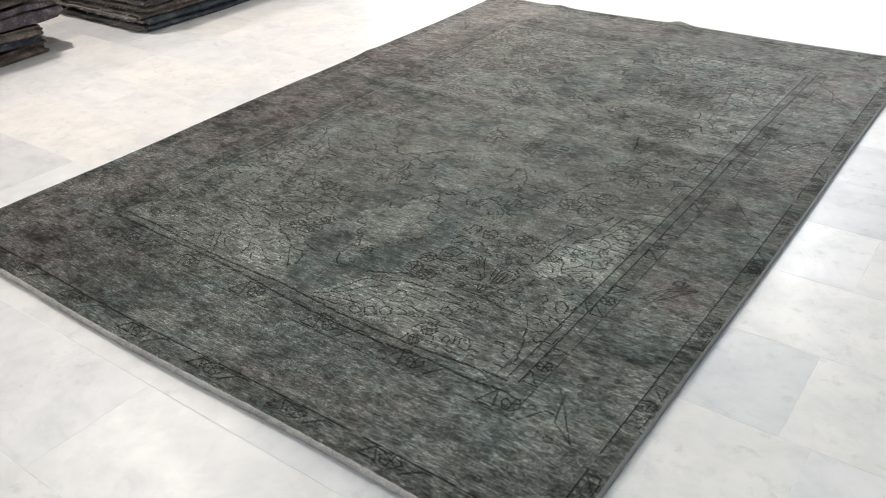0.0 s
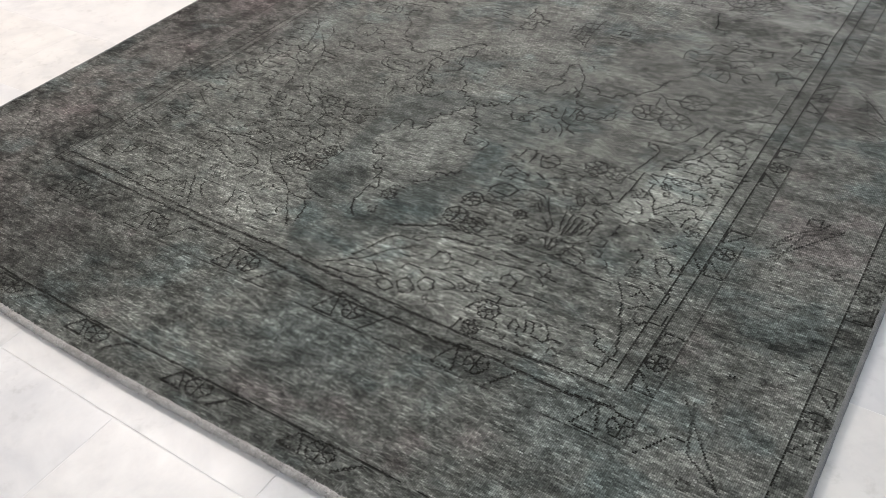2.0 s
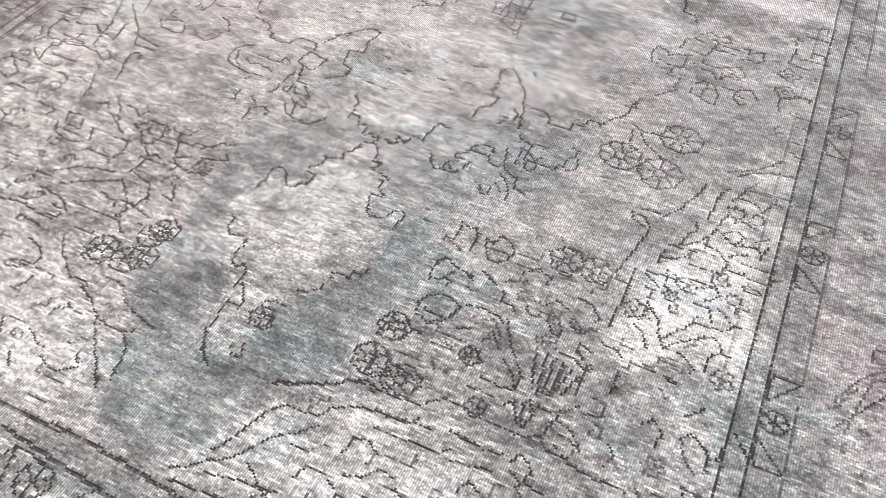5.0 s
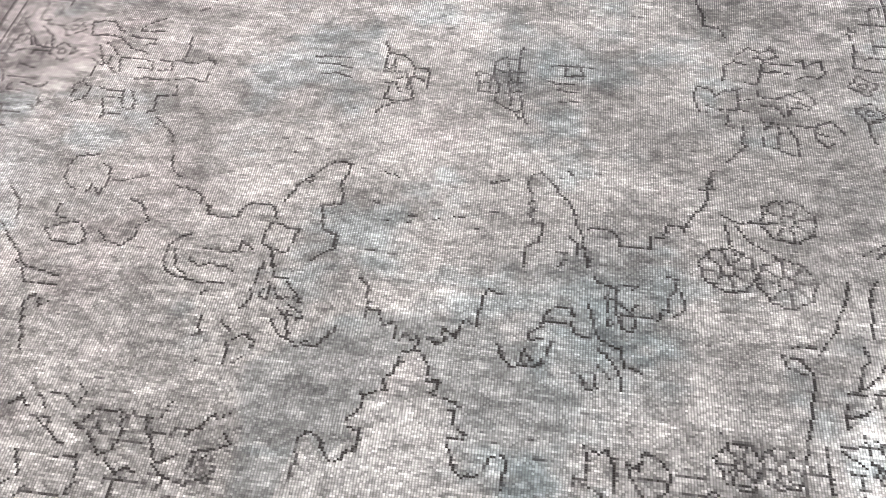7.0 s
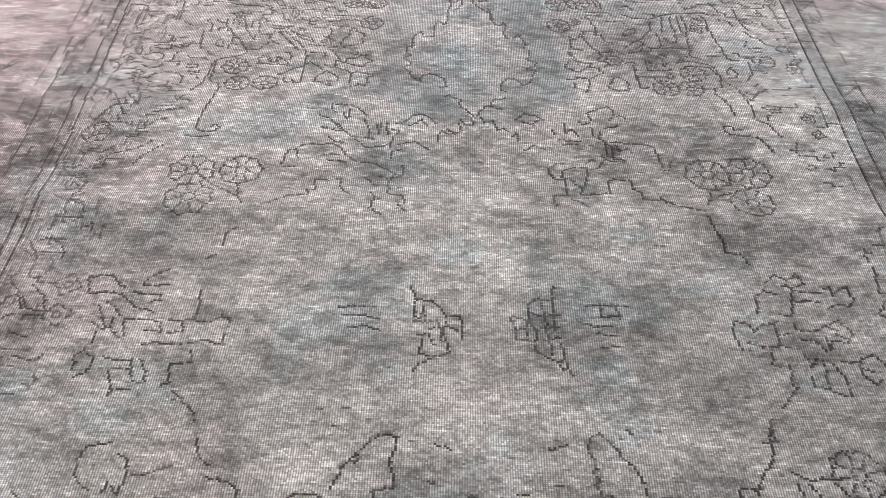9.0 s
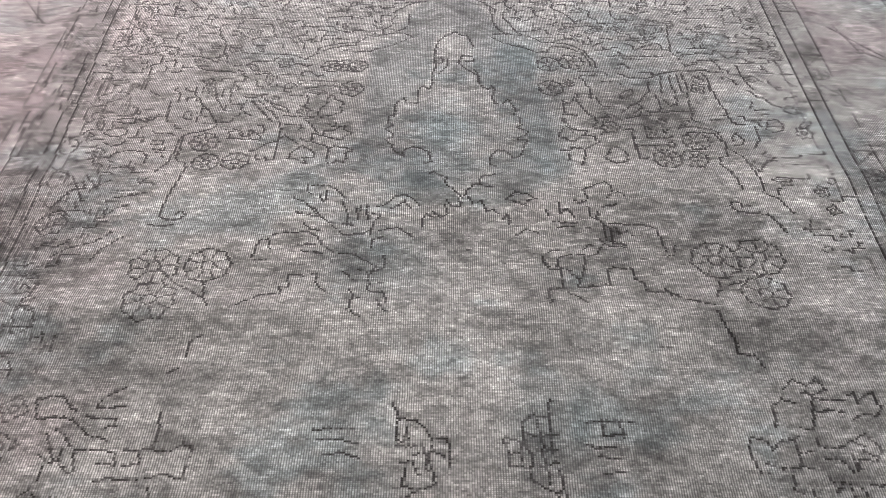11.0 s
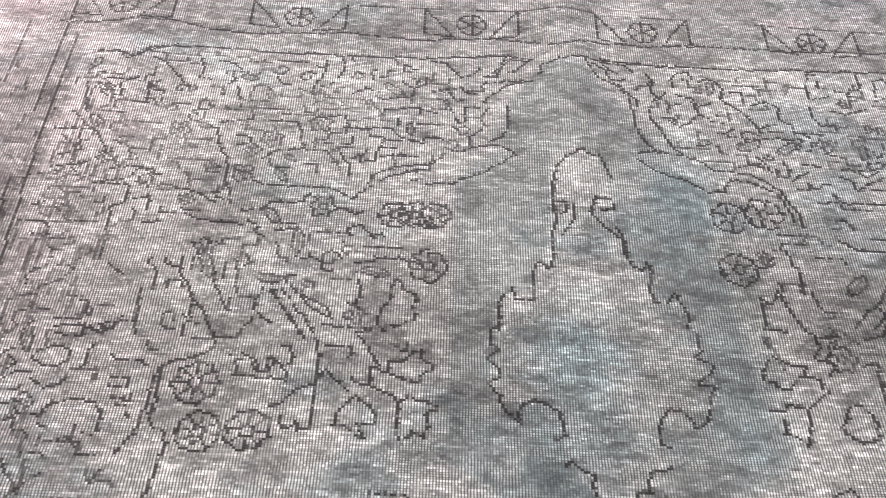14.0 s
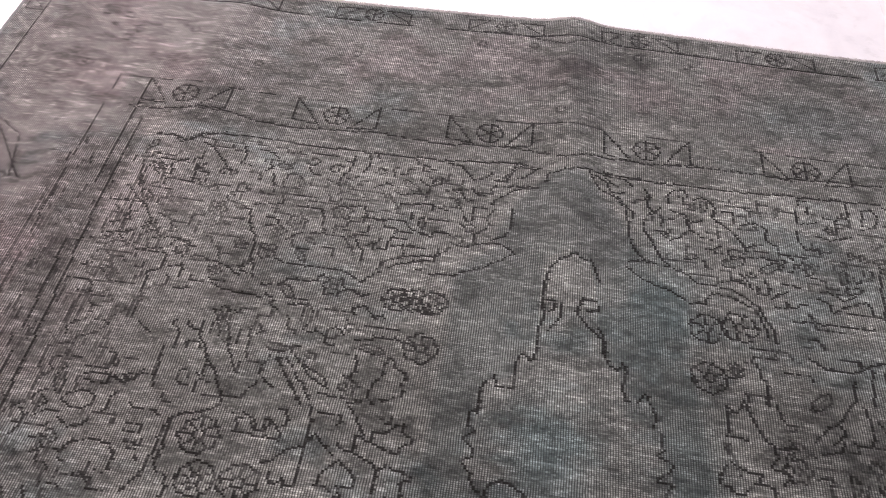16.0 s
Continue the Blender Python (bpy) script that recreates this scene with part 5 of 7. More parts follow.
# near pendant, palmettes and branches
trace([(-60.8, -27.6), (-57.9, -30.8), (-55.8, -35.2), (-55.2, -37.5), (-53.3, -40.8), (-53.1, -44.0), (-52.1, -47.5)])
trace([(-57.5, -36.0), (-57.3, -33.2), (-58.3, -31.0), (-61.1, -28.7), (-62.3, -31.1)])
trace([(-61.0, -41.1), (-59.9, -38.9), (-58.6, -38.3), (-55.9, -39.6)])
trace([(-62.3, -36.5), (-61.5, -34.4), (-59.8, -35.3)])
trace([(-53.5, -44.2), (-55.8, -42.0), (-57.4, -43.5), (-59.1, -43.5)])
trace([(-52.2, -45.2), (-55.3, -42.6)])
trace([(-60.7, -49.1), (-62.2, -46.6), (-62.1, -43.3), (-60.3, -44.1)])
trace([(-52.9, -48.6), (-50.0, -48.8), (-47.6, -50.6), (-47.2, -49.0), (-49.7, -47.1), (-51.3, -47.8)])
trace([(-46.8, -52.4), (-48.0, -51.5)])
trace([(-60.3, -52.9), (-57.4, -55.2), (-58.4, -51.2)])
trace([(-46.3, -54.4), (-44.7, -57.1), (-44.3, -59.7)])
trace([(-52.1, -56.4), (-49.7, -56.7), (-48.9, -58.4)])
trace([(-49.4, -64.0), (-45.7, -64.3), (-46.1, -66.3)])
trace([(-43.5, -66.4), (-42.4, -68.4), (-40.2, -69.3), (-38.1, -68.9), (-36.3, -67.5), (-37.7, -65.0)])
trace([(-42.4, -65.9), (-43.4, -63.9), (-41.2, -63.5)])
trace([(-41.3, -66.1), (-39.2, -66.3), (-40.1, -64.3)])
trace([(-40.5, -59.9), (-39.8, -58.9), (-38.3, -60.2)])
trace([(-39.0, -57.2), (-36.4, -60.0)])
trace([(-36.8, -58.2), (-34.9, -58.0), (-33.1, -59.2), (-32.3, -57.5), (-33.4, -56.7)])
trace([(-32.5, -61.4), (-30.0, -62.8), (-28.5, -64.5), (-27.4, -64.0), (-26.8, -62.0), (-27.7, -59.2), (-30.6, -59.3), (-32.1, -61.3)])
trace([(-33.1, -65.4), (-30.9, -65.0), (-30.0, -67.6), (-30.8, -69.1)])
trace([(-27.8, -64.8), (-26.2, -66.4), (-25.4, -65.5), (-24.1, -66.0)])
trace([(-25.9, -66.9), (-26.0, -69.2), (-26.5, -70.6)])
trace([(-22.6, -64.2), (-24.0, -61.3), (-24.5, -59.7), (-23.1, -59.7), (-22.6, -57.5)])
trace([(-22.6, -64.8), (-20.1, -63.7)])
trace([(-19.9, -61.2), (-18.7, -60.1), (-17.8, -58.4), (-16.5, -59.1), (-15.3, -57.9)])
trace([(-18.4, -62.9), (-16.3, -62.5), (-14.5, -61.7), (-15.7, -60.5)])
trace([(-22.0, -65.1), (-20.7, -66.3), (-21.2, -67.6)])
trace([(-34.5, -85.7), (-34.5, -84.7), (-32.0, -85.1), (-30.4, -85.4)])
trace([(-31.2, -82.8), (-29.3, -82.9), (-30.1, -81.3), (-32.0, -81.1)])
trace([(-22.6, -78.9), (-22.2, -78.3), (-21.8, -77.0), (-23.0, -76.0)])
trace([(-21.9, -78.6), (-19.7, -81.1)])
trace([(-18.5, -78.6), (-16.6, -78.2), (-16.1, -79.5), (-14.7, -79.8), (-14.8, -78.4)])
flower(-15.2, -79.6, 2.1, 6)
flower(-14.2, -77.9, 2, 6)
flower(-15.7, -84.8, 2.2, 6)
flower(-14.0, -83.5, 2.2, 6)
trace([(-21.2, -85.5), (-20.8, -84.4), (-19.4, -83.8), (-17.8, -85.0), (-18.7, -87.2), (-19.9, -87.7), (-21.7, -86.7), (-21.2, -85.5)])
trace([(-26.3, -85.0), (-25.0, -87.2), (-22.7, -89.0), (-20.6, -90.7), (-18.2, -90.5), (-17.4, -91.0)])
trace([(-30.2, -87.7), (-27.8, -88.5), (-26.4, -89.7), (-26.2, -91.0), (-28.1, -92.2)])
trace([(-18.0, -91.3), (-15.4, -92.6), (-13.4, -94.2), (-11.5, -96.6), (-9.6, -98.8), (-7.7, -100.9), (-6.0, -103.0)])
trace([(-16.0, -88.6), (-14.2, -88.7), (-12.8, -89.0), (-11.2, -90.8), (-9.4, -91.6), (-7.8, -92.2), (-6.0, -92.6), (-5.0, -92.9)])
trace([(-12.9, -94.4), (-10.8, -95.1), (-9.2, -95.2), (-8.0, -94.7), (-7.1, -94.3)])
trace([(-8.3, -94.8), (-6.5, -96.7), (-5.6, -98.6), (-5.4, -100.3), (-4.9, -101.5)])
trace([(-18.5, -97.3), (-18.4, -96.0), (-16.8, -94.9)])
trace([(-19.1, -99.9), (-16.9, -101.2), (-15.6, -101.4)])
trace([(-11.1, -100.2), (-10.3, -101.3)])
trace([(-14.9, -102.6), (-13.2, -103.4), (-11.7, -103.4), (-9.9, -101.9)])
trace([(-17.7, -105.3), (-18.8, -103.6)])
trace([(-7.7, -70.7), (-6.7, -71.8), (-7.0, -73.4), (-5.4, -74.7), (-4.6, -73.9), (-3.2, -74.2), (-2.8, -75.5), (-2.8, -76.9), (-2.4, -78.6), (-1.5, -79.1), (-0.8, -78.3), (0.2, -79.3), (0.3, -81.5), (0.4, -82.3)])
trace([(0.9, -81.2), (2.0, -82.4), (3.0, -84.2), (3.0, -85.4)])
trace([(2.3, -84.9), (1.0, -84.6), (0.9, -86.4), (1.4, -88.6), (1.1, -89.9), (2.2, -92.2), (2.3, -92.9)])
trace([(1.0, -90.3), (3.2, -93.3), (4.4, -94.6)])
trace([(5.9, -85.8), (6.2, -84.4), (7.5, -84.7), (8.3, -85.5), (8.0, -86.9), (6.7, -86.6), (5.9, -85.8)])
trace([(5.4, -90.8), (6.6, -92.2), (7.3, -91.5), (6.7, -89.8)])
trace([(15.3, -71.2), (15.0, -73.1), (13.7, -72.8), (13.6, -74.2), (12.3, -73.9), (11.3, -74.3), (11.4, -76.1), (10.7, -77.7), (9.6, -78.7), (8.4, -79.2)])
trace([(8.4, -82.2), (6.8, -82.0), (5.6, -82.6)])
trace([(22.3, -61.8), (22.4, -60.8), (23.5, -60.8), (23.6, -58.7), (23.4, -57.2), (24.9, -58.1), (26.0, -57.6), (26.6, -59.4), (26.5, -62.4)])
trace([(25.8, -62.7), (24.3, -61.9), (23.0, -61.5)])
trace([(23.7, -69.3), (23.2, -67.2), (23.4, -65.7), (24.3, -64.8), (25.2, -65.4), (26.7, -66.1)])
trace([(24.3, -69.0), (25.5, -68.0), (26.2, -66.8)])
trace([(27.9, -58.8), (29.2, -59.2), (29.8, -57.4), (31.0, -57.4), (32.4, -59.3), (31.9, -61.4), (31.0, -62.3), (29.6, -62.5), (28.5, -60.5), (27.9, -58.8)])
trace([(27.3, -65.8), (28.6, -66.2), (29.2, -66.9)])
trace([(27.6, -66.0), (28.9, -66.6)])
trace([(28.9, -68.3), (29.9, -68.8)])
trace([(24.5, -75.1), (24.2, -73.5), (24.7, -72.0), (26.6, -71.1), (28.5, -71.2), (29.5, -72.0), (29.0, -73.5), (28.5, -75.0), (27.2, -75.6), (26.7, -76.2), (25.4, -75.5), (24.6, -75.5)])
trace([(30.3, -71.2), (32.4, -70.8), (33.9, -71.0), (35.0, -71.3), (35.6, -71.9)])
trace([(33.9, -66.6), (34.2, -68.7)])
trace([(29.9, -64.7), (31.3, -65.5), (33.0, -66.1)])
flower(23.0, -78.7, 2.2, 6)
trace([(23.5, -76.4), (25.3, -78.1), (26.8, -78.2)])
flower(22.5, -84.6, 2.4, 6)
flower(27.4, -85.8, 2.4, 6)
trace([(33.0, -72.6), (34.5, -71.9), (36.3, -74.1), (36.4, -75.6)])
trace([(35.1, -73.7), (36.8, -75.8)])
trace([(36.0, -70.9), (37.6, -73.9), (39.0, -76.1)])
trace([(33.0, -78.7), (34.2, -77.4), (35.5, -79.1), (34.1, -80.1), (33.0, -78.7)])
trace([(29.7, -77.4), (30.8, -78.5)])
trace([(30.4, -75.4), (32.2, -74.6)])
trace([(38.0, -77.3), (39.8, -78.8), (41.0, -80.5), (41.2, -78.9), (40.0, -77.2)])
trace([(36.5, -81.0), (39.2, -81.2), (41.1, -80.8)])
trace([(35.4, -82.9), (37.1, -82.9), (38.7, -82.9)])
trace([(13.3, -93.3), (14.0, -92.6), (16.4, -91.9), (18.6, -90.8), (20.8, -89.6), (21.8, -88.7), (23.7, -88.4), (25.0, -88.9)])
trace([(29.9, -81.6), (31.1, -83.0)])
trace([(56.8, -28.0), (60.6, -25.7), (62.8, -23.4), (64.2, -21.5)])
trace([(58.5, -28.4), (59.9, -26.6), (62.9, -25.2), (66.9, -24.6)])
trace([(58.8, -34.2), (59.8, -32.6), (60.3, -30.0), (61.7, -28.8)])
trace([(58.9, -37.5), (58.1, -40.0), (57.3, -42.5)])
trace([(59.9, -33.1), (62.3, -33.7), (63.5, -34.8), (64.5, -32.7)])
trace([(58.7, -41.9), (60.8, -40.4), (62.0, -41.4), (61.1, -43.4), (59.6, -42.5), (58.7, -41.9)])
trace([(57.0, -45.2), (59.2, -45.7), (61.3, -47.8)])
trace([(61.8, -43.1), (64.0, -42.6), (64.8, -43.3)])
trace([(48.9, -54.3), (49.1, -56.2), (49.1, -59.8), (48.8, -63.5), (48.7, -66.1)])
trace([(52.2, -59.4), (53.1, -60.3), (54.4, -61.9), (55.2, -64.1), (56.2, -66.1)])
trace([(51.8, -62.6), (52.7, -61.8), (53.8, -62.2)])
trace([(51.7, -63.9), (53.3, -65.3), (54.0, -67.1)])
trace([(55.4, -65.2), (56.4, -63.5), (58.1, -61.5), (59.0, -59.0)])
trace([(56.2, -66.1), (57.9, -64.1), (60.3, -62.3), (61.5, -61.3)])
trace([(58.2, -66.0), (59.2, -66.0), (60.7, -67.3)])
trace([(58.0, -56.8), (60.1, -56.7), (61.0, -58.9)])
trace([(56.6, -52.8), (58.8, -52.7)])
trace([(61.4, -56.2), (63.6, -57.8), (65.0, -58.0)])
trace([(61.8, -61.2), (62.9, -61.9), (63.4, -63.4)])
trace([(57.6, -70.2), (59.5, -70.5)])
trace([(57.7, -70.5), (59.6, -70.8)])
trace([(57.6, -72.5), (58.4, -73.3)])
trace([(52.1, -72.3), (52.3, -74.8), (51.7, -76.5)])
trace([(43.4, -58.7), (45.8, -59.5)])
flower(39.8, -57.4, 2.4, 6)
flower(44.2, -57.4, 2.3, 6)
trace([(48.7, -69.0), (50.7, -68.9), (51.5, -69.8)])
trace([(40.5, -71.8), (41.3, -73.5)])
trace([(44.2, -73.0), (46.2, -72.9), (47.8, -73.8)])
# near right corner
trace([(13.5, -92.6), (15.4, -92.7), (17.6, -91.1), (19.6, -90.4), (21.5, -88.5), (23.6, -87.9), (26.2, -88.2), (29.2, -88.1), (30.9, -88.0), (32.6, -86.9), (33.6, -85.5), (35.6, -85.9), (38.0, -86.2), (39.9, -86.4), (41.6, -86.4), (43.2, -86.7), (44.8, -86.3), (46.3, -84.9), (46.8, -82.7), (47.5, -80.6)])
trace([(11.8, -104.1), (12.9, -102.3), (13.5, -100.6), (14.2, -98.9), (14.8, -97.2), (15.7, -95.8), (17.1, -95.0), (19.0, -95.0), (20.7, -94.8), (21.6, -93.3), (23.7, -91.9), (26.2, -91.1), (28.6, -91.0), (30.9, -90.9), (32.0, -89.8)])
trace([(8.9, -107.9), (11.0, -106.4), (13.5, -104.7), (15.4, -102.3), (16.7, -100.5), (18.1, -99.1), (19.6, -97.7), (21.4, -95.8)])
trace([(9.4, -109.3), (13.0, -109.0), (15.5, -108.9), (18.4, -107.9), (20.2, -106.2)])
trace([(12.5, -106.7), (15.4, -106.3), (18.5, -105.6), (21.5, -105.5)])
trace([(16.5, -103.7), (19.1, -105.6), (21.4, -106.7)])
trace([(20.8, -108.6), (23.2, -109.4), (24.2, -107.5), (22.1, -106.3), (20.4, -107.3), (20.8, -108.6)])
trace([(23.8, -106.2), (25.8, -108.2), (27.7, -107.5), (27.0, -105.2), (24.9, -104.3), (23.8, -106.2)])
trace([(27.2, -104.3), (29.0, -106.1), (30.6, -104.7), (29.6, -102.6), (27.7, -102.7), (27.2, -104.3)])
trace([(30.6, -101.6), (32.9, -101.4), (34.2, -102.7), (32.6, -103.6)])
trace([(22.2, -103.0), (22.7, -101.1), (25.0, -101.0), (26.9, -102.1)])
trace([(25.8, -97.7), (26.0, -95.4), (27.7, -95.2), (29.5, -96.2), (29.0, -98.1)])
trace([(27.4, -100.2), (29.3, -99.6), (30.6, -97.9), (32.9, -97.9)])
trace([(33.2, -99.3), (35.4, -100.0), (37.3, -99.6), (37.9, -101.4), (36.1, -102.1)])
trace([(38.0, -100.6), (40.2, -100.5), (42.4, -100.5), (42.5, -102.6)])
trace([(42.8, -98.4), (45.3, -98.1), (47.6, -97.5), (49.8, -97.8)])
flower(42.3, -104.4, 1.9, 6)
flower(37.5, -85.2, 1.3, 5)
flower(33.8, -78.6, 1.3, 5)
trace([(38.8, -110.6), (39.1, -108.5), (40.9, -108.9), (41.1, -107.4), (42.9, -108.9), (42.1, -110.8), (39.8, -111.4)])
trace([(43.3, -105.8), (45.1, -106.2), (45.7, -108.0), (44.3, -108.1)])
trace([(47.3, -106.4), (46.9, -103.8), (48.6, -104.9), (49.5, -107.2)])
trace([(50.2, -106.1), (49.1, -103.2), (50.7, -103.3), (51.5, -105.6)])
trace([(51.7, -103.8), (52.3, -102.4), (54.0, -103.9), (54.2, -105.5)])
trace([(39.9, -96.4), (40.5, -94.5), (42.8, -95.6), (43.0, -97.8), (40.9, -97.8)])
trace([(44.1, -90.1), (45.0, -88.7), (46.8, -90.1), (46.3, -92.1), (44.6, -91.4)])
trace([(43.4, -80.3), (43.2, -77.7), (42.9, -75.1), (42.8, -73.7)])
trace([(44.1, -79.9), (44.1, -76.7), (44.0, -74.2)])
trace([(44.9, -79.8), (45.2, -76.6), (45.2, -74.3)])
trace([(45.6, -79.4), (46.1, -76.6), (46.3, -74.7)])
trace([(43.0, -79.6), (41.8, -76.1), (41.2, -73.2)])
trace([(46.5, -78.9), (47.1, -76.8), (47.7, -75.3)])
trace([(48.1, -78.0), (48.2, -75.9), (47.9, -73.3), (45.9, -71.6), (46.1, -70.0), (47.9, -70.9)])
trace([(43.8, -80.4), (43.5, -77.3), (43.1, -75.0)], 0.8)
trace([(45.2, -79.6), (45.4, -76.7), (45.5, -74.4)], 0.8)
trace([(44.1, -81.6), (45.9, -82.0), (47.7, -81.0), (49.0, -79.3)])
trace([(50.0, -80.1), (52.0, -79.9), (52.2, -78.0), (50.3, -77.4)])
trace([(21.7, -79.9), (22.2, -77.7), (24.3, -78.0), (24.9, -80.1), (23.3, -81.0)])
trace([(35.0, -62.6), (36.6, -60.8), (39.0, -61.5), (38.5, -63.5)])
trace([(38.6, -58.6), (39.5, -56.7), (41.7, -58.0), (41.2, -60.4), (39.6, -60.2)])
trace([(37.2, -65.6), (39.6, -66.9), (41.0, -65.0), (43.2, -65.8)])
trace([(43.7, -63.1), (45.7, -63.7), (47.5, -65.1), (46.4, -66.6)])
trace([(23.1, -86.2), (22.7, -83.2), (24.9, -83.4), (26.0, -85.8), (24.1, -86.8)])
trace([(26.2, -84.2), (28.3, -84.6), (30.2, -85.7), (29.5, -87.5), (27.5, -86.8)])
trace([(26.1, -87.0), (27.9, -87.9), (30.1, -87.6)])
trace([(35.9, -89.6), (38.6, -90.1), (40.7, -90.0), (42.9, -89.9)])
trace([(36.9, -93.2), (39.6, -92.9), (42.5, -92.2)])
trace([(28.2, -91.3), (30.8, -90.7), (34.2, -90.5)])
trace([(47.6, -94.5), (45.8, -93.1), (46.7, -91.8), (48.6, -92.4)])
trace([(33.2, -92.8), (35.7, -93.1), (36.8, -92.0)])
trace([(27.6, -93.3), (30.4, -93.0), (32.8, -93.0)])
trace([(19.6, -99.4), (22.2, -99.2), (23.4, -97.8)])
trace([(46.1, -85.6), (48.0, -87.1), (50.0, -86.8), (50.6, -84.8)])
# waist flower
trace([(-66.9, 49.5), (-64.4, 48.0), (-62.4, 44.7), (-61.2, 42.3)])
flower(-64.5, 37.1, 2.3, 6)
trace([(-64.5, 32.4), (-62.0, 31.9), (-60.5, 33.6)])
trace([(-65.4, 27.9), (-64.3, 28.7)])
trace([(-64.4, 22.3), (-63.7, 24.4), (-61.9, 21.8), (-63.1, 19.7)])
trace([(-56.0, 29.5), (-54.7, 31.8), (-52.5, 34.3)])
trace([(-66.2, 11.0), (-64.1, 7.6)])
trace([(-64.9, 11.1), (-63.4, 11.9), (-61.1, 10.2), (-60.3, 7.9)])
trace([(-55.3, 4.2), (-54.4, 1.4), (-51.2, 1.7), (-48.9, 0.8), (-47.2, -0.7), (-44.1, -1.6)])
trace([(-54.9, 4.2), (-53.4, 4.9), (-51.6, 4.5), (-49.7, 2.3)])
trace([(-47.1, 3.1), (-43.0, 3.4)])
trace([(-48.8, 1.9), (-46.6, 1.5), (-44.2, 1.7), (-43.9, 0.6), (-45.1, 0.5)])
trace([(-52.3, -3.8), (-50.6, -5.2), (-50.0, -4.7), (-51.4, -2.7), (-52.3, -1.1)])
trace([(-49.7, -3.1), (-50.1, -4.2), (-48.4, -6.1), (-47.8, -6.5)])
trace([(-51.5, 0.0), (-50.0, -1.0), (-49.0, -2.5)])
trace([(-47.7, -2.9), (-43.3, -3.1), (-42.7, -5.1), (-44.8, -4.8)])
trace([(-48.1, -3.0), (-47.6, -6.0)])
trace([(-42.1, -3.0), (-38.2, -2.7), (-36.1, -3.1), (-34.7, -1.9), (-33.8, -2.4), (-33.5, -3.9)])
trace([(-38.6, 2.7), (-38.4, -0.1), (-38.5, -2.2)])
trace([(-40.0, -3.4), (-39.7, -4.9), (-41.5, -5.1)])
trace([(-51.2, -7.3), (-51.4, -5.3)])
trace([(-42.2, -7.1), (-38.4, -6.8), (-36.2, -6.2)])
trace([(-35.8, -6.2), (-34.4, -7.1), (-33.7, -6.5), (-33.8, -4.5)])
trace([(-44.5, -7.3), (-42.7, -6.7)])
trace([(-52.8, -11.8), (-52.8, -9.4), (-52.0, -8.4), (-50.2, -10.2), (-50.8, -12.2), (-52.1, -12.7)])
trace([(-49.2, -9.6), (-47.2, -10.0), (-45.3, -9.8), (-44.9, -11.3), (-47.5, -11.4)])
trace([(-44.2, -9.8), (-42.9, -11.6), (-42.8, -13.5), (-44.4, -13.1), (-45.1, -11.7)])
trace([(-47.8, -11.9), (-46.6, -14.7), (-46.7, -15.6)])
trace([(-46.2, -14.6), (-44.4, -14.5)])
trace([(-40.1, -10.4), (-37.5, -10.0), (-37.7, -8.3)])
trace([(-40.1, -10.4), (-39.4, -13.2), (-40.3, -14.2)])
trace([(-38.7, -14.5), (-37.4, -15.4)])
trace([(-38.3, -15.9), (-36.3, -16.6), (-35.2, -17.9), (-34.8, -19.2)])
trace([(-65.9, -2.7), (-65.7, 0.0), (-64.4, 0.6), (-63.0, -2.0)])
trace([(-63.4, 0.2), (-62.2, -1.9), (-59.6, -2.2), (-60.6, 0.4), (-62.6, 2.5)])
trace([(-62.6, -6.1), (-60.7, -7.0)])
trace([(-66.5, -4.4), (-63.8, -3.1)])
trace([(-61.1, -10.0), (-57.8, -10.7), (-57.4, -9.7)])
# near corners, more closely
trace([(-63.2, -103.2), (-59.4, -103.8), (-60.1, -101.6), (-63.9, -100.9), (-63.2, -103.2)])
trace([(-57.9, -101.7), (-58.4, -98.0), (-56.2, -98.2), (-56.5, -100.5), (-57.9, -101.7)])
trace([(-70.2, -91.5), (-65.0, -93.2), (-64.6, -90.1)])
trace([(-64.6, -87.3), (-59.6, -89.1), (-60.8, -85.3)])
trace([(-68.7, -86.4), (-67.8, -84.5)])
trace([(-64.5, -75.2), (-59.3, -77.2), (-58.7, -79.8)])
trace([(-61.2, -73.5), (-55.7, -76.9)])
trace([(-64.0, -71.8), (-62.4, -69.4), (-58.9, -70.8)])
trace([(-64.3, -81.2), (-60.5, -83.7), (-57.3, -82.1)])
trace([(-63.2, -58.2), (-61.8, -56.5), (-57.6, -59.8), (-58.7, -61.7), (-61.9, -59.9), (-63.2, -58.2)])
trace([(-55.2, -70.5), (-56.0, -67.8), (-51.9, -68.9), (-50.2, -72.6)])
trace([(-47.6, -77.2), (-44.4, -78.5)])
trace([(-49.7, -101.3), (-45.3, -100.2), (-42.4, -101.2)])
trace([(-37.9, -103.6), (-35.6, -102.4), (-33.8, -104.9)])
trace([(-35.5, -100.0), (-31.2, -105.8), (-29.3, -108.2)])
trace([(-45.3, -105.1), (-40.8, -105.1)])
trace([(-54.3, -43.3), (-50.0, -44.8), (-51.1, -40.0)])
trace([(-54.1, -34.0), (-46.9, -41.5), (-42.0, -42.7)])
trace([(-36.8, -61.4), (-32.9, -63.9)])
trace([(-36.7, -75.9), (-33.9, -73.1), (-28.1, -71.5)])
trace([(-33.7, -77.2), (-26.9, -72.9)])
trace([(-25.7, -70.3), (-22.2, -71.3), (-20.2, -74.3)])
trace([(-18.9, -72.3), (-16.9, -72.6), (-18.7, -69.5)])
trace([(-22.4, -65.8), (-18.4, -66.6), (-16.0, -65.4)])
trace([(40.3, -83.7), (41.3, -82.2), (42.9, -85.1)])
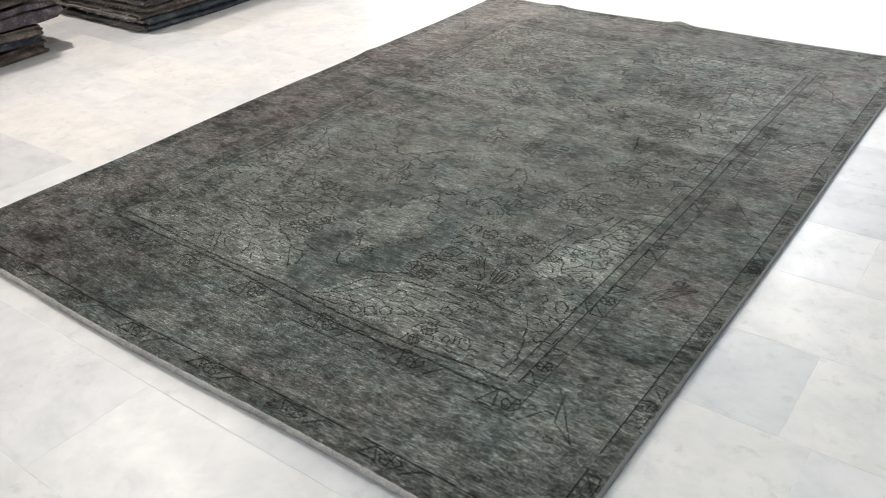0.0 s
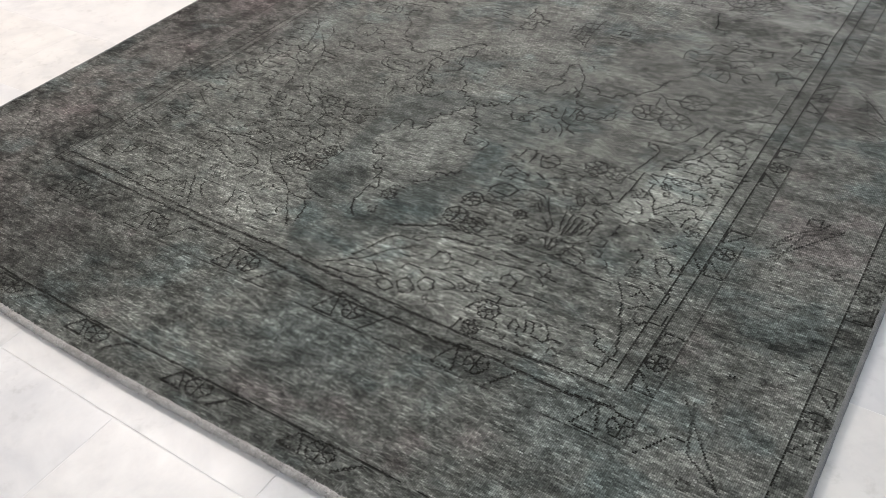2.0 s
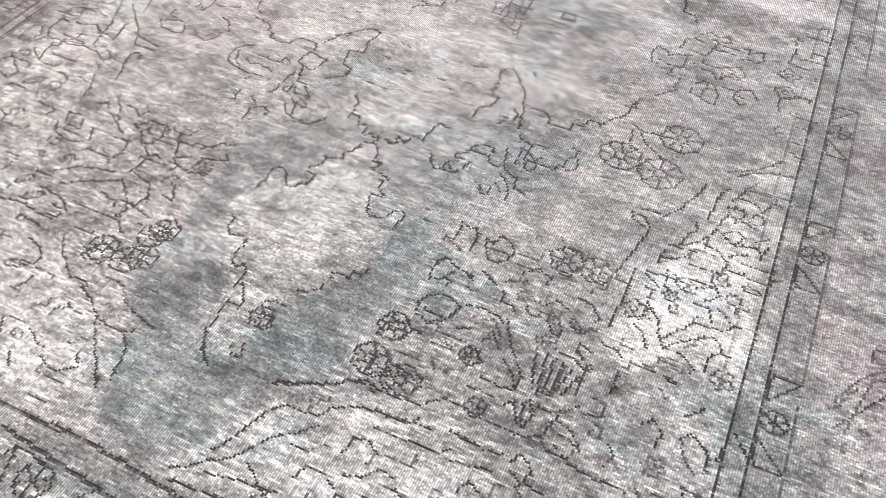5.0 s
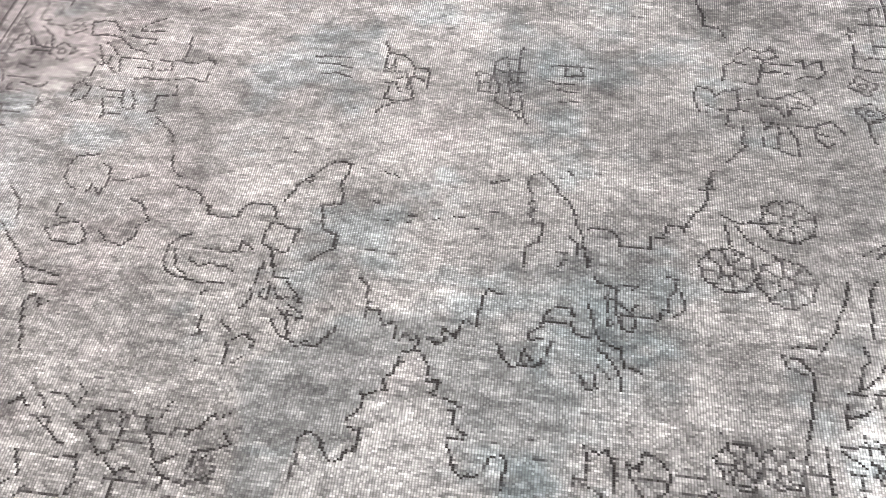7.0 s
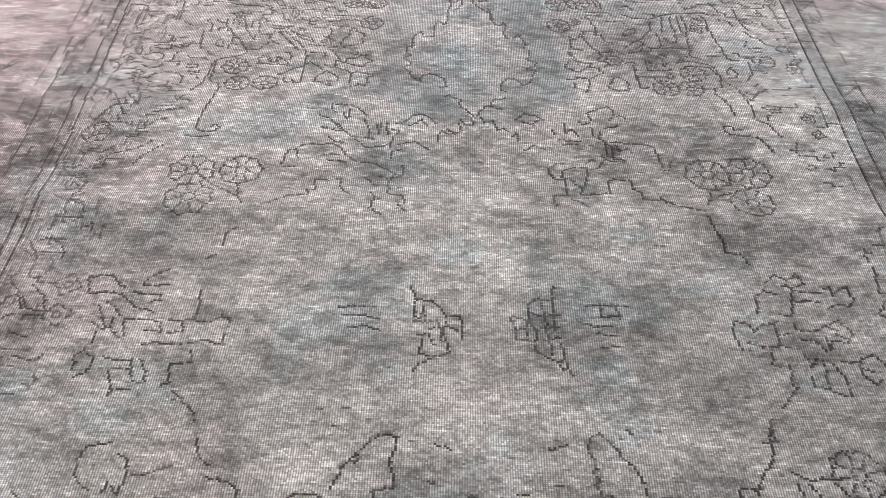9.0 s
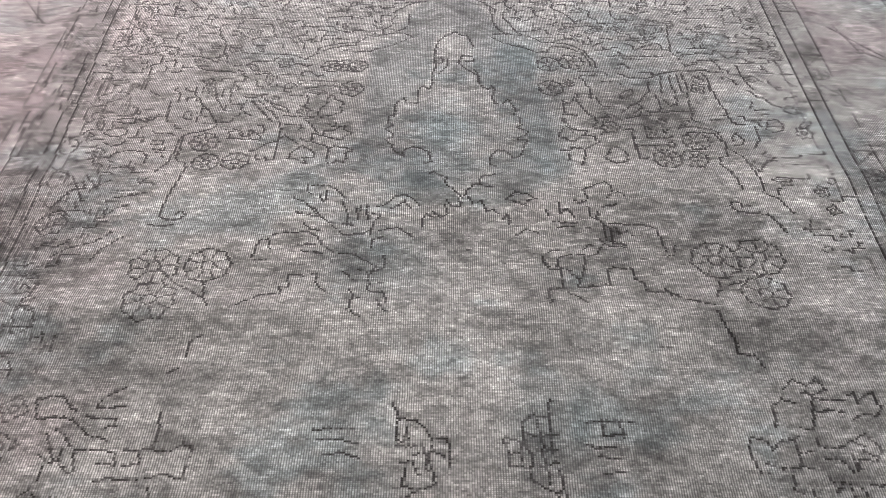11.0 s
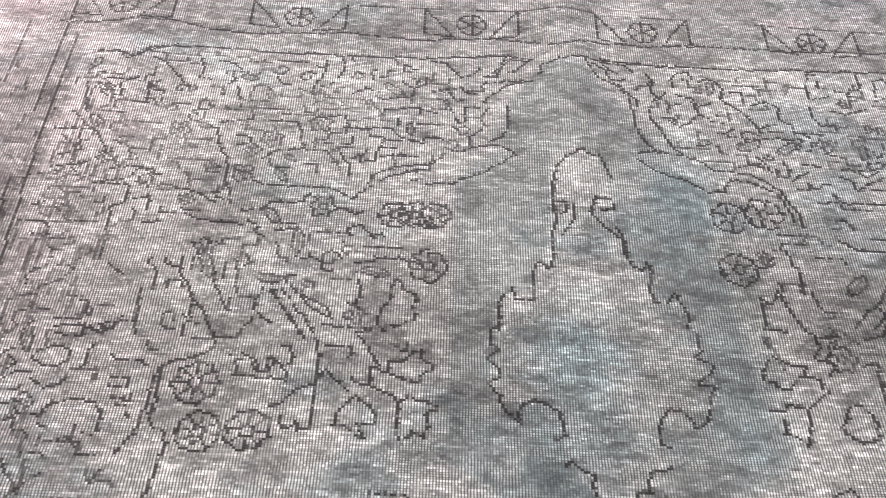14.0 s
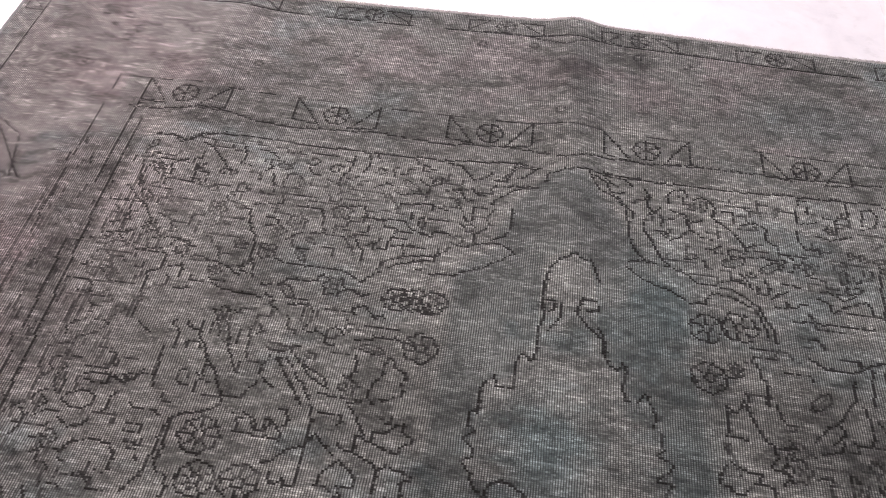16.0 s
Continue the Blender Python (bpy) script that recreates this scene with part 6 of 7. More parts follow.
trace([(42.6, -82.4), (43.2, -81.2), (44.3, -83.4), (43.7, -85.6), (42.6, -82.4)])
trace([(48.0, -85.9), (50.4, -87.3), (54.1, -87.9), (57.4, -87.8)])
trace([(54.2, -86.0), (54.9, -83.9), (53.8, -82.7)])
trace([(61.7, -78.3), (62.7, -76.9), (64.9, -78.3), (65.6, -81.4), (64.3, -82.1), (62.6, -80.5), (61.7, -78.3)])
trace([(66.3, -79.3), (66.8, -76.4)])
trace([(56.8, -78.4), (57.8, -76.9), (59.6, -78.6), (59.0, -80.8)])
trace([(63.9, -85.8), (63.7, -84.2), (65.6, -84.8), (67.2, -86.3)])
trace([(61.4, -74.9), (63.3, -73.0)])
trace([(64.9, -44.5), (65.7, -41.8)])
trace([(38.2, -106.0), (39.2, -103.8), (40.1, -102.5), (42.1, -103.0)])
trace([(40.5, -102.2), (43.8, -102.0), (46.3, -101.4), (47.2, -100.1)])
trace([(51.7, -106.1), (53.9, -106.3), (55.2, -104.8), (56.6, -105.5)])
trace([(49.9, -108.6), (51.7, -109.0), (51.8, -108.2), (53.6, -108.6)])
trace([(57.8, -99.6), (59.7, -99.2), (60.6, -100.2)])
trace([(61.6, -101.1), (61.4, -102.7), (63.8, -103.5), (66.1, -104.3)])
trace([(62.2, -106.5), (64.3, -106.7), (64.9, -104.9), (65.3, -102.6), (64.4, -99.5), (63.0, -95.8)])
trace([(62.6, -92.2), (64.8, -90.1), (66.7, -89.9)])
trace([(61.8, -89.4), (62.9, -87.1), (65.0, -88.4)])
trace([(64.5, -94.2), (65.8, -95.0), (66.8, -93.7)])
trace([(67.2, -93.4), (69.3, -93.7), (69.1, -90.8)])
trace([(63.3, -84.4), (66.0, -84.6), (67.7, -86.1), (67.6, -88.5)])
trace([(58.6, -87.0), (60.9, -90.7), (62.2, -94.7)])
trace([(82.5, -98.4), (83.1, -97.9), (83.4, -98.8), (82.9, -99.3), (82.5, -98.4)], 0.8)
trace([(82.3, -105.0), (82.8, -104.5), (83.2, -105.3), (82.6, -105.8), (82.3, -105.0)], 0.7)
trace([(87.0, -97.2), (87.5, -96.8), (87.9, -97.5), (87.3, -98.0), (87.0, -97.2)], 0.7)
trace([(36.2, 104.0), (37.9, 103.5), (41.0, 104.6)])
trace([(41.8, 112.3), (41.4, 108.6)])
trace([(43.5, 107.4), (43.7, 110.3), (45.3, 111.1), (46.4, 109.7), (45.4, 107.5), (43.3, 106.6)])
trace([(47.5, 112.0), (49.1, 110.6), (50.7, 109.3), (49.3, 107.8)])
trace([(46.6, 104.8), (49.5, 105.0), (50.6, 107.1)])
trace([(36.2, 93.5), (38.1, 92.1), (40.1, 93.1)])
trace([(31.9, 87.4), (37.1, 87.4), (41.6, 87.7)])
trace([(50.9, 87.1), (52.0, 84.8), (52.3, 83.1)])
trace([(46.1, -83.4), (47.7, -84.3), (49.4, -84.3), (51.0, -85.2), (49.5, -83.3), (47.4, -82.6), (46.1, -83.4)])
# near corners
trace([(-28.2, -104.7), (-31.3, -102.6), (-31.6, -100.9)])
trace([(-21.9, -104.8), (-22.5, -101.5), (-23.3, -100.1)])
trace([(-37.9, -90.0), (-33.5, -91.8), (-31.1, -92.6)])
trace([(-41.6, -94.1), (-38.1, -94.3)])
trace([(-50.6, -96.8), (-47.5, -97.3), (-46.2, -95.5)])
trace([(-41.1, -83.9), (-37.1, -82.9), (-30.1, -83.5)])
trace([(-36.1, -79.0), (-32.5, -79.3), (-29.3, -81.0)])
trace([(-46.2, -85.5), (-42.2, -84.5), (-37.0, -86.2)])
trace([(-26.2, -72.5), (-22.2, -76.0), (-17.7, -76.9)])
flower(-20.1, -84.5, 2.2, 6)
trace([(-67.1, -89.4), (-60.0, -90.5)])
flower(6.4, -85.0, 1.6, 6)
trace([(57.7, -53.9), (60.2, -52.5), (61.2, -53.8), (59.4, -55.6)])
trace([(59.1, -60.0), (62.9, -59.6), (64.2, -58.0)])
trace([(62.1, -67.3), (62.2, -64.0), (64.8, -63.4)])
flower(41.7, -109.2, 1.7, 6)
trace([(60.8, -45.9), (62.9, -44.7)])
trace([(61.1, -38.1), (63.4, -38.8)])
trace([(63.8, -41.4), (65.3, -39.7)])
trace([(67.6, -74.5), (69.6, -77.4)])
trace([(77.8, -65.7), (78.7, -64.5), (78.1, -64.1), (79.7, -60.9), (81.6, -58.3), (84.4, -56.0), (85.5, -53.8)], 0.8)
trace([(78.3, -64.7), (80.6, -61.1)], 0.8)
trace([(81.8, -56.0), (82.0, -53.5), (84.1, -53.1), (84.2, -55.3), (82.2, -55.7)], 0.8)
trace([(79.8, -70.5), (80.2, -69.9), (80.7, -70.7), (80.2, -71.3), (79.8, -70.5)], 0.6)
trace([(81.7, -67.2), (82.3, -66.8), (82.6, -67.6), (82.0, -68.0), (81.7, -67.2)], 0.6)
trace([(85.9, -66.2), (86.5, -65.7), (86.9, -66.6), (86.3, -67.1), (85.9, -66.2)], 0.6)
trace([(82.0, -73.9), (82.6, -73.4), (82.9, -74.2), (82.3, -74.5), (82.0, -73.9)], 0.6)
# far stripes and the side border
trace([(-74.3, 114.1), (-67.6, 114.0), (-58.6, 115.7), (-53.4, 114.4), (-46.7, 113.9), (-33.8, 115.3), (-22.5, 114.4), (-11.5, 115.4), (-7.8, 114.9), (-2.4, 113.6), (1.2, 114.7), (6.8, 115.3), (11.3, 115.1), (17.7, 115.7), (24.9, 116.0), (33.8, 116.0), (48.2, 117.0)], 0.95)
trace([(-67.3, 107.8), (-63.5, 107.7), (-62.4, 106.8), (-60.3, 109.2), (-56.9, 110.2), (-54.1, 110.3), (-47.6, 110.3), (-36.5, 110.3), (-21.9, 110.5), (-14.8, 111.3), (-9.4, 111.8), (-6.2, 111.0)])
trace([(3.6, 111.1), (7.7, 111.2), (15.7, 111.1), (24.5, 111.4), (36.8, 112.1), (47.3, 112.7)])
trace([(-21.9, 145.4), (-14.0, 146.0), (-9.8, 145.4), (-6.6, 144.3), (-3.5, 142.8), (0.5, 144.7), (4.7, 146.2), (7.9, 145.3), (17.2, 145.7), (21.3, 145.7)], 0.9)
trace([(81.1, -18.4), (86.6, -20.8), (91.4, -22.3), (95.0, -23.7)], 0.8)
trace([(94.9, -34.8), (100.3, -35.3), (95.4, -29.1)], 0.9)
trace([(95.0, -66.1), (99.2, -65.4), (100.4, -70.4)], 0.9)
trace([(96.5, -77.1), (99.6, -77.3), (99.4, -72.7)], 0.9)
trace([(97.0, -3.5), (99.5, -5.1)], 0.9)
trace([(89.7, -67.8), (90.8, -66.7), (91.7, -68.1), (90.4, -68.9), (89.7, -67.8)], 0.7)
trace([(91.3, -82.2), (92.9, -81.6)], 0.7)
trace([(83.1, -80.2), (84.5, -79.8)], 0.7)
trace([(80.8, -102.4), (81.9, -102.4)], 0.7)

# outlines of the pendants and of the corners, for their tones
PENDANT_FAR = [(0, 44), (1.4, 46), (4.0, 49.0), (5.6, 51.2), (5.0, 54.0), (8.4, 57.4), (11.6, 57.2), (13.0, 59.8), (11.6, 64.2), (11.9, 68.6), (10.4, 71.0), (7.4, 72.0),
               (6.2, 76.2), (4.6, 78.0), (4.0, 84.2), (4.0, 88.0), (3.0, 92.8), (0, 94.6)]
PENDANT_NEAR = [(0, 46.9), (3.0, 52.4), (6.7, 57.2), (5.4, 59.0), (7.8, 62.1), (10.4, 59.2), (11.6, 63.0), (12.6, 70.5), (10.0, 73.6), (7.4, 78.4), (4.0, 83.0), (3.6, 91.6), (0, 93.6)]
CORNER = [(1.0, 110.6), (3.4, 107.8), (8.0, 102.6), (8.8, 99.0), (11.4, 95.6), (9.2, 93.4), (14.6, 90.8), (17.4, 88.8), (21.4, 90.4), (26.0, 89.4), (29.0, 85.6), (33.0, 85.0),
          (38.0, 86.0), (40.0, 80.0), (43.5, 77.0), (45.6, 68.4), (44.0, 58.0), (44.6, 51.0), (48.0, 41.6), (51.0, 31.4), (54.5, 27.0), (60.6, 22.0), (67.0, 18.0)]
CORNER_AREA = [*CORNER, (68, 18), (68, 111), (1.0, 111)]
pale[inside(PENDANT_FAR, FAR_HALF)] += 0.03
pale[inside(PENDANT_NEAR, NEAR_HALF)] += 0.08
pale[inside(CORNER_AREA)] += 0.06
WHITE = [(46.4, 70.0), (47.6, 59.2), (49.4, 51.0), (51.6, 42.2), (53.4, 34.1), (57.0, 27.0), (64.6, 24.0), (65.2, 60.0), (63.6, 70.5), (56.0, 66.5), (50.5, 73.0)]
pale[inside(WHITE, NEAR_HALF)] += 0.12
pale[inside([(45.0, 69.0), (49.2, 51.0), (56.0, 36.0), (61.5, 46.0), (62.5, 64.0), (55.0, 64.0), (50.4, 72.0)], NEAR_RIGHT)] += 0.32
pale[inside([(7, 103), (12, 95), (24, 91), (34, 88), (37, 97), (22, 107), (8, 107)], NEAR_HALF)] += 0.2
# worn growth between the drawn lines
for side, seed in ((FAR_RIGHT, 0), (FAR_LEFT, 1), (NEAR_RIGHT, 2), (NEAR_LEFT, 3)):
    scatter([(50, 72), (47, 62), (51, 48), (57, 32), (65, 24), (66, 72), (56, 68)], 26, 31 + seed, (0.9, 1.7), side, 0.8)
    scatter([(26, 90), (40, 87), (52, 80), (66, 72), (66, 109), (40, 109), (8, 109), (10, 102), (14, 94), (20, 92)], (110, 110, 14, 48)[seed], 41 + seed, (0.7, 1.4), side, 0.75)
    scatter([(20, 60), (34, 58), (44, 62), (48, 80), (34, 84), (22, 82)], 22, 51 + seed, (0.8, 1.6), side, 0.8)
scatter([(58, 2), (67, 2), (67, 22), (62, 20)], 9, 21, (0.9, 1.8), dark=0.85)

# buds and dashes crowded along the worn side stripe
stripe = random.Random(11)
for k in range(19):
    x, y = -66.0 + stripe.uniform(-2.0, 3.0), -50.0 + 8.2 * k + stripe.uniform(-1.5, 1.5)
    trace(ring(x + sway(y), y, 1.5, 2.4, n=12, wave=0.1, lobes=3), 0.7)
    trace([(x - 2.5, y + 3.5), (x - 0.5, y + 2.0), (x + 2.0, y + 4.0)], 0.65)
for _ in range(260):
    x, y = stripe.uniform(-78, -58), stripe.triangular(-20, 110, 85)
    free_stroke([(x + sway(y), y), (x + sway(y) + stripe.uniform(-0.3, 0.3), y + stripe.uniform(0.8, 3.2))], stripe.uniform(0.3, 0.75))

# specks of outline on the open field
for _ in range(90):
    u, v = speck.uniform(0, 40), speck.uniform(8, 60)
    stroke([(u, v), (u + speck.uniform(0.2, 1.0), v)], (speck.choice(ALL),), speck.uniform(0.35, 0.8))

# dyes: grey-olive ground, blue and brown where the overdye took differently, redder towards the left side, pale where
# the wool is worn; sheen of the far side and shading of the folds are put into the lightness too
field = (GX > IN_L) & (GX < IN_R) & (GY > IN_N) & (GY < IN_F)
guard = ~field & (GX > OUT_L) & (GX < OUT_R) & (GY > OUT_N) & (GY < OUT_F)
edge = (GX < EDGE_L + 4.6) | (GX > EDGE_R - 4.6) | (GY < EDGE_N + 8.0) | (GY > EDGE_F - 5.5)
border = ~field & ~guard & ~edge


def blur(a, n):
    for axis in (0, 1):
        total = np.cumsum(np.pad(a, [(n + 1, n) if k == axis else (0, 0) for k in (0, 1)], mode="edge"), axis=axis)
        a = (np.take(total, np.arange(2 * n + 1, total.shape[axis]), axis) - np.take(total, np.arange(total.shape[axis] - 2 * n - 1), axis)) / (2 * n + 1)
    return a


def spot(x, y, rx, ry):
    """A soft blotch of dye, wear or painted fold shade, with a ragged rim."""
    d = ((GX - x) / rx) ** 2 + ((GY - y) / ry) ** 2
    return np.exp(-(d * (0.55 + 0.9 * patches)) ** 1.6)


near_end = 1 - step(GY, -95, -40)
patches = 0.36 * smooth_noise(36, 28, 1) + 0.36 * smooth_noise(13, 9, 2) + 0.28 * smooth_noise(6, 2.6, 3)
columns = 0.6 * smooth_noise(11, 130, 26) + 0.4 * smooth_noise(4.5, 60, 27)
bands = 0.6 * smooth_noise(160, 20, 4) + 0.4 * smooth_noise(60, 6, 5)
hue = 0.45 * smooth_noise(44, 34, 6) + 0.35 * smooth_noise(18, 13, 7) + 0.2 * smooth_noise(6, 3.6, 17)
streak = 0.7 * smooth_noise(3.4, 0.675, 8) + 0.3 * smooth_noise(1.4, 0.675, 9)
flecks = 0.5 * smooth_noise(5.5, 1.35, 12) + 0.5 * smooth_noise(2.6, 0.8, 13)
clumps = 0.5 * smooth_noise(3.4, 2.4, 14) + 0.5 * smooth_noise(1.6, 1.2, 15)
single = rng.random((NY, NX))
pendants = inside(PENDANT_FAR, FAR_HALF) | inside(PENDANT_NEAR, NEAR_HALF)
GROUND = [(0, 43), (8, 43), (14, 48), (20, 52), (17.5, 60), (17, 72), (16, 80), (16.5, 88), (14, 91), (9.5, 94), (11.5, 96), (9, 99), (8, 103), (2.6, 111), (0, 111)]
solid = (inside(GROUND) & field).astype(float)
ground_dark = step(blur(blur(solid, 5), 5) + 0.3 * (patches - 0.5), 0.3, 0.75) * ~pendants * field
ground_dark *= np.where(FAR, 0.5, 0.42)
pale = blur(pale, 2) + 0.25 * (pale > 0.3) * pale

# wear: how far the pile is worn down to its bright knots
wear = 0.30 * patches + 0.30 * smooth_noise(11, 7, 18) + 0.40 * smooth_noise(4, 2.4, 19) + 0.55 * pale - 0.22 * ground_dark + 0.05 * near_end + 0.05 * step(GY, 20, 70)
wear = step(wear + np.where(field, 0.05, 0.0), 0.33, 0.68)
wear = 0.55 * wear + 0.45 * step(wear + 1.1 * (smooth_noise(1.6, 0.9, 25) - 0.5), 0.3, 0.7)
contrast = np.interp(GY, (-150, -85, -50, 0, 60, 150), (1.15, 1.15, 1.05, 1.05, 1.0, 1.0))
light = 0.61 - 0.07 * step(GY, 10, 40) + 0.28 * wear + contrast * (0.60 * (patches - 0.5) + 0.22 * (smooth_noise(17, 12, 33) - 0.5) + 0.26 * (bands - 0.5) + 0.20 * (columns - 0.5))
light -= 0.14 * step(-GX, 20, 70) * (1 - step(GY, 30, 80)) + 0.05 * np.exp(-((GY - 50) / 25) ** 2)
# far side and far corners lighter: grazing sheen from the lamps painted into the dye
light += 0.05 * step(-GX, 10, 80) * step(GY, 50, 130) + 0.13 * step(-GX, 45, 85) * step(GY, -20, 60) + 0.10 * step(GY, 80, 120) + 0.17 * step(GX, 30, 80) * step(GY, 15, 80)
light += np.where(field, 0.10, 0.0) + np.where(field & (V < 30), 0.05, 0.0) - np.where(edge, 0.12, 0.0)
light *= 1 - 0.24 * ground_dark
# middle column lighter: sheen along the lengthwise fold, put into the colour
light *= 1 + 0.12 * np.exp(-((GX - 1.5) / 4.5) ** 2) * (V < 75) + 0.08 * np.exp(-((GX - 22) / 4.0) ** 2) * (V < 40) - 0.10 * guard
light *= 1 + 1.1 * pale * (0.55 + 0.9 * patches)
# blotches: (x, y, half width, half length, change of lightness)
NEAR_BLOTCHES = ((-22, -96, 16, 11, 0.06), (0, -70, 12, 17, 0.16), (25, -97, 22, 8, 0.22), (55, -52, 9, 18, 0.16), (-56, -52, 9, 18, 0.22), (84, -30, 13, 45, 0.2), (86, -92, 13, 30, 0.18), (-34, -130, 26, 8, -0.16),
    (86, -22, 10, 14, 0.14), (66, -116, 12, 7, 0.16), (-60, -132, 34, 9, -0.3), (10, -134, 22, 8, -0.08), (-30, -75, 9, 12, -0.05), (18, -72, 6, 16, -0.1),
    (-18, -66, 7, 16, -0.06), (30, -30, 16, 9, -0.12), (-30, -46, 12, 8, -0.1), (46, -80, 7, 6, -0.18))
# (-52, 27) here and (48, 30) below paint the shaded side of the cross fold
WAIST_BLOTCHES = ((44, 16, 12, 8, -0.14), (-44, 14, 14, 9, -0.2), (0, 8, 16, 22, 0.1), (-92, 20, 8, 60, 0.08), (-52, 27, 26, 5, -0.18), (-14, 25, 3.4, 4.5, -0.22),
    (12.5, 24, 3.4, 4.5, -0.22), (36, -16, 8, 9, -0.1), (-5, 20, 10, 8, 0.08), (24, -10, 14, 9, -0.12), (46, -12, 16, 9, -0.22), (-78, -2, 10, 16, 0.16))
FAR_BLOTCHES = ((-8, 30, 8, 10, 0.08), (28, 72, 20, 12, -0.18), (0, 60, 14, 8, -0.12), (54, 44, 14, 12, 0.14), (4, 66, 7, 8, 0.05), (10, 36, 18, 6, -0.08), (55, 100, 10, 9, 0.12), (-58, 100, 8, 7, 0.14), (60, 40, 6, 20, 0.1),
    (88, 60, 9, 50, 0.08), (48, 30, 22, 5, -0.18), (22, 134, 42, 12, -0.2), (-60, 134, 30, 12, 0.1), (58, 48, 14, 34, 0.13), (84, 60, 10, 50, 0.08))
for x, y, rx, ry, change in NEAR_BLOTCHES + WAIST_BLOTCHES + FAR_BLOTCHES:
    light *= 1 + change * spot(x, y, rx, ry)
# white weft in short dashes, flecks of standing pile, each knot a little different
worn = step(streak, 0.57, 0.80) * (0.45 + 0.9 * patches)
calm = 1 - 0.5 * ground_dark
light *= (1 + (0.42 + 0.4 * near_end + 0.35 * step(GY, 0, 30)) * worn * calm) * (1 + contrast * (0.62 + 0.3 * near_end) * (flecks - 0.5) * calm) * (1 + contrast * 0.5 * (clumps - 0.5) * calm)
light *= 1 + (0.6 + 0.2 * (1 - step(GY, -70, 10)) - 0.25 * ground_dark) * (single - 0.5)

for x, y, rx, ry in ((13.0, 92.0, 6.0, 10.0), (-2.0, 64.0, 6.0, 5.0), (16.0, 60.0, 5.0, 12.0), (-12.0, 30.0, 8.0, 8.0), (24.0, -42.0, 9.0, 12.0), (14.0, -86.0, 7.0, 7.0),
                     (12.0, 2.0, 5.0, 6.0), (-60.0, -30.0, 9.0, 12.0), (40.0, 130.0, 14.0, 6.0), (20.0, -124.0, 14.0, 10.0), (66.0, -118.0, 10.0, 10.0)):
    blue += 0.4 * spot(x, y, rx, ry)
for x, y, rx, ry in ((-60, -132, 34, 9), (88, -52, 10, 12), (88, -112, 8, 12), (-85, 100, 14, 40), (-84, 20, 10, 50), (30, -134, 14, 8)):
    brown += 0.06 * spot(x, y, rx, ry)
teal = np.clip(0.55 * step(hue, 0.54, 0.8) + 0.6 * ground_dark + 0.1 * pendants + blue, 0, 1)
rust = np.clip(0.5 * step(-GX, 30, 85) * (0.65 + 0.35 * step(GY, -70, 0)) - 0.12 - 0.05 * near_end + 0.5 * step(1 - hue, 0.54, 0.78) * (0.5 + 0.5 * border) + 0.18 * border + brown, 0, 1)
olive_c, teal_c, rust_c = np.array((0.118, 0.125, 0.113)), np.array((0.088, 0.120, 0.117)), np.array((0.136, 0.119, 0.115))
dye = olive_c + (rust_c - olive_c) * rust[..., None]
dye = dye + (teal_c - dye) * (0.85 * teal)[..., None]
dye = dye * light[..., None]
ink *= np.interp(GY, (-60, 0, 40), (0.88, 0.78, 0.92))
ink *= np.where(rng.random((NY, NX)) < 0.16, 0.45, 1.0)
ink *= 0.75 + 0.25 * step(0.7 * smooth_noise(3.0, 2.4, 23) + 0.3 * single, 0.22, 0.44)
spread = np.maximum(np.roll(ink, 1, 0), np.roll(ink, 1, 1))
ink = np.maximum(ink, np.where(rng.random((NY, NX)) < 0.16, 0.7 * spread, 0.16 * spread))
worn_ink = np.clip(ink * (1.0 + 0.5 * smooth_noise(12, 10, 11) + 0.4 * (rng.random((NY, NX)) - 0.5)), 0, 1)
cloth_wear = np.clip(wear * np.interp(GY, (-90, -40, 5, 30, 60), (0.3, 0.42, 0.6, 0.95, 1.1)) * (1 - 0.6 * step(GX, 45, 66) * (1 - step(GY, -10, 30))) - 0.22 * (1 - step(GY, -80, 0)), -0.25, 1) * (1 - 0.6 * worn_ink)

# the cloth itself
line_x, line_y = np.arange(NX + 1) * CELL_X, np.arange(NY + 1) * CELL_Y
MX, MY = np.meshgrid(line_x, line_y)


def cloth_height(x, y):
    ridge = 0.013 * np.exp(-((x - 1.035 + 0.02 * (y - 2.6)) / 0.045) ** 2) * step(y, 2.25, 2.65)
    small = 0.007 * np.exp(-((x - 0.40) / 0.05) ** 2) * step(y, 2.3, 2.6) + 0.011 * np.exp(-((y - 1.695) / 0.045) ** 2) * step(x, 0.1, 0.5) * (1 - step(x, 1.6, 1.95)) + 0.005 * np.exp(-((y - 1.95 - 0.03 * x) / 0.05) ** 2)
    swell = 0.0022 * np.sin(x * 7.3 + 1.2 * np.sin(y * 2.1)) * np.sin(y * 5.1 + 0.6)
    return RUG_T + ridge + small + swell + 0.002


def cloth_shift(x, y):
    x = x + 0.008 * (1 - step(x, 0.0, 0.12)) - 0.012 * step(x, 1.90, 2.04)
    y = y + 0.028 * (1 - step(y, 0.0, 0.15))
    dx = 0.004 * np.sin(y * 3.4 + 0.5) * (1 - 0.8 * x)
    dy = 0.005 * np.sin(x * 5.2) * (1 - step(y, 0.0, 0.5)) + 0.007 * np.sin(x * 6.5 + 1.0) * step(y, 2.6, 3.0)
    return x + dx, y + dy


PX, PY = cloth_shift(MX, MY)
PZ = cloth_height(MX, MY) - 0.0007 * np.pad(worn_ink, ((0, 1), (0, 1)))


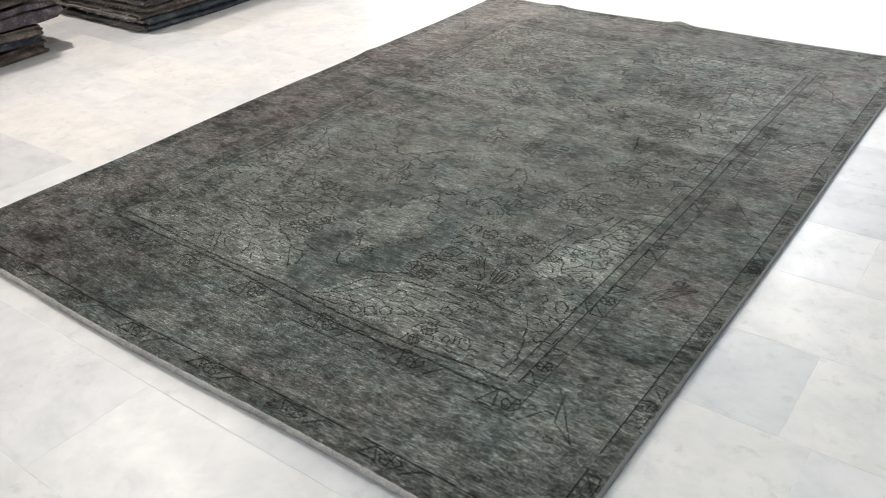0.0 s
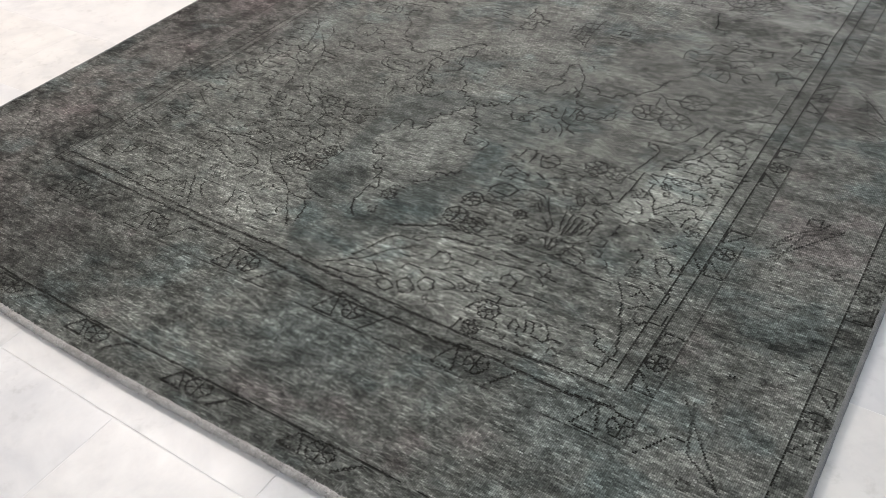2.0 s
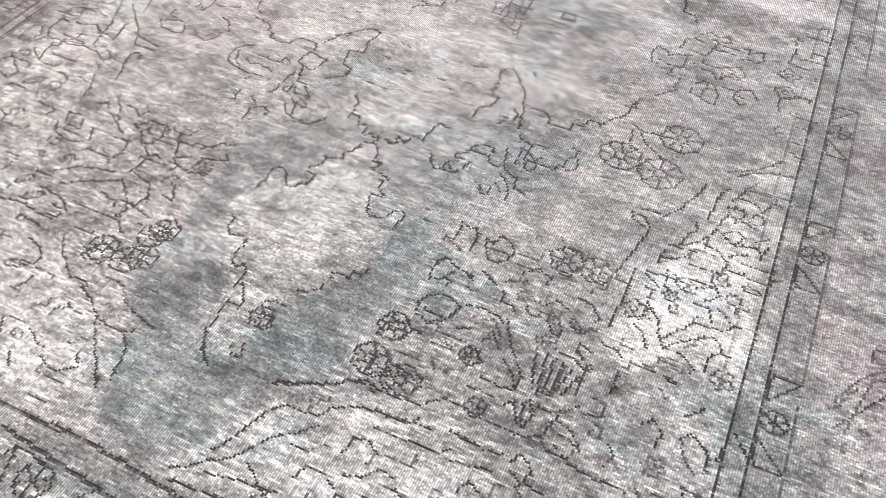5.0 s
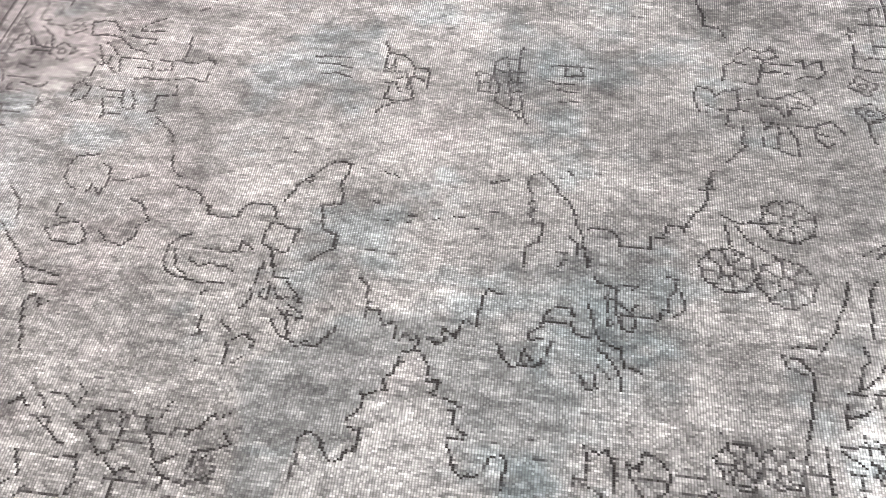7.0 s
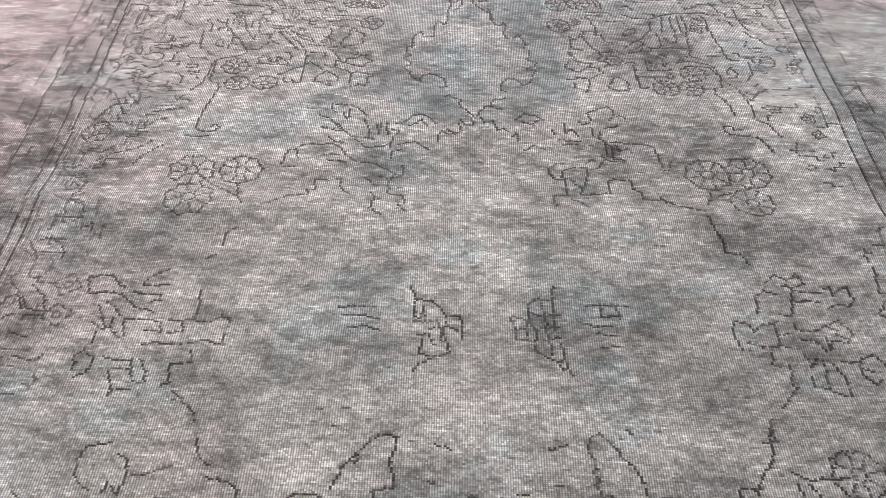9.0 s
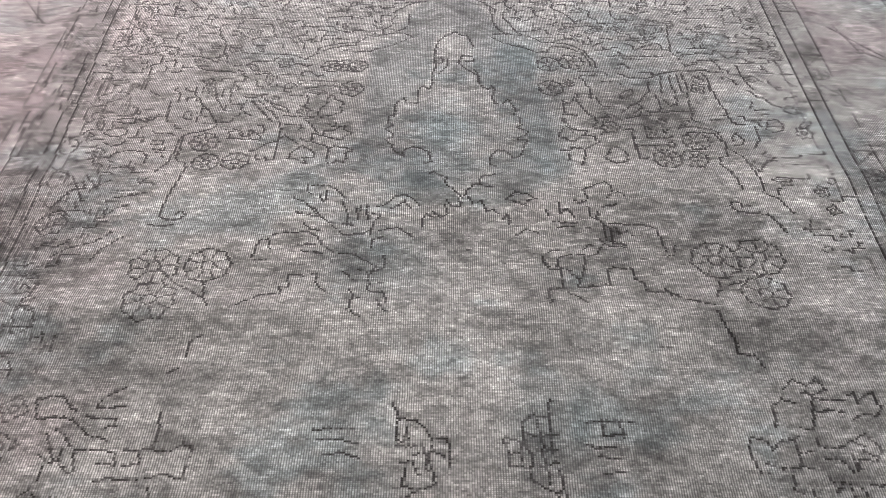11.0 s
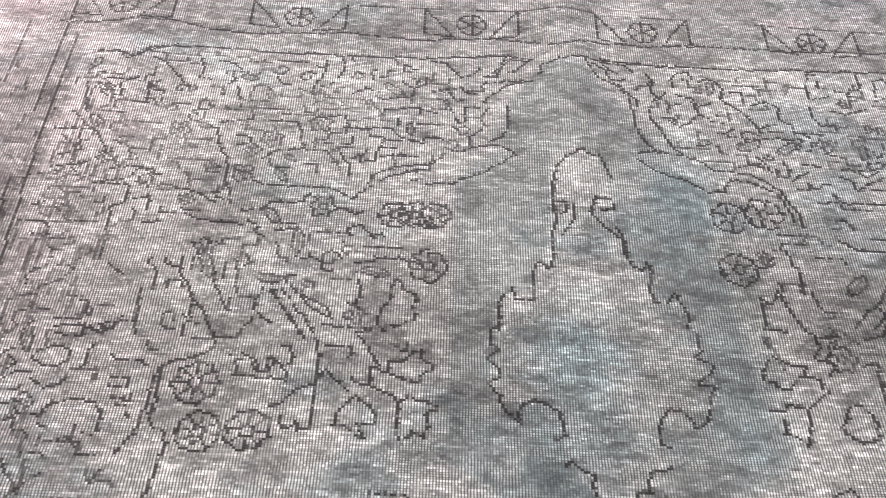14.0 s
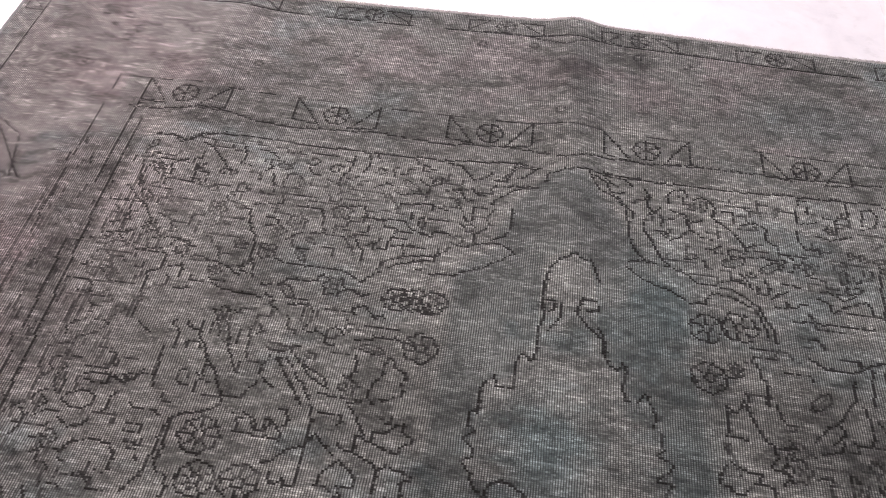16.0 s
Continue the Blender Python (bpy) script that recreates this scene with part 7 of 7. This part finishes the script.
def knots(name, mask, parent, label=""):
    """The masked knots as one mesh, a quad for each."""
    jj, ii = np.nonzero(mask)
    corner = np.stack([jj * (NX + 1) + ii, jj * (NX + 1) + ii + 1, (jj + 1) * (NX + 1) + ii + 1, (jj + 1) * (NX + 1) + ii], 1)
    used, faces = np.unique(corner.ravel(), return_inverse=True)
    co = np.stack([PX.ravel()[used], PY.ravel()[used], PZ.ravel()[used]], 1).astype(np.float32)
    mesh = bpy.data.meshes.new(name)
    mesh.vertices.add(len(used))
    mesh.vertices.foreach_set("co", co.ravel())
    mesh.loops.add(len(faces))
    mesh.loops.foreach_set("vertex_index", faces.astype(np.int32))
    mesh.polygons.add(len(jj))
    mesh.polygons.foreach_set("loop_start", np.arange(0, 4 * len(jj), 4, dtype=np.int32))
    mesh.update(calc_edges=True)
    layer = mesh.attributes.new("dye", "FLOAT_COLOR", "FACE")
    layer.data.foreach_set("color", np.concatenate([dye[jj, ii], cloth_wear[jj, ii, None]], 1).astype(np.float32).ravel())
    lines = mesh.attributes.new("ink", "FLOAT", "FACE")
    lines.data.foreach_set("value", worn_ink[jj, ii].astype(np.float32))
    weave = mesh.attributes.new("weave", "FLOAT2", "CORNER")
    weave.data.foreach_set("vector", np.stack([ii[:, None] + np.array((0, 1, 1, 0)), jj[:, None] + np.array((0, 0, 1, 1))], 2).astype(np.float32).ravel())
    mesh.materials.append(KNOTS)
    ob = new(name, mesh)
    ob.parent = parent
    return tagged(ob, label) if label else ob


rug = tagged(new("rug"), "large overdyed grey-green wool rug with worn floral outlines", "rug")
free = piece == 0
in_pendant = (inside(PENDANT_FAR, FAR_HALF) | inside(PENDANT_NEAR, NEAR_HALF)) & free & field
in_corner = inside(CORNER_AREA) & free & field & ~in_pendant
field_mesh = knots("field", field & free & ~in_pendant & ~in_corner, rug, "grey-olive worn field with a faint medallion")
border_mesh = knots("border", border & free, rug, "brownish-grey worn main border")
guard_mesh = knots("inner_guard_stripe", guard & free, rug, "narrow stripe of dark rosettes and brackets")
edge_mesh = knots("outer_guard_stripe", edge & ~guard & free, rug, "dark outer stripe of rosettes and brackets")
for far in (True, False):
    knots("pendant", in_pendant & (FAR == far), field_mesh, "paler pendant with a stepped dark outline")
    for right in (True, False):
        knots("corner_panel", in_corner & (FAR == far) & (RIGHT == right), field_mesh, "pale corner dense with dark floral scrolls")
for k, name in enumerate(PIECES, 1):
    mask = piece == k
    if mask.any():
        j, i = [int(a.mean()) for a in np.nonzero(mask)]
        owner = guard_mesh if guard[j, i] else edge_mesh if edge[j, i] else border_mesh if border[j, i] else field_mesh
        knots(name, mask, owner)

# backing, so that the cloth has its thickness
bm = bmesh.new()
nb, mb = 60, 90
grid = []
for j in range(mb + 1):
    row = []
    for i in range(nb + 1):
        x, y = RUG_W * i / nb, RUG_L * j / mb
        px, py = cloth_shift(x, y)
        row.append((bm.verts.new((px, py, cloth_height(x, y) - 0.0035)), bm.verts.new((px, py, max(0.0008, cloth_height(x, y) - RUG_T)))))
    grid.append(row)
for j in range(mb):
    for i in range(nb):
        q = (grid[j][i], grid[j][i + 1], grid[j + 1][i + 1], grid[j + 1][i])
        bm.faces.new([c[0] for c in q])
        bm.faces.new([c[1] for c in reversed(q)])
for ring_a, ring_b in [((0, i), (0, i + 1)) for i in range(nb)] + [((mb, i + 1), (mb, i)) for i in range(nb)] + \
        [((j + 1, 0), (j, 0)) for j in range(mb)] + [((j, nb), (j + 1, nb)) for j in range(mb)]:
    a, b = grid[ring_a[0]][ring_a[1]], grid[ring_b[0]][ring_b[1]]
    bm.faces.new([a[0], a[1], b[1], b[0]])
part("backing", bm, SELVEDGE, rug, "grey woven foundation")


def cord(path, radius, rough, seed, sides=8, flat=1.0):
    """A lumpy wool cord along a path."""
    r = np.random.default_rng(seed)
    bm = bmesh.new()
    rings = []
    lump = np.interp(np.arange(len(path)), np.arange(0, len(path), 3), r.uniform(1 - rough, 1 + rough, len(range(0, len(path), 3))))
    for k, p in enumerate(path):
        a, b = path[max(0, k - 1)], path[min(len(path) - 1, k + 1)]
        along = Vector(b) - Vector(a)
        side = along.cross(Vector((0, 0, 1))).normalized()
        ring_v = []
        for n in range(sides):
            t = 2 * math.pi * n / sides
            q = radius * lump[k] * (1 + r.uniform(-rough, rough) * 0.6)
            ring_v.append(bm.verts.new(Vector(p) + side * (q * math.cos(t)) + Vector((0, 0, q * flat * math.sin(t)))))
        rings.append(ring_v)
    for p, q in zip(rings[:-1], rings[1:]):
        for n in range(sides):
            bm.faces.new((p[n], p[(n + 1) % sides], q[(n + 1) % sides], q[n]))
    bm.faces.new(rings[0][::-1])
    bm.faces.new(rings[-1])
    for f in bm.faces:
        f.smooth = True
    return bm


def edge_path(n, along, x=None, y=None, out=0.0, z=0.0):
    pts = []
    for k in range(n + 1):
        t = along * k / n
        ax, ay = (t, y) if x is None else (x, t)
        px, py = cloth_shift(ax, ay)
        pts.append((px + (out if x is not None else 0), py + (out if y is not None else 0), max(0.004, cloth_height(ax, ay) - RUG_T + z)))
    return pts


def fuzzy_cord(path, radius, seed, tufts):
    """A rolled end cord with short ends of yarn standing out of it."""
    bm = cord(path, radius, 0.13, seed)
    r = random.Random(seed)
    for _ in range(tufts):
        k = r.randrange(1, len(path) - 1)
        p, along = Vector(path[k]), (Vector(path[k + 1]) - Vector(path[k - 1])).normalized()
        side = along.cross(Vector((0, 0, 1)))
        a = r.uniform(-0.4, math.pi + 0.4)
        out = side * math.cos(a) + Vector((0, 0, math.sin(a)))
        across = along.cross(out)
        w = radius * r.uniform(0.14, 0.24)
        root = p + along * r.uniform(-0.001, 0.001) + out * radius * 0.8
        tip = root + out * radius * r.uniform(0.2, 0.65) + along * radius * r.uniform(-0.6, 0.6) + across * radius * r.uniform(-0.4, 0.4)
        base = [bm.verts.new(root + along * (w * math.cos(t)) + across * (w * math.sin(t))) for t in (0.5, 2.6, 4.7)]
        end = bm.verts.new(tip)
        for n in range(3):
            bm.faces.new((base[n], base[(n + 1) % 3], end)).smooth = True
    return bm


part("end_binding", fuzzy_cord(edge_path(1100, RUG_W, y=0.0, out=-0.004, z=0.0075), 0.0068, 1, 5200), CORD, rug, "fuzzy pale grey-beige rolled end cord")
part("end_binding", fuzzy_cord(edge_path(1100, RUG_W, y=RUG_L, out=0.004, z=0.006), 0.0056, 2, 3600), CORD, rug, "fuzzy pale grey-beige rolled end cord")
part("selvedge", cord(edge_path(420, RUG_L, x=0.0, out=-0.003, z=0.0055), 0.0055, 0.08, 3), SELVEDGE, rug, "smooth grey overcast side edge")
part("selvedge", cord(edge_path(420, RUG_L, x=RUG_W, out=0.003, z=0.0055), 0.0055, 0.08, 4), SELVEDGE, rug, "smooth grey overcast side edge")
# ---- stacks of folded rugs beyond the rug ----
def stack_wool(name, dark, pale_c):
    """Faded overdyed pile or its rough back: blotches, ribs of weft and pale worn lines."""
    m, shader, add, link = material(name)
    where = add("ShaderNodeTexCoord").outputs["Object"]
    blotch = add("ShaderNodeTexNoise", [("Vector", where)], Scale=16.0, Detail=5.0, Roughness=0.65).outputs["Fac"]
    grain = add("ShaderNodeTexNoise", [("Vector", where)], Scale=150.0, Detail=4.0, Roughness=0.7).outputs["Fac"]
    c = ramp(add, blotch, [(0.32, tuple(0.5 * k for k in dark)), (0.5, dark), (0.68, pale_c)])
    c = mix(add, 1.0, c, ramp(add, grain, [(0.3, (0.45, 0.45, 0.45)), (0.5, (1, 1, 1)), (0.72, (1.7, 1.68, 1.62))]), "MULTIPLY")
    link(c, "Base Color")
    shader.inputs["Roughness"].default_value = 0.92
    shader.inputs["Specular IOR Level"].default_value = 0.15
    height = maths(add, "ADD", maths(add, "MULTIPLY", blotch, 1.5), grain)
    link(add("ShaderNodeBump", [("Height", height)], Strength=1.0, Distance=0.006).outputs[0], "Normal")
    return m


FOLDED = [stack_wool("slate_wool", (0.060, 0.066, 0.080), (0.13, 0.135, 0.145)), stack_wool("brown_wool", (0.110, 0.086, 0.072), (0.21, 0.17, 0.145)),
          stack_wool("plum_grey_wool", (0.100, 0.082, 0.094), (0.20, 0.17, 0.18)), stack_wool("taupe_wool", (0.14, 0.115, 0.098), (0.26, 0.22, 0.185))]
ROLLED = [yarn_material("beige_rug_edge", (0.12, 0.098, 0.08), (0.46, 0.39, 0.33)), yarn_material("grey_rug_edge", (0.08, 0.075, 0.078), (0.30, 0.275, 0.265))]
FRINGE = plain_material("cotton_fringe", (0.46, 0.41, 0.36), 0.95, scale=200.0, amount=0.3, bump=0.8)


def folded_rug(x0, x1, y0, y1, z, layers, thick, seed, label):
    """A rug folded back and forth into a flat bundle whose rounded folds show along its long sides, with fringe at its ends."""
    r = random.Random(seed)
    bm = bmesh.new()
    lead = [(r.uniform(-0.03, 0.01), r.uniform(-0.01, 0.03)) for _ in range(layers)]
    section = []
    for k in range(layers):
        zc = z + thick * (k + 0.5)
        a, b = x0 - lead[k][0], x1 - lead[k][1]
        run = [(a + (b - a) * t / 10, zc) for t in range(11)]
        section += run if k % 2 == 0 else run[::-1]
        if k < layers - 1:
            end, way = section[-1], 1 if k % 2 == 0 else -1
            for n in range(1, 5):
                t = math.pi * n / 5
                section.append((end[0] + way * thick * 0.9 * math.sin(t), zc + thick * 0.5 * (1 - math.cos(t))))
    n_y = 22
    sheets = []
    for j in range(n_y + 1):
        y = y0 + (y1 - y0) * j / n_y
        row = []
        for k, (x, zc) in enumerate(section):
            sag = 0.009 * noise.noise(Vector((x * 2 + seed, y * 5, zc * 30))) + 0.005 * noise.noise(Vector((x * 9, y * 14, seed)))
            tip = 0.05 * noise.noise(Vector((seed * 3.1, zc * 60, 4.0 if j > n_y / 2 else 1.0))) if j in (0, n_y) else 0.0
            row.append((x + 0.028 * noise.noise(Vector((y * 3, zc * 60, seed))), y + tip, zc + sag))
        sheets.append(row)
    half = thick * 0.44
    rows = []
    for row in sheets:
        line = []
        for k, p in enumerate(row):
            a, b = row[max(0, k - 1)], row[min(len(row) - 1, k + 1)]
            d = Vector((b[0] - a[0], 0, b[2] - a[2])).normalized()
            side = Vector((-d.z, 0, d.x)) * half
            line.append((bm.verts.new(Vector(p) + side), bm.verts.new(Vector(p) - side)))
        rows.append(line)
    for p, q in zip(rows[:-1], rows[1:]):
        for k in range(len(p) - 1):
            bm.faces.new((p[k][0], p[k + 1][0], q[k + 1][0], q[k][0]))
            bm.faces.new((p[k][1], q[k][1], q[k + 1][1], p[k + 1][1]))
        for k in (0, len(p) - 1):
            bm.faces.new((p[k][0], q[k][0], q[k][1], p[k][1]))
    for line in (rows[0], rows[-1]):
        for k in range(len(line) - 1):
            bm.faces.new((line[k][0], line[k][1], line[k + 1][1], line[k + 1][0]))
    for f in bm.faces:
        f.smooth = True
    thing = tagged(new("folded_rug"), label, "rug", "stacked folded rugs")
    part("cloth", bm, FOLDED[seed % 4], thing)
    for y, way in ((y0, -1), (y1, 1)):
        j = 0 if way < 0 else n_y
        fb = bmesh.new()
        for k in range(layers):
            line = sheets[j][k * 15:k * 15 + 11]
            path = []
            for n in range(61):
                t = min(n / 6, 9.999)
                a, b, f = Vector(line[int(t)]), Vector(line[int(t) + 1]), t - int(t)
                p = a + (b - a) * f
                wave = noise.noise(Vector((p.x * 11, seed * 1.7, k)))
                path.append((p.x, p.y + way * (0.004 + 0.012 * wave), max(0.5 * thick, p.z + 0.35 * thick * noise.noise(Vector((p.x * 16, seed, k + 5))))))
            roll = cord(path, thick * 0.47, 0.16, seed * 7 + k, sides=7)
            part("edge_roll", roll, ROLLED[(seed + k) % 2], thing, "rolled pale backing along the fold")
            for n in range(60):
                q = Vector(path[r.randrange(4, 58)])
                if q.x < x1 - 0.35 and r.random() < 0.7:
                    continue
                ln, w = r.uniform(0.008, 0.03), r.uniform(0.0012, 0.003)
                tip = fb.verts.new((q.x + r.uniform(-0.012, 0.012), q.y + way * ln, max(0.003, q.z + r.uniform(-0.022, 0.004))))
                vs = [fb.verts.new((q.x + dx, q.y, q.z + dz)) for dx, dz in ((-w, -0.002), (w, -0.002), (0, 0.003))]
                for m in range(3):
                    fb.faces.new((vs[m], vs[(m + 1) % 3], tip))
        tagged(part("fringe", fb, FRINGE, thing, "frayed pale cotton fringe"), kind="stuff")
    return thing


STACK_LABELS = ("slate-blue overdyed rug folded in a stack on marble", "brown overdyed rug folded in a stack on marble",
                "plum-grey overdyed rug folded in a stack on marble", "taupe overdyed rug folded in a stack on marble")
pile = random.Random(12)
for x0, x1, y0, y1, count, shift in ((-2.35, -1.14, 1.66, 3.3, 12, 0), (-2.5, -1.29, -0.5, 1.20, 12, 5)):
    z = 0.001
    for k in range(count):
        layers, thick = pile.choice((2, 3, 3, 4)), pile.uniform(0.013, 0.021)
        if shift and k == 3:
            layers, thick = 3, 0.030
        jx, jy = pile.uniform(-0.03, 0.02), pile.uniform(-0.03, 0.03)
        top_heavy = 0.11 if (shift and k == 3) else 0.0
        folded_rug(x0, x1 + jx, y0 + jy, y1 + jy + top_heavy, z, layers, thick, k * 3 + shift, STACK_LABELS[(k * 3 + shift) % 4])
        z += layers * thick + 0.003


# ---- floor tiles ----
def tile_mesh(w, d, mat):
    bm = bmesh.new()
    e, top = 0.0006, 0.0
    low = [bm.verts.new((x, y, -0.0003)) for x, y in ((0, 0), (w, 0), (w, d), (0, d))]
    high = [bm.verts.new((x, y, top)) for x, y in ((e, e), (w - e, e), (w - e, d - e), (e, d - e))]
    bm.faces.new(high)
    for k in range(4):
        bm.faces.new((low[k], low[(k + 1) % 4], high[(k + 1) % 4], high[k]))
    mesh = bpy.data.meshes.new("tile")
    bm.to_mesh(mesh)
    bm.free()
    mesh.materials.append(mat)
    return mesh


white_tile, grey_tile = [tile_mesh(TILE_X - GAP, TILE_Y - GAP, mat) for mat in (MARBLE, GREY_MARBLE)]
# one joint of each row that shows beside the rug; the other rows are laid half a tile apart
JOINTS = {0: 2.247, 2: 2.242, -2: 1.370, -3: 1.068, 1: 1.93, -1: 1.70}
far_tiles = bmesh.new()
tile_rng = random.Random(3)
for j in range(-16, 25):
    y = 0.566 + TILE_Y * j
    if y < Y0 or y + TILE_Y > Y1:
        continue
    start = JOINTS.get(j, 2.247 + (0.305 if j % 2 else 0.0))
    for i in range(-12, 9):
        x = start + TILE_X * i
        if x < X0 or x + TILE_X > X1:
            continue
        if -2.3 < x < 2.9 and -1.5 < y < 3.7 and not (0.15 < x < 1.3 and 0.2 < y < 2.5):
            grey = (j, i) == (0, -1) or tile_rng.random() < 0.16
            ob = new("tile", grey_tile if grey and (j, i) not in ((0, 0), (1, 0), (-1, 0), (1, -1)) else white_tile)
            ob.location = (x, y, tile_rng.uniform(-0.0001, 0.0001))
            ob.parent = ground
        else:
            box(far_tiles, x, x + TILE_X - GAP, y, y + TILE_Y - GAP, -0.0003, 0.0)
tagged(part("tiles_beyond", far_tiles, MARBLE, ground), kind="stuff")
